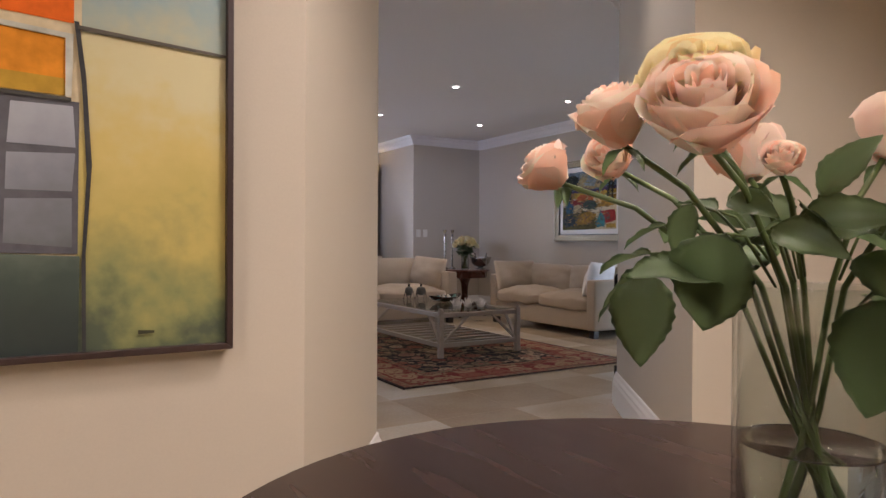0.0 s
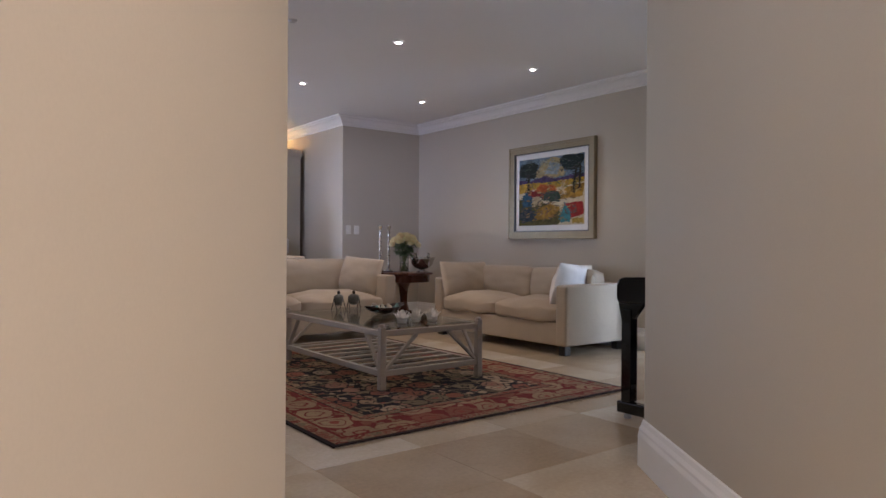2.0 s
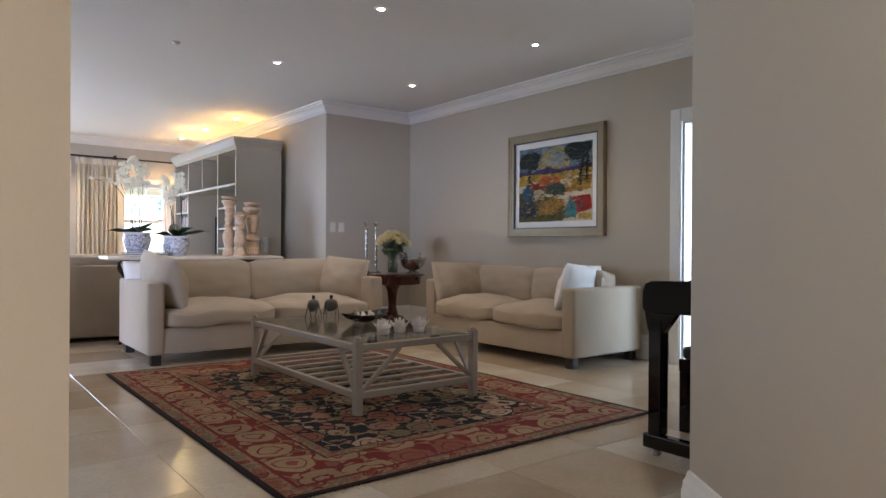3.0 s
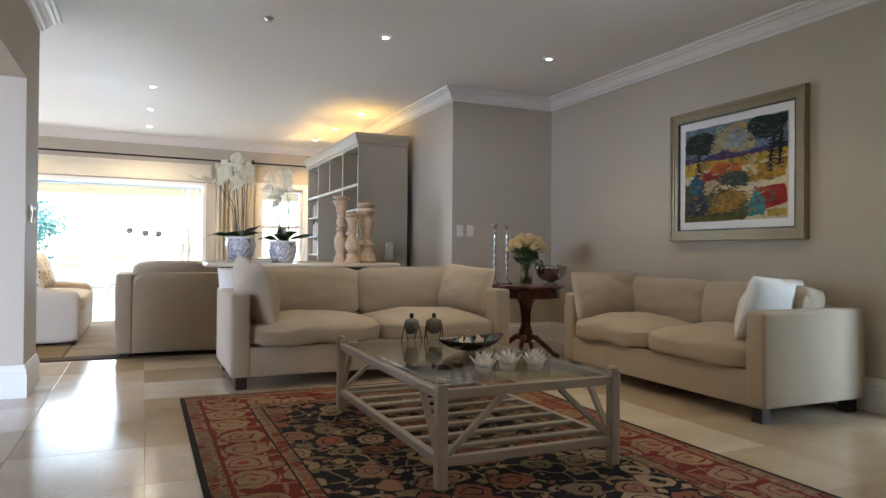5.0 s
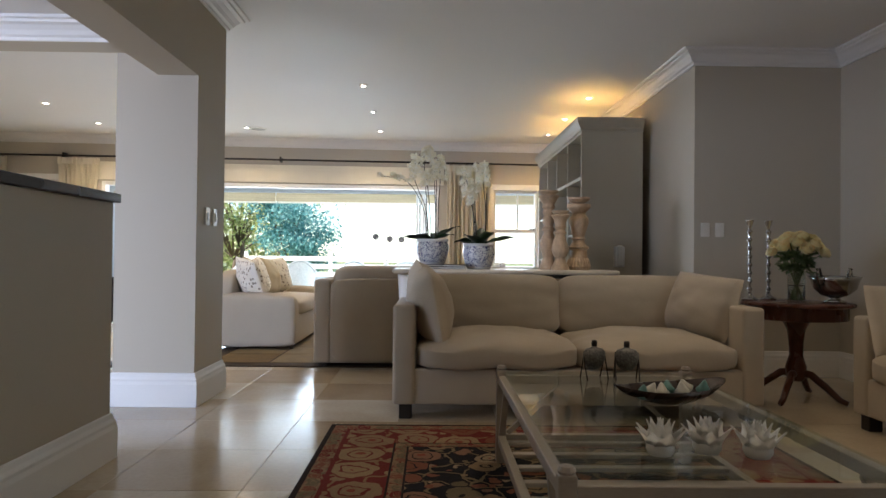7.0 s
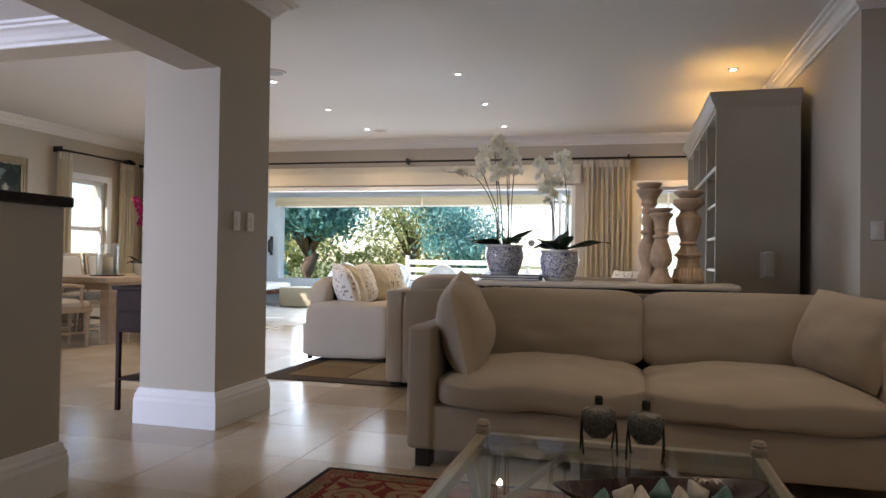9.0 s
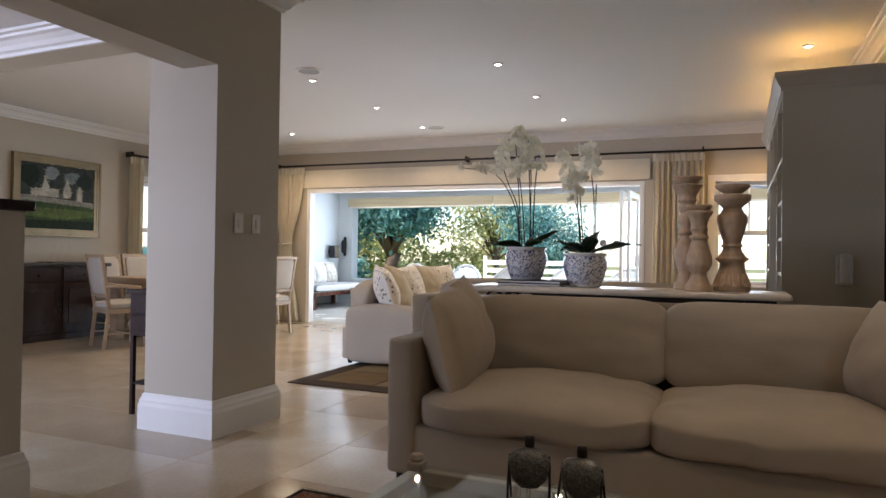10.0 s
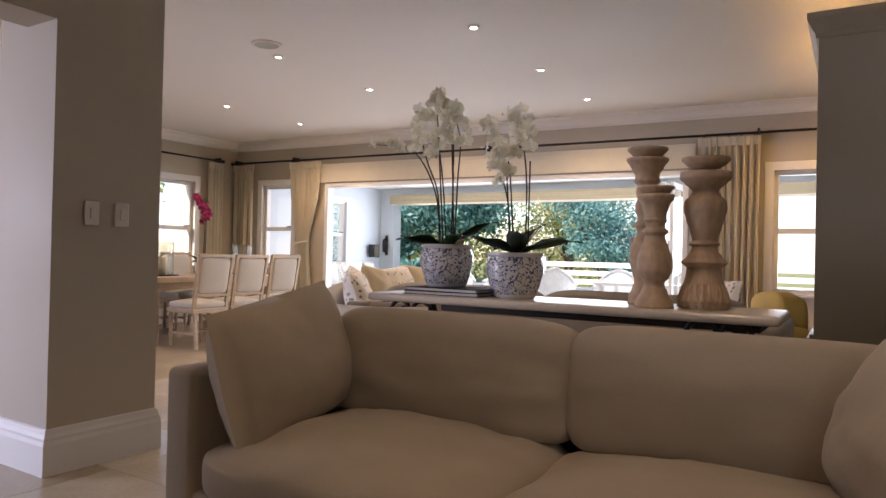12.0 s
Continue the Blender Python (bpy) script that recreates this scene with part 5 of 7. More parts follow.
for k in (1, 2, 3):
    part("divider", box((0.02, 0.03 + bay * k - 0.014, 1.836), (WU_D - 0.02, 0.03 + bay * k + 0.014, 2.269), 0.002), GREYW, cab)
for y in (0.03 + bay * 1.0, 0.03 + bay * 3.0):
    part("divider", box((0.02, y - 0.014, 0.701), (WU_D - 0.02, y + 0.014, 1.799), 0.002), GREYW, cab)
for z in (0.97, 1.24, 1.52):
    for y0, y1 in ((0.03, 0.03 + bay - 0.015), (0.03 + 3 * bay + 0.015, WU_Y - 0.03)):
        part("shelf", box((0.03, y0, z - 0.012), (WU_D - 0.02, y1, z + 0.012), 0.002), GREYW, cab)

tv = thing("television", pose(6.60, 12.90, 0.70), "flat black television in the wall unit", "television")
part("screen", box((0, -0.58, 0.08), (0.03, 0.58, 0.76), 0.004), BLACKL, tv)
part("stand", box((-0.08, -0.2, 0.0), (0.1, 0.2, 0.015), 0.004), BLACKL, tv)
part("neck", box((0.0, -0.04, 0.015), (0.03, 0.04, 0.08)), BLACKL, tv)
FIGURE = mat("dark_carved_wood", (0.09, 0.05, 0.03), 0.5, var=0.4)
for k, (y, h, m_) in enumerate(((11.85, 0.30, FIGURE), (12.50, 0.20, FIGURE), (12.62, 0.16, MAHOG), (13.15, 0.22, BLEACH), (13.85, 0.20, CERAMIC))):
    fg = thing("figurine", pose(6.42, y, 1.835), "small carved figure standing on a shelf", "figurine", "shelf ornaments")
    part("body", lathe([(0, 0), (0.05, 0), (0.05, 0.012), (0.02, 0.03), (0.035, h * 0.35), (0.028, h * 0.6), (0.012, h * 0.7), (0.024, h * 0.84), (0.016, h * 0.97), (0, h)], 16, m=pose(0, 0, 0) @ Matrix.Diagonal((0.8, 1.1, 1, 1))), m_, fg, smooth=True)
BOOKS = [mat("book_spine", c, 0.6, var=0.15) for c in ((0.05, 0.16, 0.17), (0.5, 0.46, 0.38), (0.07, 0.06, 0.06), (0.32, 0.1, 0.06))]
for z in (0.982, 1.252, 1.532):
    y = 13.66
    k = 0
    while y < 14.1:
        w, h = random.uniform(0.02, 0.045), random.uniform(0.17, 0.24)
        bk = thing("book", pose(6.26, y, z), "book standing upright on a shelf", "book", "shelved books")
        part("cover", box((0, 0, 0), (0.16, w - 0.002, h), 0.002), BOOKS[(k * 7 + int(z * 10)) % 4], bk)
        y += w
        k += 1
gl = thing("globe_ornament", pose(6.36, 12.32, 1.44), "round white hanging ornament in the wall unit", "ornament")
part("ball", lathe([(0, 0), (0.05, 0.012), (0.085, 0.05), (0.095, 0.095), (0.085, 0.14), (0.05, 0.178), (0, 0.19)], 24), CERAMIC, gl, smooth=True)
part("cord", tube([(0, 0, 0.188), (0, 0, 0.36)], 0.003, 6), IRON, gl)
phone = thing("intercom_handset", pose(6.60, 11.55, 1.02), "grey intercom handset on the side of the wall unit", "intercom")
part("base", box((-0.055, -0.03, -0.11), (0.055, -0.001, 0.10), 0.01), CHROME, phone)
part("handset", box((-0.03, -0.065, -0.10), (0.03, -0.031, 0.11), 0.014, 3), CHROME, phone)

# upright piano and its stool
piano = thing("upright_piano", pose(5.82, 4.345, 0), "black lacquered upright piano", "piano")
part("body", box((0.03, 0.02, 0.12), (1.45, 0.30, 1.30), 0.006), BLACKL, piano)
part("top_lid", box((0.0, 0.0, 1.30), (1.48, 0.335, 1.325), 0.008), BLACKL, piano)
for x in (0.0, 1.43):
    part("side_panel", box((x, 0.005, 0.03), (x + 0.05, 0.31, 1.30), 0.005), BLACKL, piano)
    prof = [(0.30, 0.695), (0.655, 0.695), (0.67, 0.715), (0.67, 0.80), (0.655, 0.835), (0.62, 0.85), (0.42, 0.85), (0.37, 0.87), (0.335, 0.92), (0.30, 0.98)]
    part("key_cheek", prism([(y, z) for y, z in prof], 0, 0.05, bevel=0.006), BLACKL, piano, local=Matrix(((0, 0, 1, x), (1, 0, 0, 0), (0, 1, 0, 0), (0, 0, 0, 1))))
    part("leg", prism([(0.035 - 0.035, 0.56), (0.07, 0.56), (0.07, 0.63), (0.0, 0.63)], 0.10, 0.66, bevel=0.008), BLACKL, piano, local=pose(x - 0.005, 0, 0))
    part("leg_bracket", prism([(0.48, 0.694), (0.55, 0.60), (0.64, 0.60), (0.66, 0.694)], 0.0, 0.04, bevel=0.006), BLACKL, piano, local=Matrix(((0, 0, 1, x + 0.005), (1, 0, 0, 0), (0, 1, 0, 0), (0, 0, 0, 1))))
    part("toe_block", box((x - 0.005, 0.02, 0.03), (x + 0.055, 0.66, 0.10), 0.008), BLACKL, piano)
    part("castor", lathe([(0, 0), (0.02, 0.0), (0.024, 0.008), (0.02, 0.02), (0.008, 0.03), (0, 0.03)], 14), CHROME, piano, smooth=True, local=pose(x + 0.025, 0.60, 0))
part("keybed", box((0.05, 0.30, 0.695), (1.43, 0.655, 0.75), 0.004), BLACKL, piano)
part("fallboard", box((0.05, 0.30, 0.751), (1.43, 0.60, 0.83), 0.012), BLACKL, piano)
part("key_slip", box((0.05, 0.656, 0.715), (1.43, 0.668, 0.77), 0.003), BLACKL, piano)
stool = thing("piano_stool", pose(6.63, 4.94, 0), "black piano stool with padded seat", "stool")
part("seat", box((-0.32, -0.17, 0.40), (0.32, 0.17, 0.47), 0.022, 3), mat("black_leather", (0.012, 0.012, 0.012), 0.3, var=0.1), stool)
part("seat_frame", box((-0.33, -0.18, 0.33), (0.33, 0.18, 0.40), 0.006), BLACKL, stool)
for sx in (-1, 1):
    for sy in (-1, 1):
        part("leg", box((sx * 0.30 - 0.027, sy * 0.15 - 0.027, 0), (sx * 0.30 + 0.027, sy * 0.15 + 0.027, 0.33), 0.005), BLACKL, stool)
    part("knob", lathe([(0, 0), (0.03, 0), (0.034, 0.02), (0.02, 0.035), (0, 0.036)], 16), BLACKL, stool, smooth=True, local=pose(sx * 0.33, 0, 0.37, 0, 90 * sx, 0))

# lobby door leaf seen through the doorway
dl = thing("door_leaf", pose(8.52, 7.15, 0, 0, 0, 60), "white painted panelled door standing open", "door")
part("leaf", box((0, 0, 0.01), (0.82, 0.04, 2.04), 0.004), WHITE, dl)
part("handle", tube([(0.75, -0.05, 1.0), (0.75, -0.05, 1.28)], 0.011, 10), CHROME, dl, "steel pull handle", smooth=True)
for z in (1.01, 1.27):
    part("handle_post", tube([(0.75, 0.0, z), (0.75, -0.05, z)], 0.008, 8), CHROME, dl, smooth=True)
lw = thing("window_4", pose(10.6, 4.0, 0, 0, 0, 90), "white lobby window", "window", kind="structure")
part("window_frame", wall_with_openings(1.4, 2.7, 0.05, 0.11, 2.3, [(1.45, 2.02, 0.45, 2.25), (2.08, 2.65, 0.45, 2.25)]), WHITE, lw)
lw["kind"] = "structure"

# ---- paintings ----


def picture(name, m, w, h, frame_w, depth, frame_mat, label, fields, mount=0.0, inner_mat=None, canvas=(0.6, 0.5, 0.3), var=0.5, grain=7, daub=0.0):
    """Local x to the right, z up, facing -y. fields: colour, list of (u, v) with u, v in 0..1."""
    p = thing(name, m, label, "painting")
    stand = Matrix(((1, 0, 0, 0), (0, 0, -1, 0), (0, 1, 0, 0), (0, 0, 0, 1)))
    for f0, f1, d0, d1 in ((0, 1.0, 0.002, depth * 0.72), (0.04, 0.30, depth * 0.72, depth), (0.30, 0.62, depth * 0.72, depth * 0.84)):
        if frame_w < 0.05 and f0:
            continue
        a0, a1 = frame_w * f0, frame_w * f1
        ox, oz, nx, nz = w / 2 - a0, h / 2 - a0, w / 2 - a1, h / 2 - a1
        for poly in ([(-ox, -oz), (ox, -oz), (nx, -nz), (-nx, -nz)], [(ox, -oz), (ox, oz), (nx, nz), (nx, -nz)], [(ox, oz), (-ox, oz), (-nx, nz), (nx, nz)], [(-ox, oz), (-ox, -oz), (-nx, -nz), (-nx, nz)]):
            part("frame" if not f0 else "frame_moulding", prism(poly, d0, d1 if frame_w >= 0.05 else depth, m=stand, bevel=0.002), frame_mat, p)
    iw, ih = w - 2 * frame_w, h - 2 * frame_w
    if mount:
        part("mount", box((-iw / 2, -depth * 0.35, -ih / 2), (iw / 2, -0.003, ih / 2)), WHITE, p, "white mount board")
    if inner_mat:
        bm = bmesh.new()
        for x0, x1, z0, z1 in ((-iw / 2, -iw / 2 + 0.012, -ih / 2, ih / 2), (iw / 2 - 0.012, iw / 2, -ih / 2, ih / 2), (-iw / 2, iw / 2, ih / 2 - 0.012, ih / 2), (-iw / 2, iw / 2, -ih / 2, -ih / 2 + 0.012)):
            box((x0, -depth * 0.7, z0), (x1, -depth * 0.3, z1), bm=bm)
        part("inner_rim", bm, inner_mat, p, "dark inner rim")
    cw, ch = iw - 2 * mount, ih - 2 * mount
    y = -depth * 0.35 - 0.002 if mount else -depth * 0.5
    part("canvas", box((-cw / 2, y, -ch / 2), (cw / 2, -0.003 if not mount else y + 0.0015, ch / 2)), mat("canvas_ground", canvas, 0.6, var=0.25, scale=3, fine=30, bump=0.3), p)
    rs = random.Random(len(fields))
    for k, (col, pts) in enumerate(fields):
        t = bmesh.new()
        yy = y - 0.0008 - 0.0004 * k
        if not daub:
            t.faces.new([t.verts.new((-cw / 2 + cw * u, yy, -ch / 2 + ch * v)) for u, v in pts])
        else:
            edge = []
            for (u0, v0), (u1, v1) in zip(pts, pts[1:] + pts[:1]):
                steps = max(1, int(math.hypot(u1 - u0, v1 - v0) / 0.035))
                for q in range(steps):
                    edge.append((u0 + (u1 - u0) * q / steps, v0 + (v1 - v0) * q / steps))
            keep = lambda f: min(1.0, max(0.0, f))
            t.faces.new([t.verts.new((-cw / 2 + cw * keep(u + rs.uniform(-daub, daub) * 0.25), yy, -ch / 2 + ch * keep(v + rs.uniform(-daub, daub) * 0.25))) for u, v in edge])
            for u, v in edge:
                if not (0.04 < u < 0.96 and 0.04 < v < 0.96):
                    continue
                a, long_, wide = rs.uniform(-0.5, 0.7), rs.uniform(0.5, 1.3) * daub, rs.uniform(0.12, 0.3) * daub
                ca, sa = math.cos(a), math.sin(a)
                q4 = [(-long_, -wide * 0.4), (0, -wide), (long_, -wide * 0.2), (long_ * 0.8, wide * 0.7), (-long_ * 0.7, wide)]
                t.faces.new([t.verts.new((-cw / 2 + cw * keep(u + ca * du - sa * dv), yy - 0.00015, -ch / 2 + ch * keep(v + sa * du + ca * dv))) for du, dv in q4])
        bmesh.ops.recalc_face_normals(t, faces=t.faces[:])
        part("painted_field", t, col if hasattr(col, "node_tree") else mat("oil_paint", col, 0.55, var=var, scale=grain, fine=28, bump=0.4, dist=0.002, spec=0.12), p)
    return p


def dabs(p, w, h, y, spots, n, length, seed, material):
    """Loose brush dabs laid over a canvas; spots are (u0, u1, v0, v1)."""
    r = random.Random(seed)
    t = bmesh.new()
    for _ in range(n):
        u0, u1, v0, v1 = r.choice(spots)
        x, z = (r.uniform(u0, u1) - 0.5) * w, (r.uniform(v0, v1) - 0.5) * h
        a, l, d = r.uniform(-0.6, 0.8), length * r.uniform(0.5, 1.3), length * r.uniform(0.12, 0.3)
        ca, sa = math.cos(a), math.sin(a)
        yy = y - r.uniform(0, 0.0008)
        t.faces.new([t.verts.new((x + ca * i - sa * j, yy, z + sa * i + ca * j)) for i, j in ((-l, -d * 0.3), (0, -d), (l, -d * 0.2), (l * 0.8, d * 0.7), (-l * 0.7, d))])
    tagged(part("brushwork", t, material, p), kind="stuff")


def height_paint(name, stops, z0, z1, rough=0.55):
    """Paint whose colour drifts up the canvas, unevenly brushed."""
    m, n, ln, b = nodes_of(name, rough)
    tc, sep = n.new("ShaderNodeTexCoord"), n.new("ShaderNodeSeparateXYZ")
    ln.new(tc.outputs["Object"], sep.inputs[0])
    f = maths(n, ln, "DIVIDE", maths(n, ln, "SUBTRACT", sep.outputs[2], z0), z1 - z0)
    q1, q2 = noise_tex(n, ln, tc.outputs["Object"], 4.5, 4), noise_tex(n, ln, tc.outputs["Object"], 30, 3)
    f = maths(n, ln, "ADD", f, maths(n, ln, "MULTIPLY", maths(n, ln, "SUBTRACT", q1.outputs[0], 0.5), 0.75))
    f = maths(n, ln, "ADD", f, maths(n, ln, "MULTIPLY", maths(n, ln, "SUBTRACT", q2.outputs[0], 0.5), 0.22))
    ln.new(ramp(n, ln, f, stops), b.inputs["Base Color"])
    return m


FRAMEG = mat("champagne_frame", (0.25, 0.195, 0.11), 0.35, 0.35, var=0.15, scale=6, fine=60)


def blob(cx, cy, rx, ry, n=12, seed=0):
    r = random.Random(seed)
    return [(min(1, max(0, cx + rx * math.cos(a) * k)), min(1, max(0, cy + ry * math.sin(a) * k))) for a, k in ((2 * math.pi * i / n, r.uniform(0.75, 1.1)) for i in range(n))]


landscape = [
    ((0.20, 0.30, 0.40), [(0, 0.66), (1, 0.66), (1, 1), (0, 1)]),
    ((0.50, 0.42, 0.22), [(0.25, 0.72), (0.5, 0.68), (0.7, 0.72), (0.72, 0.92), (0.55, 1), (0.40, 0.92), (0.28, 0.80)]),
    ((0.36, 0.45, 0.48), [(0.42, 0.76), (0.60, 0.74), (0.66, 0.88), (0.5, 0.92)]),
    ((0.09, 0.06, 0.16), [(0, 0.60), (0, 0.70), (0.2, 0.66), (0.42, 0.72), (0.6, 0.67), (1, 0.72), (1, 0.62)]),
    ((0.62, 0.42, 0.05), [(0, 0.48), (0.2, 0.54), (0.6, 0.55), (1, 0.60), (1, 0.66), (0.5, 0.62), (0, 0.63)]),
    ((0.55, 0.14, 0.03), [(0.22, 0.46), (0.35, 0.60), (0.55, 0.58), (0.62, 0.45), (0.4, 0.40)]),
    ((0.50, 0.30, 0.04), [(0.5, 0.36), (0.98, 0.40), (1, 0.58), (0.7, 0.52)]),
    ((0.05, 0.09, 0.05), blob(0.52, 0.42, 0.16, 0.08, seed=3)),
    ((0.13, 0.12, 0.03), [(0, 0), (0.6, 0), (0.75, 0.12), (0.55, 0.26), (0.35, 0.36), (0.12, 0.34), (0, 0.42)]),
    ((0.42, 0.25, 0.03), [(0.22, 0.08), (0.5, 0.10), (0.66, 0.24), (0.5, 0.32), (0.34, 0.24)]),
    ((0.03, 0.05, 0.07), blob(0.14, 0.16, 0.14, 0.12, seed=4)),
    ((0.05, 0.14, 0.22), [(0.08, 0.28), (0.22, 0.30), (0.22, 0.44), (0.15, 0.52), (0.06, 0.42)]),
    ((0.30, 0.04, 0.03), [(0.14, 0.52), (0.34, 0.50), (0.36, 0.42), (0.22, 0.42)]),
    ((0.62, 0.52, 0.30), [(0.24, 0.30), (0.35, 0.30), (0.35, 0.42), (0.24, 0.42)]),
    ((0.40, 0.03, 0.02), [(0.74, 0.30), (0.98, 0.32), (1, 0.14), (0.80, 0.10)]),
    ((0.07, 0.26, 0.30), [(0.66, 0.04), (0.80, 0.04), (0.81, 0.16), (0.73, 0.32), (0.66, 0.14)]),
    ((0.55, 0.40, 0.08), [(0.84, 0.02), (1, 0.02), (1, 0.10), (0.84, 0.08)]),
    ((0.025, 0.035, 0.025), blob(0.16, 0.82, 0.17, 0.13, seed=1)),
    ((0.03, 0.03, 0.02), [(0.14, 0.50), (0.17, 0.50), (0.18, 0.76), (0.15, 0.76)]),
    ((0.02, 0.035, 0.03), blob(0.83, 0.90, 0.19, 0.13, seed=2)),
    ((0.03, 0.03, 0.02), [(0.84, 0.46), (0.87, 0.46), (0.90, 0.82), (0.87, 0.82)]),
    ((0.03, 0.03, 0.02), [(0.92, 0.48), (0.95, 0.48), (0.96, 0.84), (0.93, 0.84)]),
    ((0.70, 0.58, 0.34), [(0.68, 0.44), (0.73, 0.44), (0.715, 0.62)]),
]
landscape = [((c[0] * 0.72, c[1] * 0.66, c[2] * 0.6), p) for c, p in landscape]
lp = picture("painting", pose(8.205, 7.805, 1.68, 0, 0, -90), 1.34, 1.11, 0.085, 0.055, FRAMEG, "vivid landscape painting, white mount, champagne frame", landscape, 0.075, mat("black_rim", (0.02, 0.018, 0.015), 0.4), daub=0.035, grain=14)
lw, lh, ly = 1.34 - 2 * 0.16, 1.11 - 2 * 0.16, -0.055 * 0.35 - 0.0135
dabs(lp, lw, lh, ly, [(0.06, 0.9, 0.06, 0.40)], 90, 0.030, 1, island_material("ochre_dabs", [(0.0, (0.03, 0.035, 0.03)), (0.35, (0.10, 0.05, 0.015)), (0.6, (0.28, 0.17, 0.03)), (0.8, (0.30, 0.08, 0.02)), (1.0, (0.42, 0.32, 0.10))], 0.55))
dabs(lp, lw, lh, ly, [(0.05, 0.95, 0.46, 0.64)], 50, 0.030, 2, island_material("field_dabs", [(0.0, (0.08, 0.11, 0.02)), (0.4, (0.38, 0.24, 0.04)), (0.7, (0.40, 0.12, 0.02)), (1.0, (0.48, 0.40, 0.12))], 0.55))
dabs(lp, lw, lh, ly, [(0.04, 0.34, 0.68, 0.96), (0.66, 0.96, 0.78, 0.96), (0.03, 0.3, 0.05, 0.28), (0.36, 0.62, 0.36, 0.48)], 170, 0.024, 3, island_material("dark_leaf_dabs", [(0.0, (0.012, 0.016, 0.022)), (0.5, (0.025, 0.03, 0.02)), (0.8, (0.05, 0.07, 0.03)), (1.0, (0.09, 0.05, 0.06))], 0.55))
dabs(lp, lw, lh, ly, [(0.34, 0.62, 0.76, 0.96)], 40, 0.030, 4, island_material("sky_dabs", [(0.0, (0.20, 0.17, 0.07)), (0.5, (0.36, 0.32, 0.16)), (0.8, (0.16, 0.24, 0.27)), (1.0, (0.40, 0.40, 0.30))], 0.55))

ochre_drift = height_paint("drifting_ochre", [(0.0, (0.07, 0.09, 0.05)), (0.16, (0.22, 0.23, 0.08)), (0.42, (0.47, 0.38, 0.10)), (0.66, (0.56, 0.44, 0.13)), (0.92, (0.58, 0.52, 0.28))], -0.65, 0.12)
blue_drift = height_paint("drifting_blue", [(0.0, (0.42, 0.42, 0.28)), (0.3, (0.24, 0.36, 0.38)), (1.0, (0.20, 0.36, 0.42))], 0.10, 0.62)
grey_drift = height_paint("drifting_grey", [(0.0, (0.10, 0.11, 0.11)), (0.5, (0.22, 0.23, 0.26)), (1.0, (0.38, 0.40, 0.43))], -0.42, -0.02)
dark_drift = height_paint("drifting_dark_green", [(0.0, (0.02, 0.03, 0.025)), (0.6, (0.04, 0.06, 0.045)), (1.0, (0.12, 0.15, 0.11))], -0.65, -0.36)
abstract = [
    (blue_drift, [(0.62, 0.72), (1, 0.70), (1, 1), (0.60, 1)]),
    (ochre_drift, [(0.63, 0.0), (1, 0.0), (1, 0.71), (0.62, 0.72)]),
    ((0.72, 0.14, 0.01), [(0, 0.76), (0.60, 0.735), (0.58, 1), (0, 1)]),
    ((0.66, 0.25, 0.015), [(0, 0.60), (0.59, 0.575), (0.585, 0.70), (0, 0.73)]),
    ((0.45, 0.27, 0.03), [(0, 0.585), (0.59, 0.572), (0.58, 0.61), (0, 0.63)]),
    ((0.11, 0.11, 0.12), [(0, 0.23), (0.63, 0.22), (0.62, 0.56), (0, 0.58)]),
    (grey_drift, [(0.45, 0.245), (0.615, 0.235), (0.61, 0.345), (0.45, 0.34)]),
    (grey_drift, [(0.45, 0.36), (0.61, 0.36), (0.615, 0.445), (0.45, 0.44)]),
    (grey_drift, [(0.45, 0.46), (0.615, 0.458), (0.605, 0.55), (0.455, 0.55)]),
    (grey_drift, [(0.24, 0.25), (0.432, 0.245), (0.435, 0.342), (0.24, 0.35)]),
    (grey_drift, [(0.24, 0.365), (0.435, 0.36), (0.43, 0.55), (0.24, 0.56)]),
    (dark_drift, [(0, 0), (0.64, 0), (0.635, 0.215), (0, 0.235)]),
    ((0.05, 0.05, 0.05), [(0.60, 0.74), (0.625, 0.60), (0.645, 0.40), (0.64, 0.20), (0.65, 0.0), (0.66, 0.0), (0.65, 0.22), (0.658, 0.42), (0.635, 0.62), (0.612, 0.74)]),
    ((0.50, 0.50, 0.42), [(0.585, 0.57), (0.60, 0.57), (0.60, 0.71), (0, 0.745), (0, 0.735), (0.58, 0.70)]),
    ((0.10, 0.09, 0.07), [(0.61, 0.722), (1, 0.705), (1, 0.712), (0.61, 0.732)]),
    ((0.07, 0.07, 0.06), [(0, 0.575), (0.6, 0.56), (0.6, 0.568), (0, 0.585)]),
    ((0.05, 0.05, 0.03), [(0.795, 0.032), (0.84, 0.034), (0.84, 0.040), (0.795, 0.042)]),
]
picture("abstract_painting", pose(1.825, 2.87, 1.455, 0, 0, 0), 0.84, 1.30, 0.016, 0.045, mat("dark_slim_frame", (0.035, 0.018, 0.014), 0.4), "large abstract painting in ochre, orange and grey", [(c, [(u - (0.05 * (1 - 0.8 * v) if 0.4 < u < 0.9 and v < 0.99 else 0), v if v > 0.99 else v * 0.81) for u, v in p]) for c, p in abstract], var=0.3, grain=3.0)

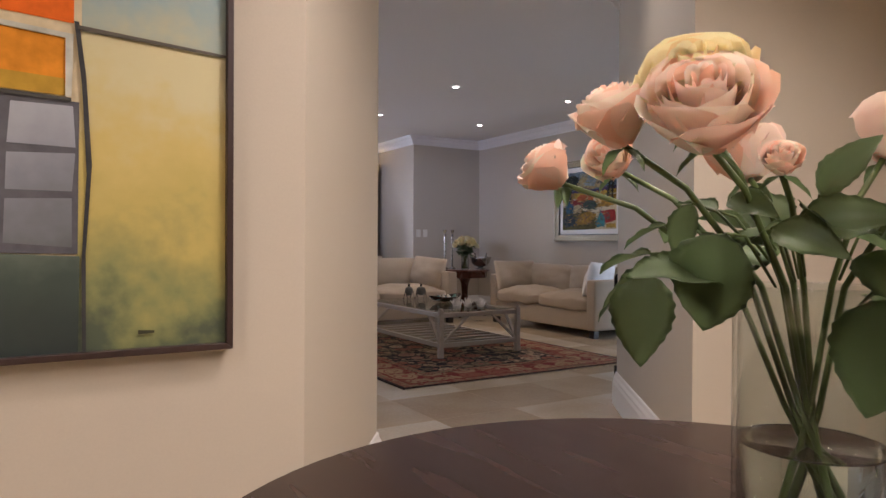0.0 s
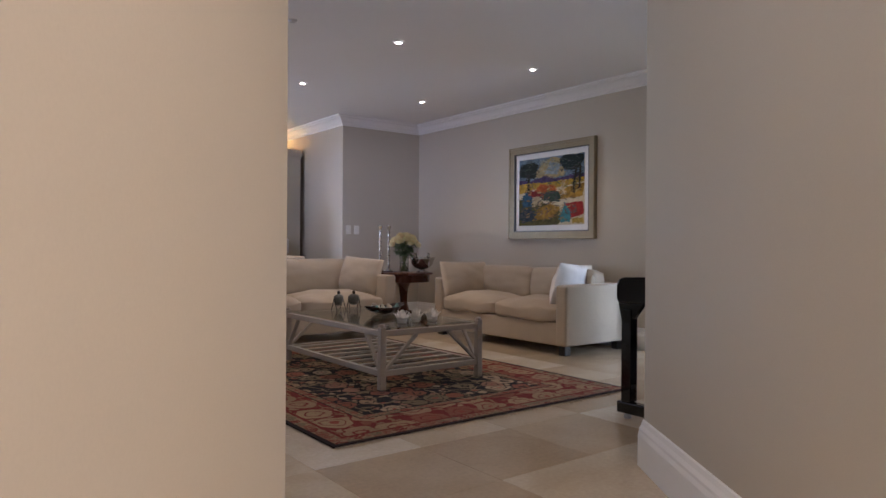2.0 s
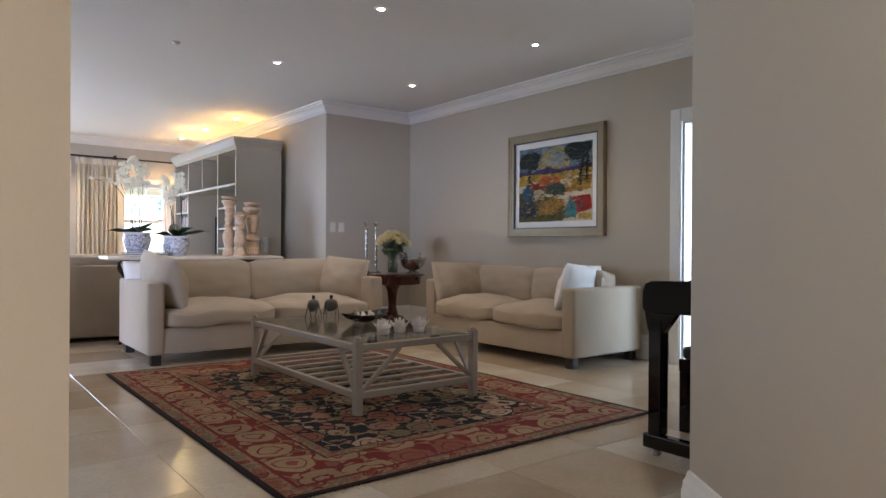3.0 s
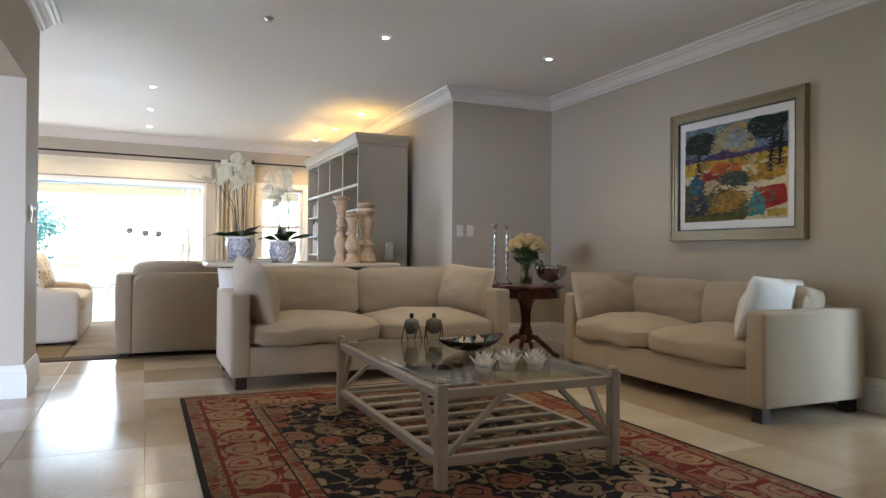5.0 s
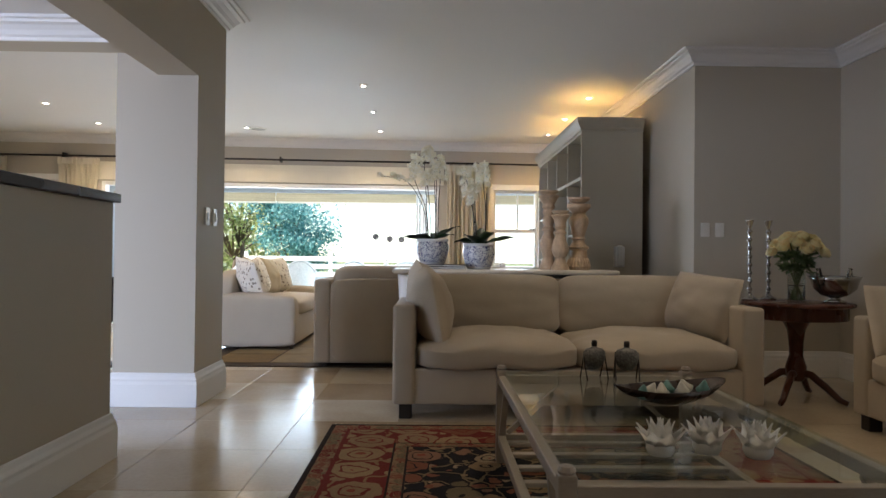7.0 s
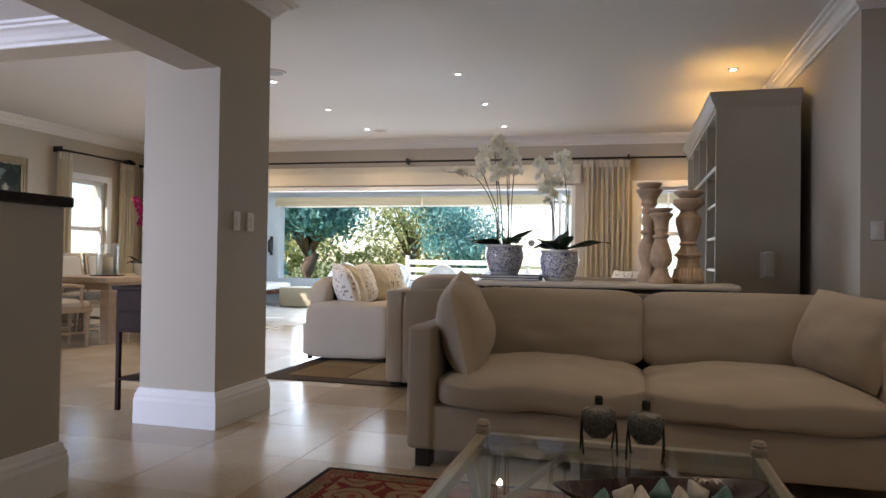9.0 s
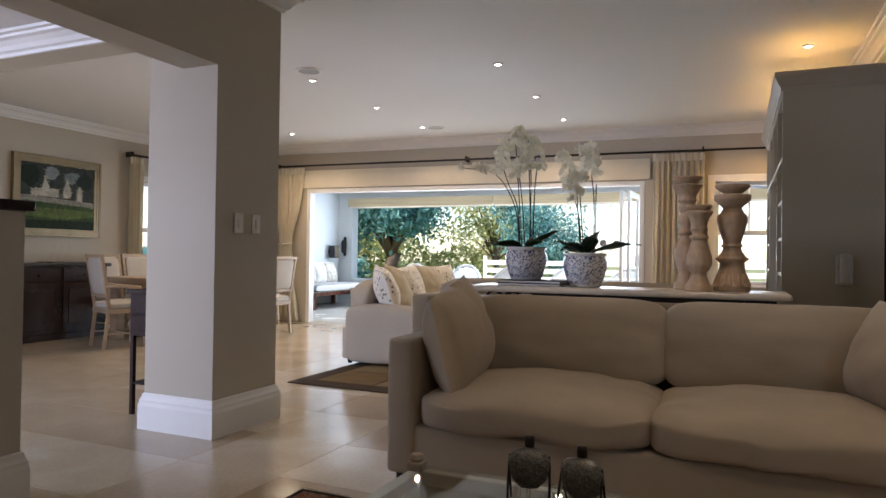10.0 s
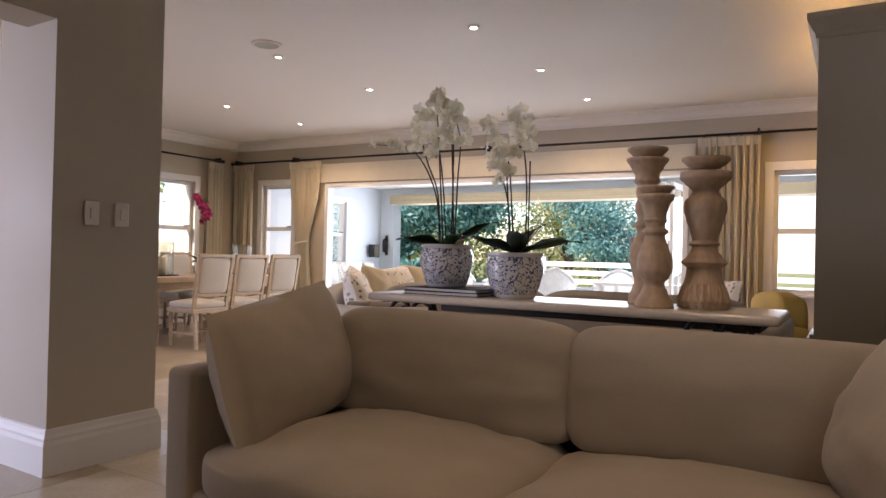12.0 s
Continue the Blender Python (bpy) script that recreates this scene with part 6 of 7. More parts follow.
estate = [
    ((0.05, 0.06, 0.045), [(0, 0.42), (1, 0.42), (1, 1), (0, 1)]),
    ((0.28, 0.30, 0.30), blob(0.40, 0.86, 0.10, 0.10, seed=5)),
    ((0.22, 0.25, 0.25), blob(0.68, 0.82, 0.12, 0.10, seed=6)),
    ((0.02, 0.03, 0.02), blob(0.12, 0.80, 0.14, 0.20, seed=7)),
    ((0.02, 0.03, 0.02), blob(0.86, 0.78, 0.12, 0.16, seed=8)),
    ((0.60, 0.55, 0.44), [(0.14, 0.50), (0.50, 0.50), (0.50, 0.62), (0.38, 0.62), (0.32, 0.80), (0.27, 0.62), (0.14, 0.60)]),
    ((0.60, 0.55, 0.44), [(0.56, 0.50), (0.66, 0.50), (0.66, 0.64), (0.61, 0.78), (0.57, 0.64)]),
    ((0.60, 0.55, 0.44), [(0.76, 0.46), (0.82, 0.46), (0.82, 0.64), (0.79, 0.68), (0.76, 0.64)]),
    ((0.36, 0.34, 0.28), [(0, 0.42), (1, 0.36), (1, 0.44), (0, 0.50)]),
    ((0.06, 0.10, 0.03), [(0, 0), (1, 0), (1, 0.36), (0, 0.42)]),
    ((0.14, 0.19, 0.05), [(0, 0.20), (0.6, 0.16), (1, 0.22), (1, 0.30), (0, 0.32)]),
    ((0.02, 0.035, 0.015), [(0, 0), (1, 0), (1, 0.14), (0, 0.12)]),
]
picture("estate_painting", pose(-2.1, 12.03, 1.76, 0, 0, 90), 1.22, 1.02, 0.10, 0.05, mat("old_gold_frame", (0.22, 0.16, 0.08), 0.4, 0.4, var=0.3), "dark landscape painting of white gabled house, gold frame", [((c[0] * 0.75, c[1] * 0.75, c[2] * 0.75), p) for c, p in estate], daub=0.03, grain=12)

# ---- hall table with roses ----
ht = thing("hall_table", pose(2.40, 1.50, 0), "round dark-stained wooden pedestal table", "table")
part("tabletop", lathe([(0, 0.715), (0.53, 0.715), (0.555, 0.725), (0.572, 0.738), (0.572, 0.75), (0.56, 0.76), (0, 0.76)], 72), DARKW, ht)
part("pedestal", lathe([(0, 0.05), (0.12, 0.05), (0.13, 0.1), (0.08, 0.16), (0.065, 0.3), (0.09, 0.45), (0.06, 0.6), (0.12, 0.69), (0.2, 0.715), (0, 0.715)], 32), DARKW, ht, smooth=True)
for k in range(3):
    part("foot", tube([(0.05, 0, 0.13), (0.16, 0, 0.12), (0.28, 0, 0.06), (0.36, 0, 0.028)], 0.036, 10, taper=0.024), DARKW, ht, smooth=True, local=pose(0, 0, 0, 0, 0, 120 * k + 20))
big = [(-0.150, 0.010, 0.405, 50, 212, 1.02), (-0.128, 0.032, 0.432, 50, 208, 1.0), (-0.185, 0.078, 0.410, 24, 180, 0.74), (-0.06, 0.205, 0.405, 62, 195, 0.6), (-0.140, 0.215, 0.385, 48, 150, 0.66), (-0.055, 0.0, 0.385, 45, 215, 0.38), (-0.02, -0.12, 0.37, 62, 240, 0.85), (0.03, 0.09, 0.39, 25, 60, 0.8), (0.05, -0.04, 0.40, 30, -30, 0.8)]
sprays = [((-0.105, 0.115, 0.305), (-0.111, 0.192, 0.292), 0.8, 60), ((-0.115, 0.11, 0.285), (-0.132, 0.182, 0.236), 0.9, 40), ((-0.125, 0.10, 0.285), (-0.148, 0.094, 0.188), 1.0, 0), ((-0.13, 0.005, 0.325), (-0.136, 0.036, 0.228), 1.25, 0), ((-0.05, -0.10, 0.27), (-0.075, -0.085, 0.165), 1.1, 0),
          ((-0.06, -0.04, 0.36), (-0.05, -0.085, 0.415), 0.75, 30), ((-0.065, -0.02, 0.335), (-0.05, -0.11, 0.345), 0.7, 50), ((-0.11, 0.09, 0.335), (-0.118, 0.148, 0.318), 0.7, 50), ((-0.12, 0.05, 0.355), (-0.13, 0.065, 0.295), 0.8, 10), ((-0.09, 0.03, 0.36), (-0.11, -0.03, 0.345), 0.7, 40), ((-0.07, 0.06, 0.35), (-0.06, 0.12, 0.37), 0.7, 40),
          ((-0.10, -0.02, 0.33), (-0.10, -0.09, 0.31), 0.8, 30), ((0.03, 0.05, 0.33), (0.09, 0.10, 0.31), 0.8, 30), ((0.05, -0.03, 0.33), (0.12, -0.06, 0.30), 0.8, 30), ((-0.06, 0.10, 0.33), (-0.02, 0.17, 0.33), 0.8, 40)]
bouquet("rose_bouquet", pose(2.48, 1.47, 0.76), 0.074, 0.275, 0.118, big, [], ROSE, "peach garden roses in a tall clear glass vase", 0.088, 40, foliage=16, size=0.056, lush=0.07, sprays=sprays)

# ---- curtains and rods ----


def curtain(m, w, h, folds, seed, tie=None, label="cream linen curtain hanging in deep pleats"):
    """A pleated curtain along local x from 0 to w, hung from local z = 0 down to -h."""
    r = random.Random(seed)
    c = thing("curtain", m, label, "curtain", "cream curtains")
    t = bmesh.new()
    n, rows_ = folds * 10, 26
    grid = []
    phase = [r.uniform(-0.4, 0.4) for _ in range(folds + 1)]
    for i in range(rows_ + 1):
        v = i / rows_
        z = -h * v
        row = []
        pull, shift = 1.0, 0.0
        if tie:
            at, width, side = tie
            k = math.exp(-((v - at) / 0.22) ** 2) if v < at else math.exp(-((v - at) / 0.5) ** 2)
            pull, shift = 1 - (1 - width) * k, (1 - (1 - (1 - width) * k)) * side
        for j in range(n + 1):
            u = j / n
            amp = (0.040 + 0.020 * v) * (0.72 + 0.28 * math.sin(11 * u + seed * 1.7))
            a = 2 * math.pi * folds * u + phase[min(folds, int(u * folds))] * v
            row.append(t.verts.new((w * (u * pull + shift) + 0.006 * math.sin(5 * v + 9 * u), amp * math.sin(a) + 0.012 * math.sin(2.3 * a + 3 * v + seed), z)))
        grid.append(row)
    for a, b in zip(grid, grid[1:]):
        for j in range(n):
            t.faces.new((a[j], b[j], b[j + 1], a[j + 1]))
    bmesh.ops.solidify(t, geom=t.faces[:], thickness=0.004)
    part("drape", t, CURTAIN, c, smooth=True)
    part("heading", box((-0.004, -0.012, -0.10), (w + 0.004, 0.012, 0.0), 0.006), CURTAIN, c, "gathered pleat heading")
    for k in range(max(3, folds // 2 + 1)):
        x = w * (k + 0.5) / max(3, folds // 2 + 1)
        part("ring", tube([(x, 0.022 * math.cos(a), 0.018 + 0.022 * math.sin(a)) for a in (2 * math.pi * q / 14 for q in range(15))], 0.004, 6), IRON, c, smooth=True)
    if tie:
        at, width, side = tie
        x0 = w * (1 - width) * side
        part("tieback", tube([(x0 + w * width * 0.5 * (1 + math.cos(a)) - 0.0, 0.05 * math.sin(a), -h * at + 0.02 * math.cos(a)) for a in (2 * math.pi * q / 20 for q in range(21))], 0.014, 8), CURTAIN, c, smooth=True)
    return c


def rod(m, length, brackets):
    r = thing("curtain_rod", m, "dark iron curtain rod on wall brackets", "curtain rod")
    part("pole", tube([(0, 0, 0), (length, 0, 0)], 0.014, 12), IRON, r, smooth=True)
    for x in (0, length):
        part("finial", lathe([(0, -0.03), (0.024, -0.02), (0.028, 0.0), (0.024, 0.02), (0, 0.03)], 14), IRON, r, smooth=True, local=pose(x, 0, 0, 0, 90, 0))
    for x in brackets:
        part("bracket", box((x - 0.012, -0.02, -0.03), (x + 0.012, 0.12, 0.045), 0.003), IRON, r)


ROD_Z = 2.455
rod(FAR @ pose(0.02, -0.12, ROD_Z), 8.9, (0.08, 1.26, 4.45, 7.60))
curtain(FAR @ pose(0.05, -0.12, ROD_Z - 0.03), 0.42, 2.40, 6, 1)
curtain(FAR @ pose(1.20, -0.12, ROD_Z - 0.03), 0.60, 2.40, 8, 2, (0.50, 0.42, 0.42), "cream linen curtain drawn aside with a tieback")
curtain(FAR @ pose(7.02, -0.12, ROD_Z - 0.03), 0.62, 2.40, 9, 3)
rod(WEST @ pose(9.82, -0.12, ROD_Z), 1.46, (0.06, 1.40))
curtain(WEST @ pose(9.85, -0.12, ROD_Z - 0.03), 0.22, 2.40, 4, 4)
curtain(WEST @ pose(11.02, -0.12, ROD_Z - 0.03), 0.25, 2.40, 4, 5)

rb = thing("roman_blind", FAR @ pose(0, 0, 0), "cream roman blind drawn up over the opening", "blind")
for k in range(3):
    part("fold", box((1.70, -0.045 + 0.008 * k, 2.115 + 0.025 * k), (6.98, -0.030 + 0.008 * k, 2.30 + 0.045 * k), 0.004), CURTAIN, rb)

# folded glazed door leaves at the right of the opening
for k in range(2):
    lf = thing("folding_door_leaf", FAR @ pose(6.60 + 0.10 * k, 0.30, 0.01, 0, 0, 84), "white glazed folding door leaf, folded open", "door", "folding door leaves")
    bm = box((0, 0, 0), (0.07, 0.04, 2.0), 0.004)
    box((0.63, 0, 0), (0.70, 0.04, 2.0), 0.004, bm=bm)
    box((0.07, 0, 1.93), (0.63, 0.04, 2.0), 0.004, bm=bm)
    box((0.07, 0, 0), (0.63, 0.04, 0.12), 0.004, bm=bm)
    part("leaf_frame", bm, WHITE, lf)
    pn = part("pane", box((0.07, 0.018, 0.12), (0.63, 0.022, 1.93)), PANE, lf)
    pn.visible_shadow = False
    part("handle", box((0.66, -0.03, 0.95), (0.68, -0.001, 1.12), 0.004), CHROME, lf)

# ---- dining room ----


def dining_chair(m):
    """A square-backed upholstered chair, facing +y, centred on its seat."""
    c = thing("dining_chair", m, "limed oak dining chair with pale upholstered seat and back", "dining chair", "chairs round the dining table")
    part("seat", soft_box(0.46, 0.45, 0.07, 0.03, 7, 10, 2, 0.003), CHAIRFAB, c, "pale padded seat", smooth=True, local=pose(0, 0.0, 0.435))
    part("seat_frame", box((-0.24, -0.23, 0.385), (0.24, 0.23, 0.44), 0.008), PALEW, c)
    for sx in (-1, 1):
        part("leg", lathe([(0.012, 0), (0.016, 0.02), (0.024, 0.33), (0.03, 0.35), (0.022, 0.365), (0.026, 0.385)], 12), PALEW, c, smooth=True, local=pose(sx * 0.20, 0.19, 0))
        part("leg", bar((sx * 0.20, -0.25, 0.0), (sx * 0.20, -0.205, 0.44), 0.032, 0.032), PALEW, c)
        part("back_post", bar((sx * 0.215, -0.205, 0.42), (sx * 0.225, -0.30, 1.03), 0.036, 0.03), PALEW, c)
    part("top_rail", bar((-0.24, -0.30, 1.02), (0.24, -0.30, 1.02), 0.036, 0.036), PALEW, c)
    part("lower_rail", bar((-0.21, -0.228, 0.58), (0.21, -0.228, 0.58), 0.03, 0.03), PALEW, c)
    part("back_pad", soft_box(0.39, 0.40, 0.05, 0.02, 9, 8, 4, 0.002), CHAIRFAB, c, "pale padded back", smooth=True, local=pose(0, -0.255, 0.80, 99, 0, 0) @ pose(0, 0, -0.025))
    for sx in (-1, 1):
        part("stretcher", bar((sx * 0.20, -0.24, 0.16), (sx * 0.20, 0.19, 0.16), 0.018, 0.018), PALEW, c)
    part("stretcher", bar((-0.20, -0.03, 0.16), (0.20, -0.03, 0.16), 0.018, 0.018), PALEW, c)
    return c


first = dining_chair(pose(0.10, 12.42, 0, 0, 0, 90))
for m in (pose(0.10, 12.94, 0, 0, 0, 90), pose(0.10, 13.48, 0, 0, 0, 90), pose(-1.42, 12.42, 0, 0, 0, -90), pose(-1.42, 12.94, 0, 0, 0, -90), pose(-1.42, 13.48, 0, 0, 0, -90), pose(-0.66, 14.22, 0, 0, 0, 180)):
    copy_thing(first, m)
arm = dining_chair(pose(-0.52, 11.68, 0, 0, 0, -20))
arm["label"] = "limed oak carver chair with open arms and pale upholstery"
for sx in (-1, 1):
    part("armrest", tube([(sx * 0.225, -0.25, 0.68), (sx * 0.25, -0.05, 0.69), (sx * 0.25, 0.12, 0.67)], 0.02, 8), PALEW, arm, smooth=True)
    part("arm_support", tube([(sx * 0.25, 0.10, 0.67), (sx * 0.235, 0.10, 0.55), (sx * 0.22, 0.14, 0.42)], 0.017, 8), PALEW, arm, smooth=True)

dt = thing("dining_table", pose(-0.66, 12.95, 0), "limed oak dining table with thick top", "dining table")
part("tabletop", box((-0.52, -1.0, 0.70), (0.52, 1.0, 0.765), 0.008), PALEW, dt)
part("apron", box((-0.44, -0.9, 0.62), (0.44, 0.9, 0.699), 0.004), PALEW, dt)
for sx in (-1, 1):
    for sy in (-1, 1):
        part("leg", box((sx * 0.40 - 0.06, sy * 0.86 - 0.06, 0), (sx * 0.40 + 0.06, sy * 0.86 + 0.06, 0.62), 0.006), PALEW, dt)


def hurricane(x, y, label="clear glass hurricane with cream candle"):
    h = thing("hurricane_lamp", pose(x, y, 0.765), label, "candle holder", "table hurricanes")
    part("tray", lathe([(0, 0), (0.19, 0), (0.196, 0.008), (0.19, 0.012), (0, 0.012)], 28), DARKW, h)
    part("glass", lathe([(0.125, 0.013), (0.13, 0.016), (0.13, 0.36), (0.133, 0.40), (0.128, 0.40), (0.125, 0.36), (0.125, 0.018)], 32), VASEGLASS, h, smooth=True)
    part("candle", lathe([(0, 0.013), (0.06, 0.013), (0.06, 0.22), (0.055, 0.228), (0, 0.222)], 24), WAX, h, smooth=True)
    part("wick", tube([(0, 0, 0.22), (0.002, 0, 0.235)], 0.0015, 5), IRON, h)


WAX = mat("candle_wax", (0.78, 0.69, 0.50), 0.5, var=0.05)
hurricane(-0.62, 12.47)
hurricane(-0.62, 13.70)
orchid(pose(-0.62, 13.06, 0.765), [
    ([(0, 0, 0.14), (0.0, 0.01, 0.42), (0.0, 0.03, 0.62), (0.0, 0.02, 0.78), (0.0, -0.05, 0.92), (0.0, -0.12, 0.97)], 0.52, 12, 0.0),
    ([(0, 0.01, 0.14), (0.0, 0.03, 0.40), (0.0, 0.0, 0.60), (0.0, 0.05, 0.74), (0.0, 0.09, 0.72)], 0.62, 7, 0.0)], 15, "magenta moth orchid in a small pale pot", PINK_BLOOM, 0.085, 0.15, CERAMIC, 0.26, 6)

side = thing("sideboard", pose(-2.08, 11.42, 0), "dark carved wooden sideboard against the wall", "sideboard")
part("top", box((0, -0.98, 0.88), (0.54, 0.98, 0.925), 0.008), DARKW, side)
part("body", box((0.0, -0.94, 0.08), (0.50, 0.94, 0.879), 0.004), DARKW, side)
part("plinth", box((0.0, -0.96, 0), (0.52, 0.96, 0.08), 0.006), DARKW, side)
for k in range(3):
    y0, y1 = -0.90 + 0.61 * k, -0.90 + 0.61 * k + 0.57
    d = part("drawer", box((0.50, y0, 0.70), (0.515, y1, 0.86), 0.005), DARKW, side)
    part("knob", lathe([(0.006, 0), (0.008, 0.012), (0.015, 0.018), (0.012, 0.026), (0, 0.028)], 12), IRON, d, smooth=True, local=pose(0.515, (y0 + y1) / 2, 0.78, 0, 90, 0))
    d = part("door", box((0.50, y0, 0.12), (0.515, y1, 0.68), 0.005), DARKW, side)
    part("panel", box((0.513, y0 + 0.07, 0.19), (0.522, y1 - 0.07, 0.61), 0.006), DARKW, d)
    part("knob", lathe([(0.006, 0), (0.008, 0.012), (0.015, 0.018), (0.012, 0.026), (0, 0.028)], 12), IRON, d, smooth=True, local=pose(0.515, y1 - 0.04, 0.42, 0, 90, 0))
gob = thing("goblet", pose(-1.85, 11.22, 0.925), "amber glass goblet on the sideboard", "goblet")
part("body", lathe([(0, 0), (0.05, 0), (0.05, 0.008), (0.01, 0.02), (0.01, 0.06), (0.05, 0.09), (0.065, 0.13), (0.06, 0.18), (0.055, 0.18), (0.058, 0.13), (0.04, 0.095), (0, 0.08)], 22), mat("amber_glass", (0.20, 0.10, 0.05), 0.15, var=0.2), gob, smooth=True)
for k in range(3):
    dc = thing("decanter", pose(-1.85, 11.82 + 0.10 * k, 0.937), "cut-glass decanter with stopper", "decanter", "decanters on the tray")
    part("bottle", lathe([(0, 0), (0.042, 0), (0.045, 0.01), (0.045, 0.09), (0.018, 0.125), (0.015, 0.165), (0.02, 0.17), (0, 0.17)], 18), GLASS, dc, smooth=True)
    part("stopper", lathe([(0, 0.17), (0.012, 0.172), (0.022, 0.195), (0.012, 0.215), (0, 0.22)], 12), GLASS, dc, smooth=True)
tr = tagged(part("tray", box((-2.0, 11.70, 0.925), (-1.70, 12.14, 0.936), 0.003), DARKW), "dark wooden tray on the sideboard", "tray")

pt = thing("side_table", pose(2.31, 9.55, 0), "slim dark wooden side table with drawer and shelf", "side table")
part("top", box((-0.09, -0.19, 0.80), (0.19, 0.14, 0.825), 0.004), WALNUT, pt)
bx = part("case", box((-0.07, -0.17, 0.52), (0.17, 0.13, 0.799), 0.003), WALNUT, pt)
part("drawer", box((-0.05, -0.182, 0.54), (0.15, -0.171, 0.65), 0.003), WALNUT, pt)
part("drawer", box((-0.05, -0.182, 0.665), (0.15, -0.171, 0.785), 0.003), WALNUT, pt)
for sx in (-1, 1):
    for y in (-0.155, 0.115):
        part("leg", bar((0.05 + sx * 0.105, y, 0), (0.05 + sx * 0.105, y, 0.519), 0.026, 0.026), WALNUT, pt)
part("shelf", box((-0.065, -0.165, 0.20), (0.165, 0.125, 0.215), 0.003), WALNUT, pt)

# ---- family corner ----


def armchair(m, w, d, fabric, label, skirt=True):
    """A slipcovered easy chair facing -y."""
    a = thing("armchair", m, label, "armchair")
    h = w / 2
    part("base", box((-h + 0.02, 0.03, 0.05), (h - 0.02, d - 0.03, 0.36), 0.02, 3), fabric, a, smooth=True)
    for sx in (-1, 1):
        part("armrest", soft_box(0.2, d - 0.1, 0.53, 0.03, 9, 14, sx + 2, 0.012), fabric, a, smooth=True, local=pose(sx * (h - 0.10), d / 2 - 0.02, 0.03))
    part("backrest", soft_box(w - 0.3, 0.24, 0.74, 0.04, 7, 12, 9, 0.012), fabric, a, smooth=True, local=pose(0, d - 0.14, 0.05))
    part("seat_cushion", soft_box(w - 0.38, d - 0.30, 0.17, 0.04, 7, 14, 6, 0.008), fabric, a, smooth=True, local=pose(0, (d - 0.30) / 2, 0.33))
    for sx in (-1, 1):
        for y in (0.08, d - 0.08):
            part("foot", lathe([(0, 0), (0.022, 0), (0.03, 0.05), (0, 0.05)], 10), FOOT, a, smooth=True, local=pose(sx * (h - 0.1), y, 0))
    return a


armchair(pose(3.31, 12.70, 0.014, 0, 0, 90), 1.95, 0.95, SLIP, "cream slipcovered sofa seen from its end") ["category"] = "sofa"
TANFAB = mat("golden_linen", (0.47, 0.40, 0.28), 0.9, var=0.12, scale=5, fine=300, bump=0.25, spec=0.2)
for k, (x, y, lean, tilt, turn, fab, words) in enumerate(((2.80, 12.04, -20, -8, 128, PRINT, "leaf-print"), (2.72, 12.40, -18, 7, 100, TANFAB, "golden linen"), (2.70, 12.78, -16, -6, 92, PRINT, "leaf-print"), (2.72, 13.10, -15, 5, 84, TANFAB, "golden linen"), (2.76, 13.38, -18, -5, 60, PRINT, "leaf-print"))):
    scatter(pose(x, y, 0.515, lean, tilt, turn), 0.50, 0.47, 0.22, fab, words + " cushion propped on the cream sofa", 11 + k, "printed cushions")
armchair(pose(5.17, 13.38, 0.014, 0, 0, -60), 0.92, 0.92, YELLOW, "mustard yellow armchair beside the window")
scatter(pose(5.44, 13.38, 0.52, -10, 0, -52), 0.44, 0.42, 0.16, PRINT, "black and cream printed cushion on the yellow armchair", 14, "printed cushions")

# ---- patio ----
structure("ceiling_patio", box((-3.6, 15.9, 2.46), (9.6, 19.4, 2.56)), CEIL, "white boarded patio ceiling")
PW = pose(-2.3, 15.3, 0, 0, 0, 90)
structure("wall_patio_west", wall_with_openings(-0.4, 3.9, 0, 0.2, 2.46, [(1.6, 2.55, 0.8, 2.1)]), COOL, "cool grey painted patio wall", PW)
structure("wall_patio_north", wall_with_openings(-3.2, 9.4, 0, 0.25, 2.46, [(-1.95, 8.2, 0.55, 2.30)]), COOL, "cool grey painted patio wall", pose(0, 19.0, 0))
structure("wall_patio_east", box((9.2, 15.5, 0), (9.4, 19.0, 2.46)), COOL, "cool grey painted patio wall")
wp = window("window_5", PW @ pose(1.6, 0, 0), 0.95, 0.8, 2.1, 1.45)
for x0, x1 in ((-1.97, 1.4), (1.42, 4.9), (4.92, 8.2)):
    bl = thing("roller_blind", pose(0, 18.93, 0), "rolled bamboo blind under the patio beam", "blind", "bamboo blinds")
    part("roll", tube([(x0, 0, 2.21), (x1, 0, 2.21)], 0.055, 12), BAMBOO, bl)
    part("valance", box((x0, -0.075, 2.13), (x1, -0.06, 2.31), 0.003), BAMBOO, bl)
    part("bottom_bar", box((x0, 0.02, 2.10), (x1, 0.045, 2.16), 0.004), WHITE, bl)

bench = thing("day_bench", pose(-1.86, 17.80, 0), "dark wooden bench with striped seat pad", "bench")
part("frame", box((-0.40, -0.95, 0.26), (0.40, 0.95, 0.34), 0.006), MAHOG, bench)
for sx in (-1, 1):
    for sy in (-1, 1):
        part("leg", box((sx * 0.35 - 0.04, sy * 0.88 - 0.04, 0), (sx * 0.35 + 0.04, sy * 0.88 + 0.04, 0.26), 0.006), MAHOG, bench)
part("seat_pad", soft_box(0.80, 1.9, 0.14, 0.01, 10, 10, 3, 0.004), STRIPE, bench, smooth=True, local=pose(0, 0, 0.34))
for k in range(4):
    scatter(pose(-2.08, 17.15 + 0.43 * k, 0.475, -14, 0, 84 + 5 * k), 0.48, 0.46, 0.20, PRINT if k % 2 else WHITEFAB, "blue and white cushion on the bench" if k % 2 else "white cushion on the bench", 30 + k, "bench cushions")
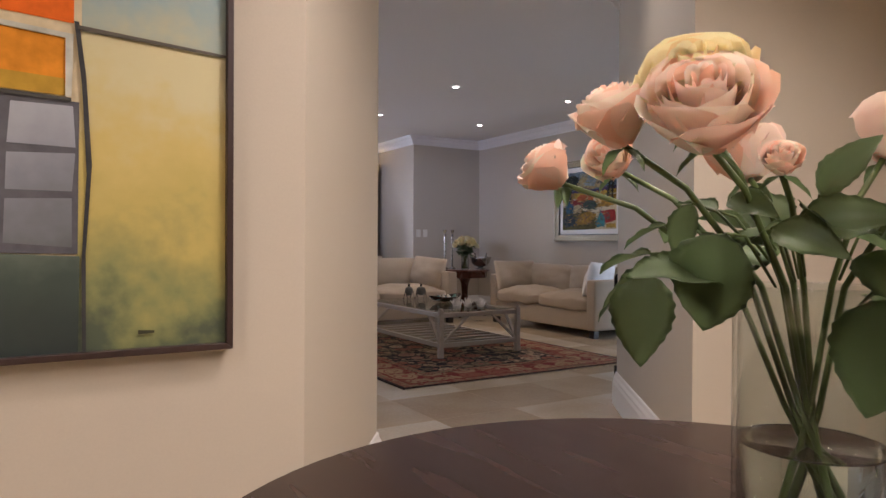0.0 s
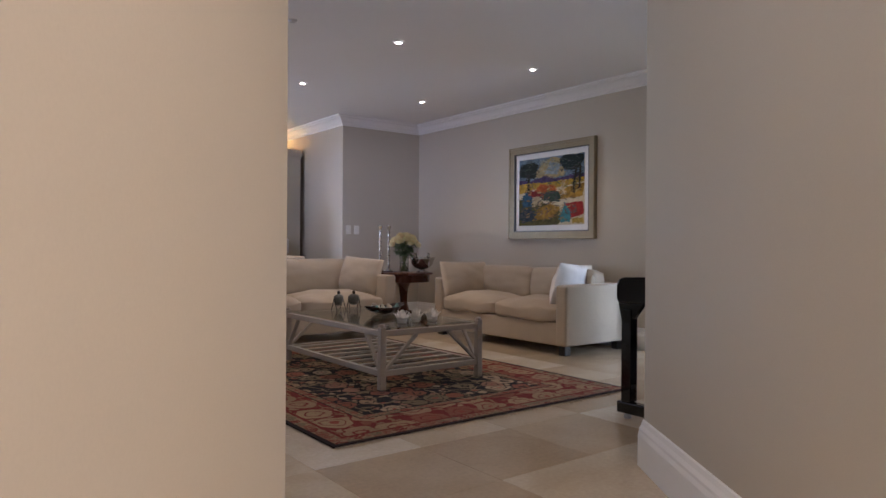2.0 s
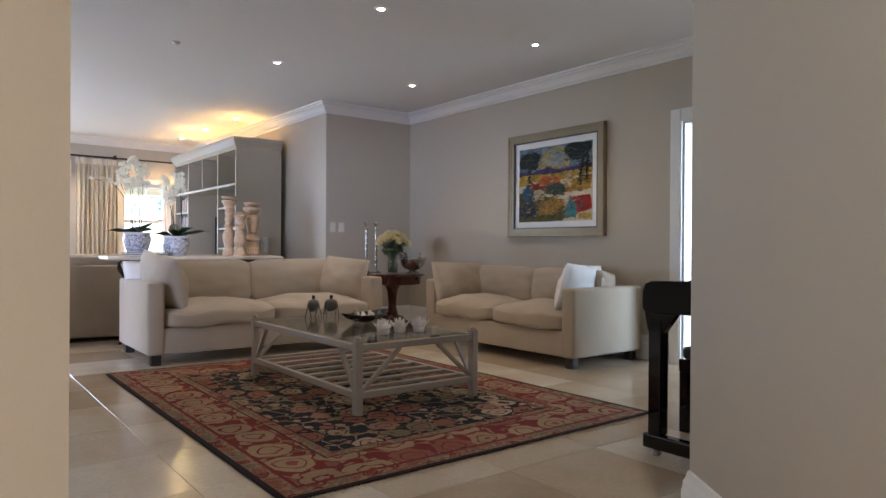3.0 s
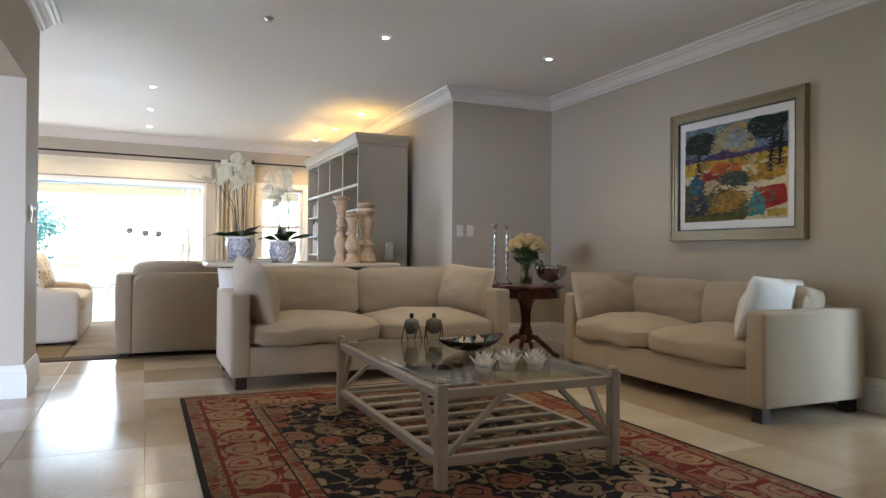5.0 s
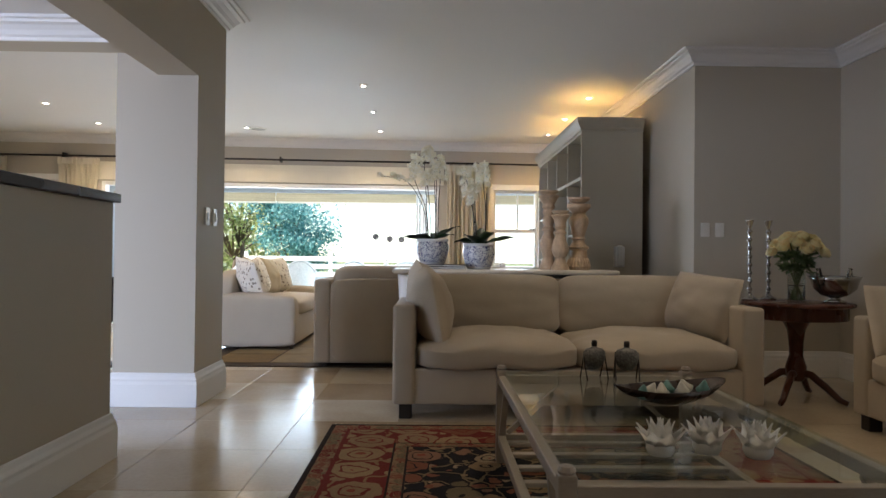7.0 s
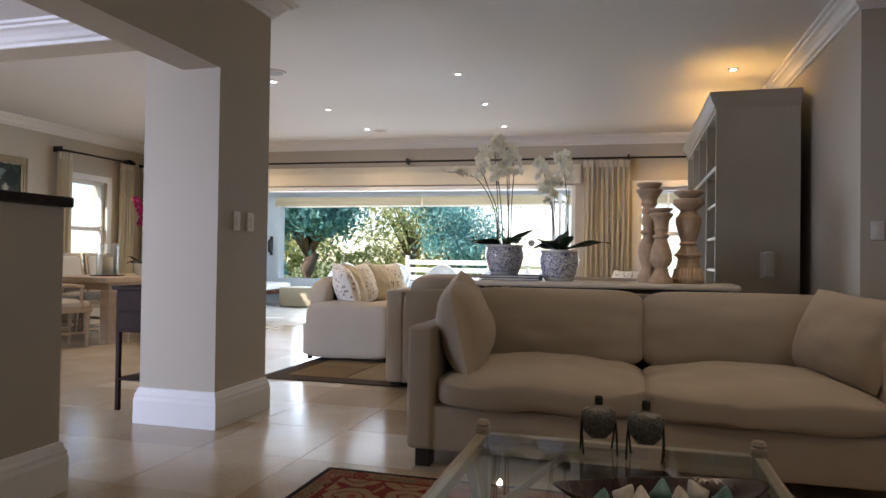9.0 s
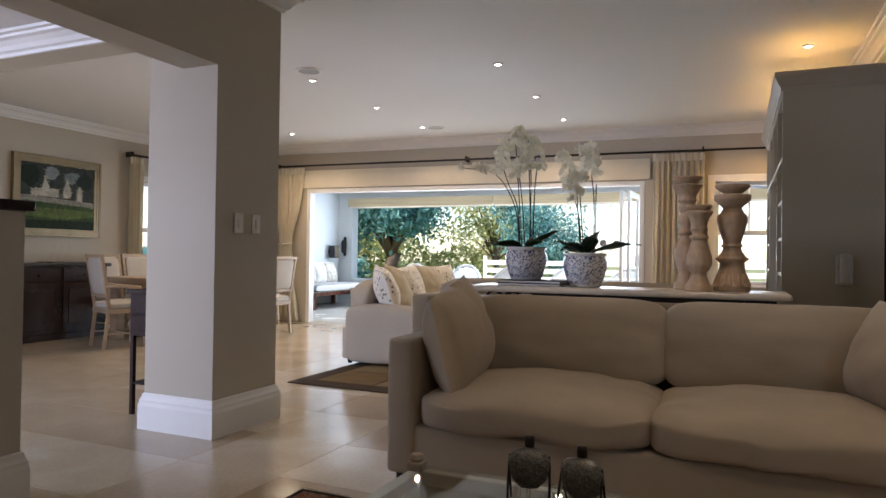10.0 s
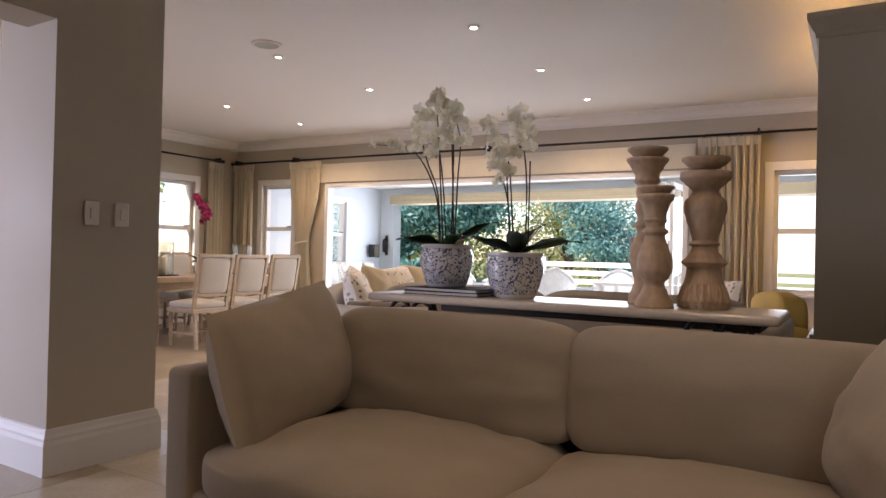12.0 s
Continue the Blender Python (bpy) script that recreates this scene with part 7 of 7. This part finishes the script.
ott = thing("ottoman", pose(-0.95, 18.25, 0), "square woven seagrass ottoman on the patio", "ottoman")
part("body", box((-0.37, -0.33, 0.02), (0.37, 0.33, 0.40), 0.02, 3), mat("woven_seagrass", (0.42, 0.36, 0.26), 0.8, var=0.25, scale=40, fine=90, bump=0.6, dist=0.006), ott, smooth=True)


def wicker_chair(m):
    """A round-backed wicker tub chair facing -y."""
    w = thing("wicker_chair", m, "white wicker tub chair", "chair", "patio chairs")
    t = bmesh.new()
    rows_ = []
    for i in range(9):
        v = i / 8
        row = []
        for j in range(25):
            a = radians(-20 + 220 * j / 24)
            top = 0.62 + 0.27 * math.sin(a) ** 2 * (1 if math.sin(a) > 0 else 0)
            r = 0.30 + 0.06 * v
            row.append(t.verts.new((r * math.cos(a), r * math.sin(a), 0.30 + (top - 0.30) * v)))
        rows_.append(row)
    for a, b in zip(rows_, rows_[1:]):
        for j in range(24):
            t.faces.new((a[j], a[j + 1], b[j + 1], b[j]))
    bmesh.ops.solidify(t, geom=t.faces[:], thickness=0.025)
    part("shell", t, WICKER, w, smooth=True)
    rim = [(0.36 * math.cos(a), 0.36 * math.sin(a), 0.62 + 0.27 * (math.sin(a) ** 2 if math.sin(a) > 0 else 0)) for a in (radians(-20 + 220 * j / 24) for j in range(25))]
    part("rim", tube(rim, 0.028, 8), WICKER, w, smooth=True)
    part("seat", lathe([(0, 0.30), (0.30, 0.30), (0.33, 0.34), (0.31, 0.40), (0, 0.42)], 28), WHITEFAB, w, smooth=True)
    for k in range(4):
        a = radians(45 + 90 * k)
        part("leg", tube([(0.26 * math.cos(a), 0.26 * math.sin(a), 0.31), (0.30 * math.cos(a), 0.30 * math.sin(a), 0)], 0.02, 8), WICKER, w, smooth=True)
    return w


wc = wicker_chair(pose(3.20, 17.9, 0, 0, 0, 10))
for m in (pose(4.15, 18.0, 0, 0, 0, -5), pose(5.05, 17.9, 0, 0, 0, -20), pose(0.0, 18.3, 0, 0, 0, 30), pose(0.95, 18.4, 0, 0, 0, 5), pose(2.0, 18.3, 0, 0, 0, -160)):
    copy_thing(wc, m)
ptab = thing("patio_table", pose(4.1, 17.2, 0), "white painted patio table", "table")
part("tabletop", box((-0.9, -0.45, 0.70), (0.9, 0.45, 0.74), 0.006), WHITE, ptab)
for sx in (-1, 1):
    for sy in (-1, 1):
        part("leg", box((sx * 0.8 - 0.03, sy * 0.38 - 0.03, 0), (sx * 0.8 + 0.03, sy * 0.38 + 0.03, 0.70), 0.004), WHITE, ptab)
al = thing("dried_flower_vase", pose(3.85, 17.2, 0.74), "three dried globe flowers in a small vase", "flower vase")
part("vase", lathe([(0, 0), (0.05, 0), (0.06, 0.06), (0.035, 0.14), (0.03, 0.16), (0, 0.16)], 20), CERAMIC, al, smooth=True)
for x, y, z in ((-0.20, 0, 0.62), (0.06, 0.02, 0.58), (0.28, 0, 0.57)):
    part("stem", tube([(0, 0, 0.12), (x * 0.4, y, z * 0.6), (x, y, z)], 0.005, 6), STEM, al)
    part("flower_head", lathe([(0, z - 0.06), (0.045, z - 0.04), (0.062, z), (0.045, z + 0.045), (0, z + 0.06)], 14, m=Matrix.Translation((x, y, 0))), mat("dried_allium", (0.2, 0.17, 0.16), 0.9, var=0.4, scale=60, bump=0.9, dist=0.02), al, smooth=True)

wl = thing("wall_lantern", pose(-2.12, 18.985, 1.05), "slim dark iron wall lantern on the patio pier", "wall lantern")
part("back_plate", box((-0.035, -0.012, 0.0), (0.035, 0.0, 0.42), 0.004), IRON, wl)
part("shade", lathe([(0.03, 0.06), (0.045, 0.08), (0.05, 0.30), (0.03, 0.34), (0, 0.36), (0, 0.06)], 16), IRON, wl, smooth=True, local=pose(0, -0.065, 0))
ps = thing("patio_speaker", pose(-2.285, 18.62, 1.0), "small black loudspeaker on a wall bracket", "speaker")
part("cabinet", box((0.03, -0.08, 0.0), (0.19, 0.08, 0.27), 0.012, 3), BLACKL, ps)
part("bracket", box((-0.015, -0.03, 0.10), (0.031, 0.03, 0.16), 0.003), IRON, ps)

# ---- garden ----
structure("ground", box((-80, 19.25, -0.35), (90, 140, -0.15)), GRASS, "sunlit lawn")


def fence(x0, x1, y):
    f = thing("slatted_fence", pose(0, y, -0.15), "pale horizontal slatted timber fence", "fence")
    x = x0
    while x <= x1 + 0.01:
        part("post", box((x - 0.05, -0.05, 0), (x + 0.05, 0.05, 1.25), 0.006), WHITE, f)
        x += 2.4
    for k in range(5):
        part("slat", box((x0, -0.075, 0.12 + 0.22 * k), (x1, -0.051, 0.25 + 0.22 * k), 0.004), WHITE, f)


fence(-0.6, 11.4, 24.0)


def tree(x, y, height, spread, trunk_r, leaves, leaf, seed, foliage, label, low=0.35, base=0.55):
    """A tapered trunk with limbs, and a crown of small leaves in uneven clumps."""
    r = random.Random(seed)
    t = thing("tree", pose(x, y, -0.15), label, "tree", "garden trees")
    fork = height * low
    bm = tube([(0, 0, 0), (r.uniform(-.1, .1), 0, fork * 0.5), (r.uniform(-.2, .2), r.uniform(-.2, .2), fork)], trunk_r, 12, taper=trunk_r * 0.7)
    ends = []
    for k in range(11):
        a, q = 2 * math.pi * k / 11 + r.uniform(-.3, .3), r.uniform(0.55, 1.0)
        e = Vector((spread * q * math.cos(a) * 0.8, spread * q * math.sin(a) * 0.8, height * r.uniform(base, 0.95)))
        mid = Vector((0, 0, fork)).lerp(e, 0.5) + Vector((r.uniform(-.3, .3), r.uniform(-.3, .3), 0.08 * height))
        tube([(0, 0, fork * 0.9), mid, e], trunk_r * 0.45, 8, bm, taper=trunk_r * 0.08)
        ends += [e, mid.lerp(e, 0.5), mid]
        for _ in range(2):
            e2 = mid.lerp(e, r.uniform(0.2, 0.8)) + Vector((r.uniform(-1, 1), r.uniform(-1, 1), r.uniform(-.5, .6))) * spread * 0.35
            tube([mid.lerp(e, 0.3), e2], trunk_r * 0.16, 6, bm, taper=trunk_r * 0.05)
            ends.append(e2)
    part("trunk", bm, BARK, t, smooth=True)
    rng = np.random.default_rng(seed)
    per = leaves // len(ends)
    cent = np.concatenate([np.array(e)[None] + rng.normal(0, 1, (per, 3)) * np.array([spread * 0.17, spread * 0.17, height * 0.055]) for e in ends])
    n = len(cent)
    d1 = rng.normal(0, 1, (n, 3))
    d1 /= np.linalg.norm(d1, axis=1)[:, None]
    d2 = np.cross(d1, rng.normal(0, 1, (n, 3)))
    d2 /= np.linalg.norm(d2, axis=1)[:, None]
    sz = leaf * rng.uniform(0.6, 1.4, (n, 1))
    quad = np.stack([cent - d1 * sz, cent + d2 * sz * 0.38, cent + d1 * sz, cent - d2 * sz * 0.38], 1).reshape(-1, 3)
    me = bpy.data.meshes.new("crown")
    me.from_pydata(quad.tolist(), [], np.arange(4 * n).reshape(-1, 4).tolist())
    me.materials.append(foliage)
    tagged(link("crown", me, t, Matrix.Identity(4)), kind="stuff")
    return t


tree(-5.5, 27.5, 5.2, 2.5, 0.30, 15000, 0.12, 1, FOLIAGE, "large blue-green garden tree with thick trunk", 0.26, 0.34)
tree(-2.8, 31.0, 5.6, 2.6, 0.10, 2600, 0.09, 2, FOLIAGE2, "slender bright-leaved garden tree", 0.3, 0.3)
tree(0.3, 26.0, 3.5, 1.5, 0.07, 9000, 0.065, 3, FOLIAGE, "small rounded blue-green garden tree", 0.2, 0.22)
tree(-9.2, 26.5, 5.0, 2.8, 0.18, 17000, 0.11, 4, FOLIAGE, "dense dark garden tree", 0.2, 0.25)
tree(-4.5, 36.0, 5.5, 4.5, 0.12, 3600, 0.11, 5, FOLIAGE2, "sunlit yellow-green tree at the garden edge", 0.2, 0.25)
tree(-12.0, 34.0, 7.0, 5.0, 0.2, 16000, 0.13, 6, FOLIAGE2, "sunlit yellow-green tree at the garden edge", 0.2, 0.25)
tree(-13.0, 17.5, 5.0, 3.2, 0.2, 9000, 0.12, 7, FOLIAGE2, "leafy tree beyond the side window", 0.2)
tree(10.5, 24.0, 4.2, 2.4, 0.12, 9000, 0.10, 8, FOLIAGE, "leafy tree beyond the sash window", 0.2)


def hedge(x0, x1, y, h, seed, foliage, n=16000):
    rng = np.random.default_rng(seed)
    c = np.stack([rng.uniform(x0, x1, n), y + rng.normal(0, 0.35, n), rng.uniform(0, 1, n) ** 0.8 * h], 1)
    c[:, 2] *= 0.8 + 0.25 * np.sin(c[:, 0] * 1.7) * np.sin(c[:, 0] * 0.6 + 1)
    d1 = rng.normal(0, 1, (n, 3))
    d1 /= np.linalg.norm(d1, axis=1)[:, None]
    d2 = np.cross(d1, rng.normal(0, 1, (n, 3)))
    d2 /= np.linalg.norm(d2, axis=1)[:, None]
    sz = 0.11 * rng.uniform(0.6, 1.5, (n, 1))
    quad = np.stack([c - d1 * sz, c + d2 * sz * 0.5, c + d1 * sz, c - d2 * sz * 0.5], 1).reshape(-1, 3)
    me = bpy.data.meshes.new("hedge")
    me.from_pydata(quad.tolist(), [], np.arange(4 * n).reshape(-1, 4).tolist())
    me.materials.append(foliage)
    ob = tagged(new("hedge", me), "loose leafy garden hedge", "hedge", kind="stuff")
    ob.matrix_world = pose(0, 0, -0.15)


hedge(-16, -5.6, 25.6, 1.4, 11, FOLIAGE, 7000)
hedge(-16, -1.0, 38.0, 2.2, 12, FOLIAGE2, 6000)

# ---- floor tiles, nearest ones singly ----
TILE = tile_material()
SIZE, GAP = 0.6, 0.0018
t = box((GAP / 2, GAP / 2, -0.01), (SIZE - GAP / 2, SIZE - GAP / 2, 0), 0.0015, 1)
tile_me = bpy.data.meshes.new("tile")
t.to_mesh(tile_me)
t.free()
tile_me.materials.append(TILE)
floor_ob = bpy.data.objects["floor"]
far_tiles = bmesh.new()
cells = []
for i in range(-9, 12):
    for j in range(-19, 12):
        x, y = 3.9 + SIZE * (i - 2), 8.8 + SIZE * j
        if -2.4 <= x <= 8.2 and -2.6 <= y <= 14.5:
            near = 1.2 <= x <= 6.7 and 2.2 <= y <= 12.8
            cells.append((not near, x, y))
cells.sort()
for k, (far, x, y) in enumerate(cells):
    if k < 295 and not far:
        link("tile", tile_me, floor_ob, Matrix.Translation((x, y, 0)))
    else:
        box((x + GAP / 2, y + GAP / 2, -0.01), (x + SIZE - GAP / 2, y + SIZE - GAP / 2, 0), bm=far_tiles)
me = bpy.data.meshes.new("tile_field")
far_tiles.to_mesh(me)
far_tiles.free()
me.materials.append(TILE)
tagged(link("tile_field", me, floor_ob, Matrix.Identity(4)), kind="stuff")
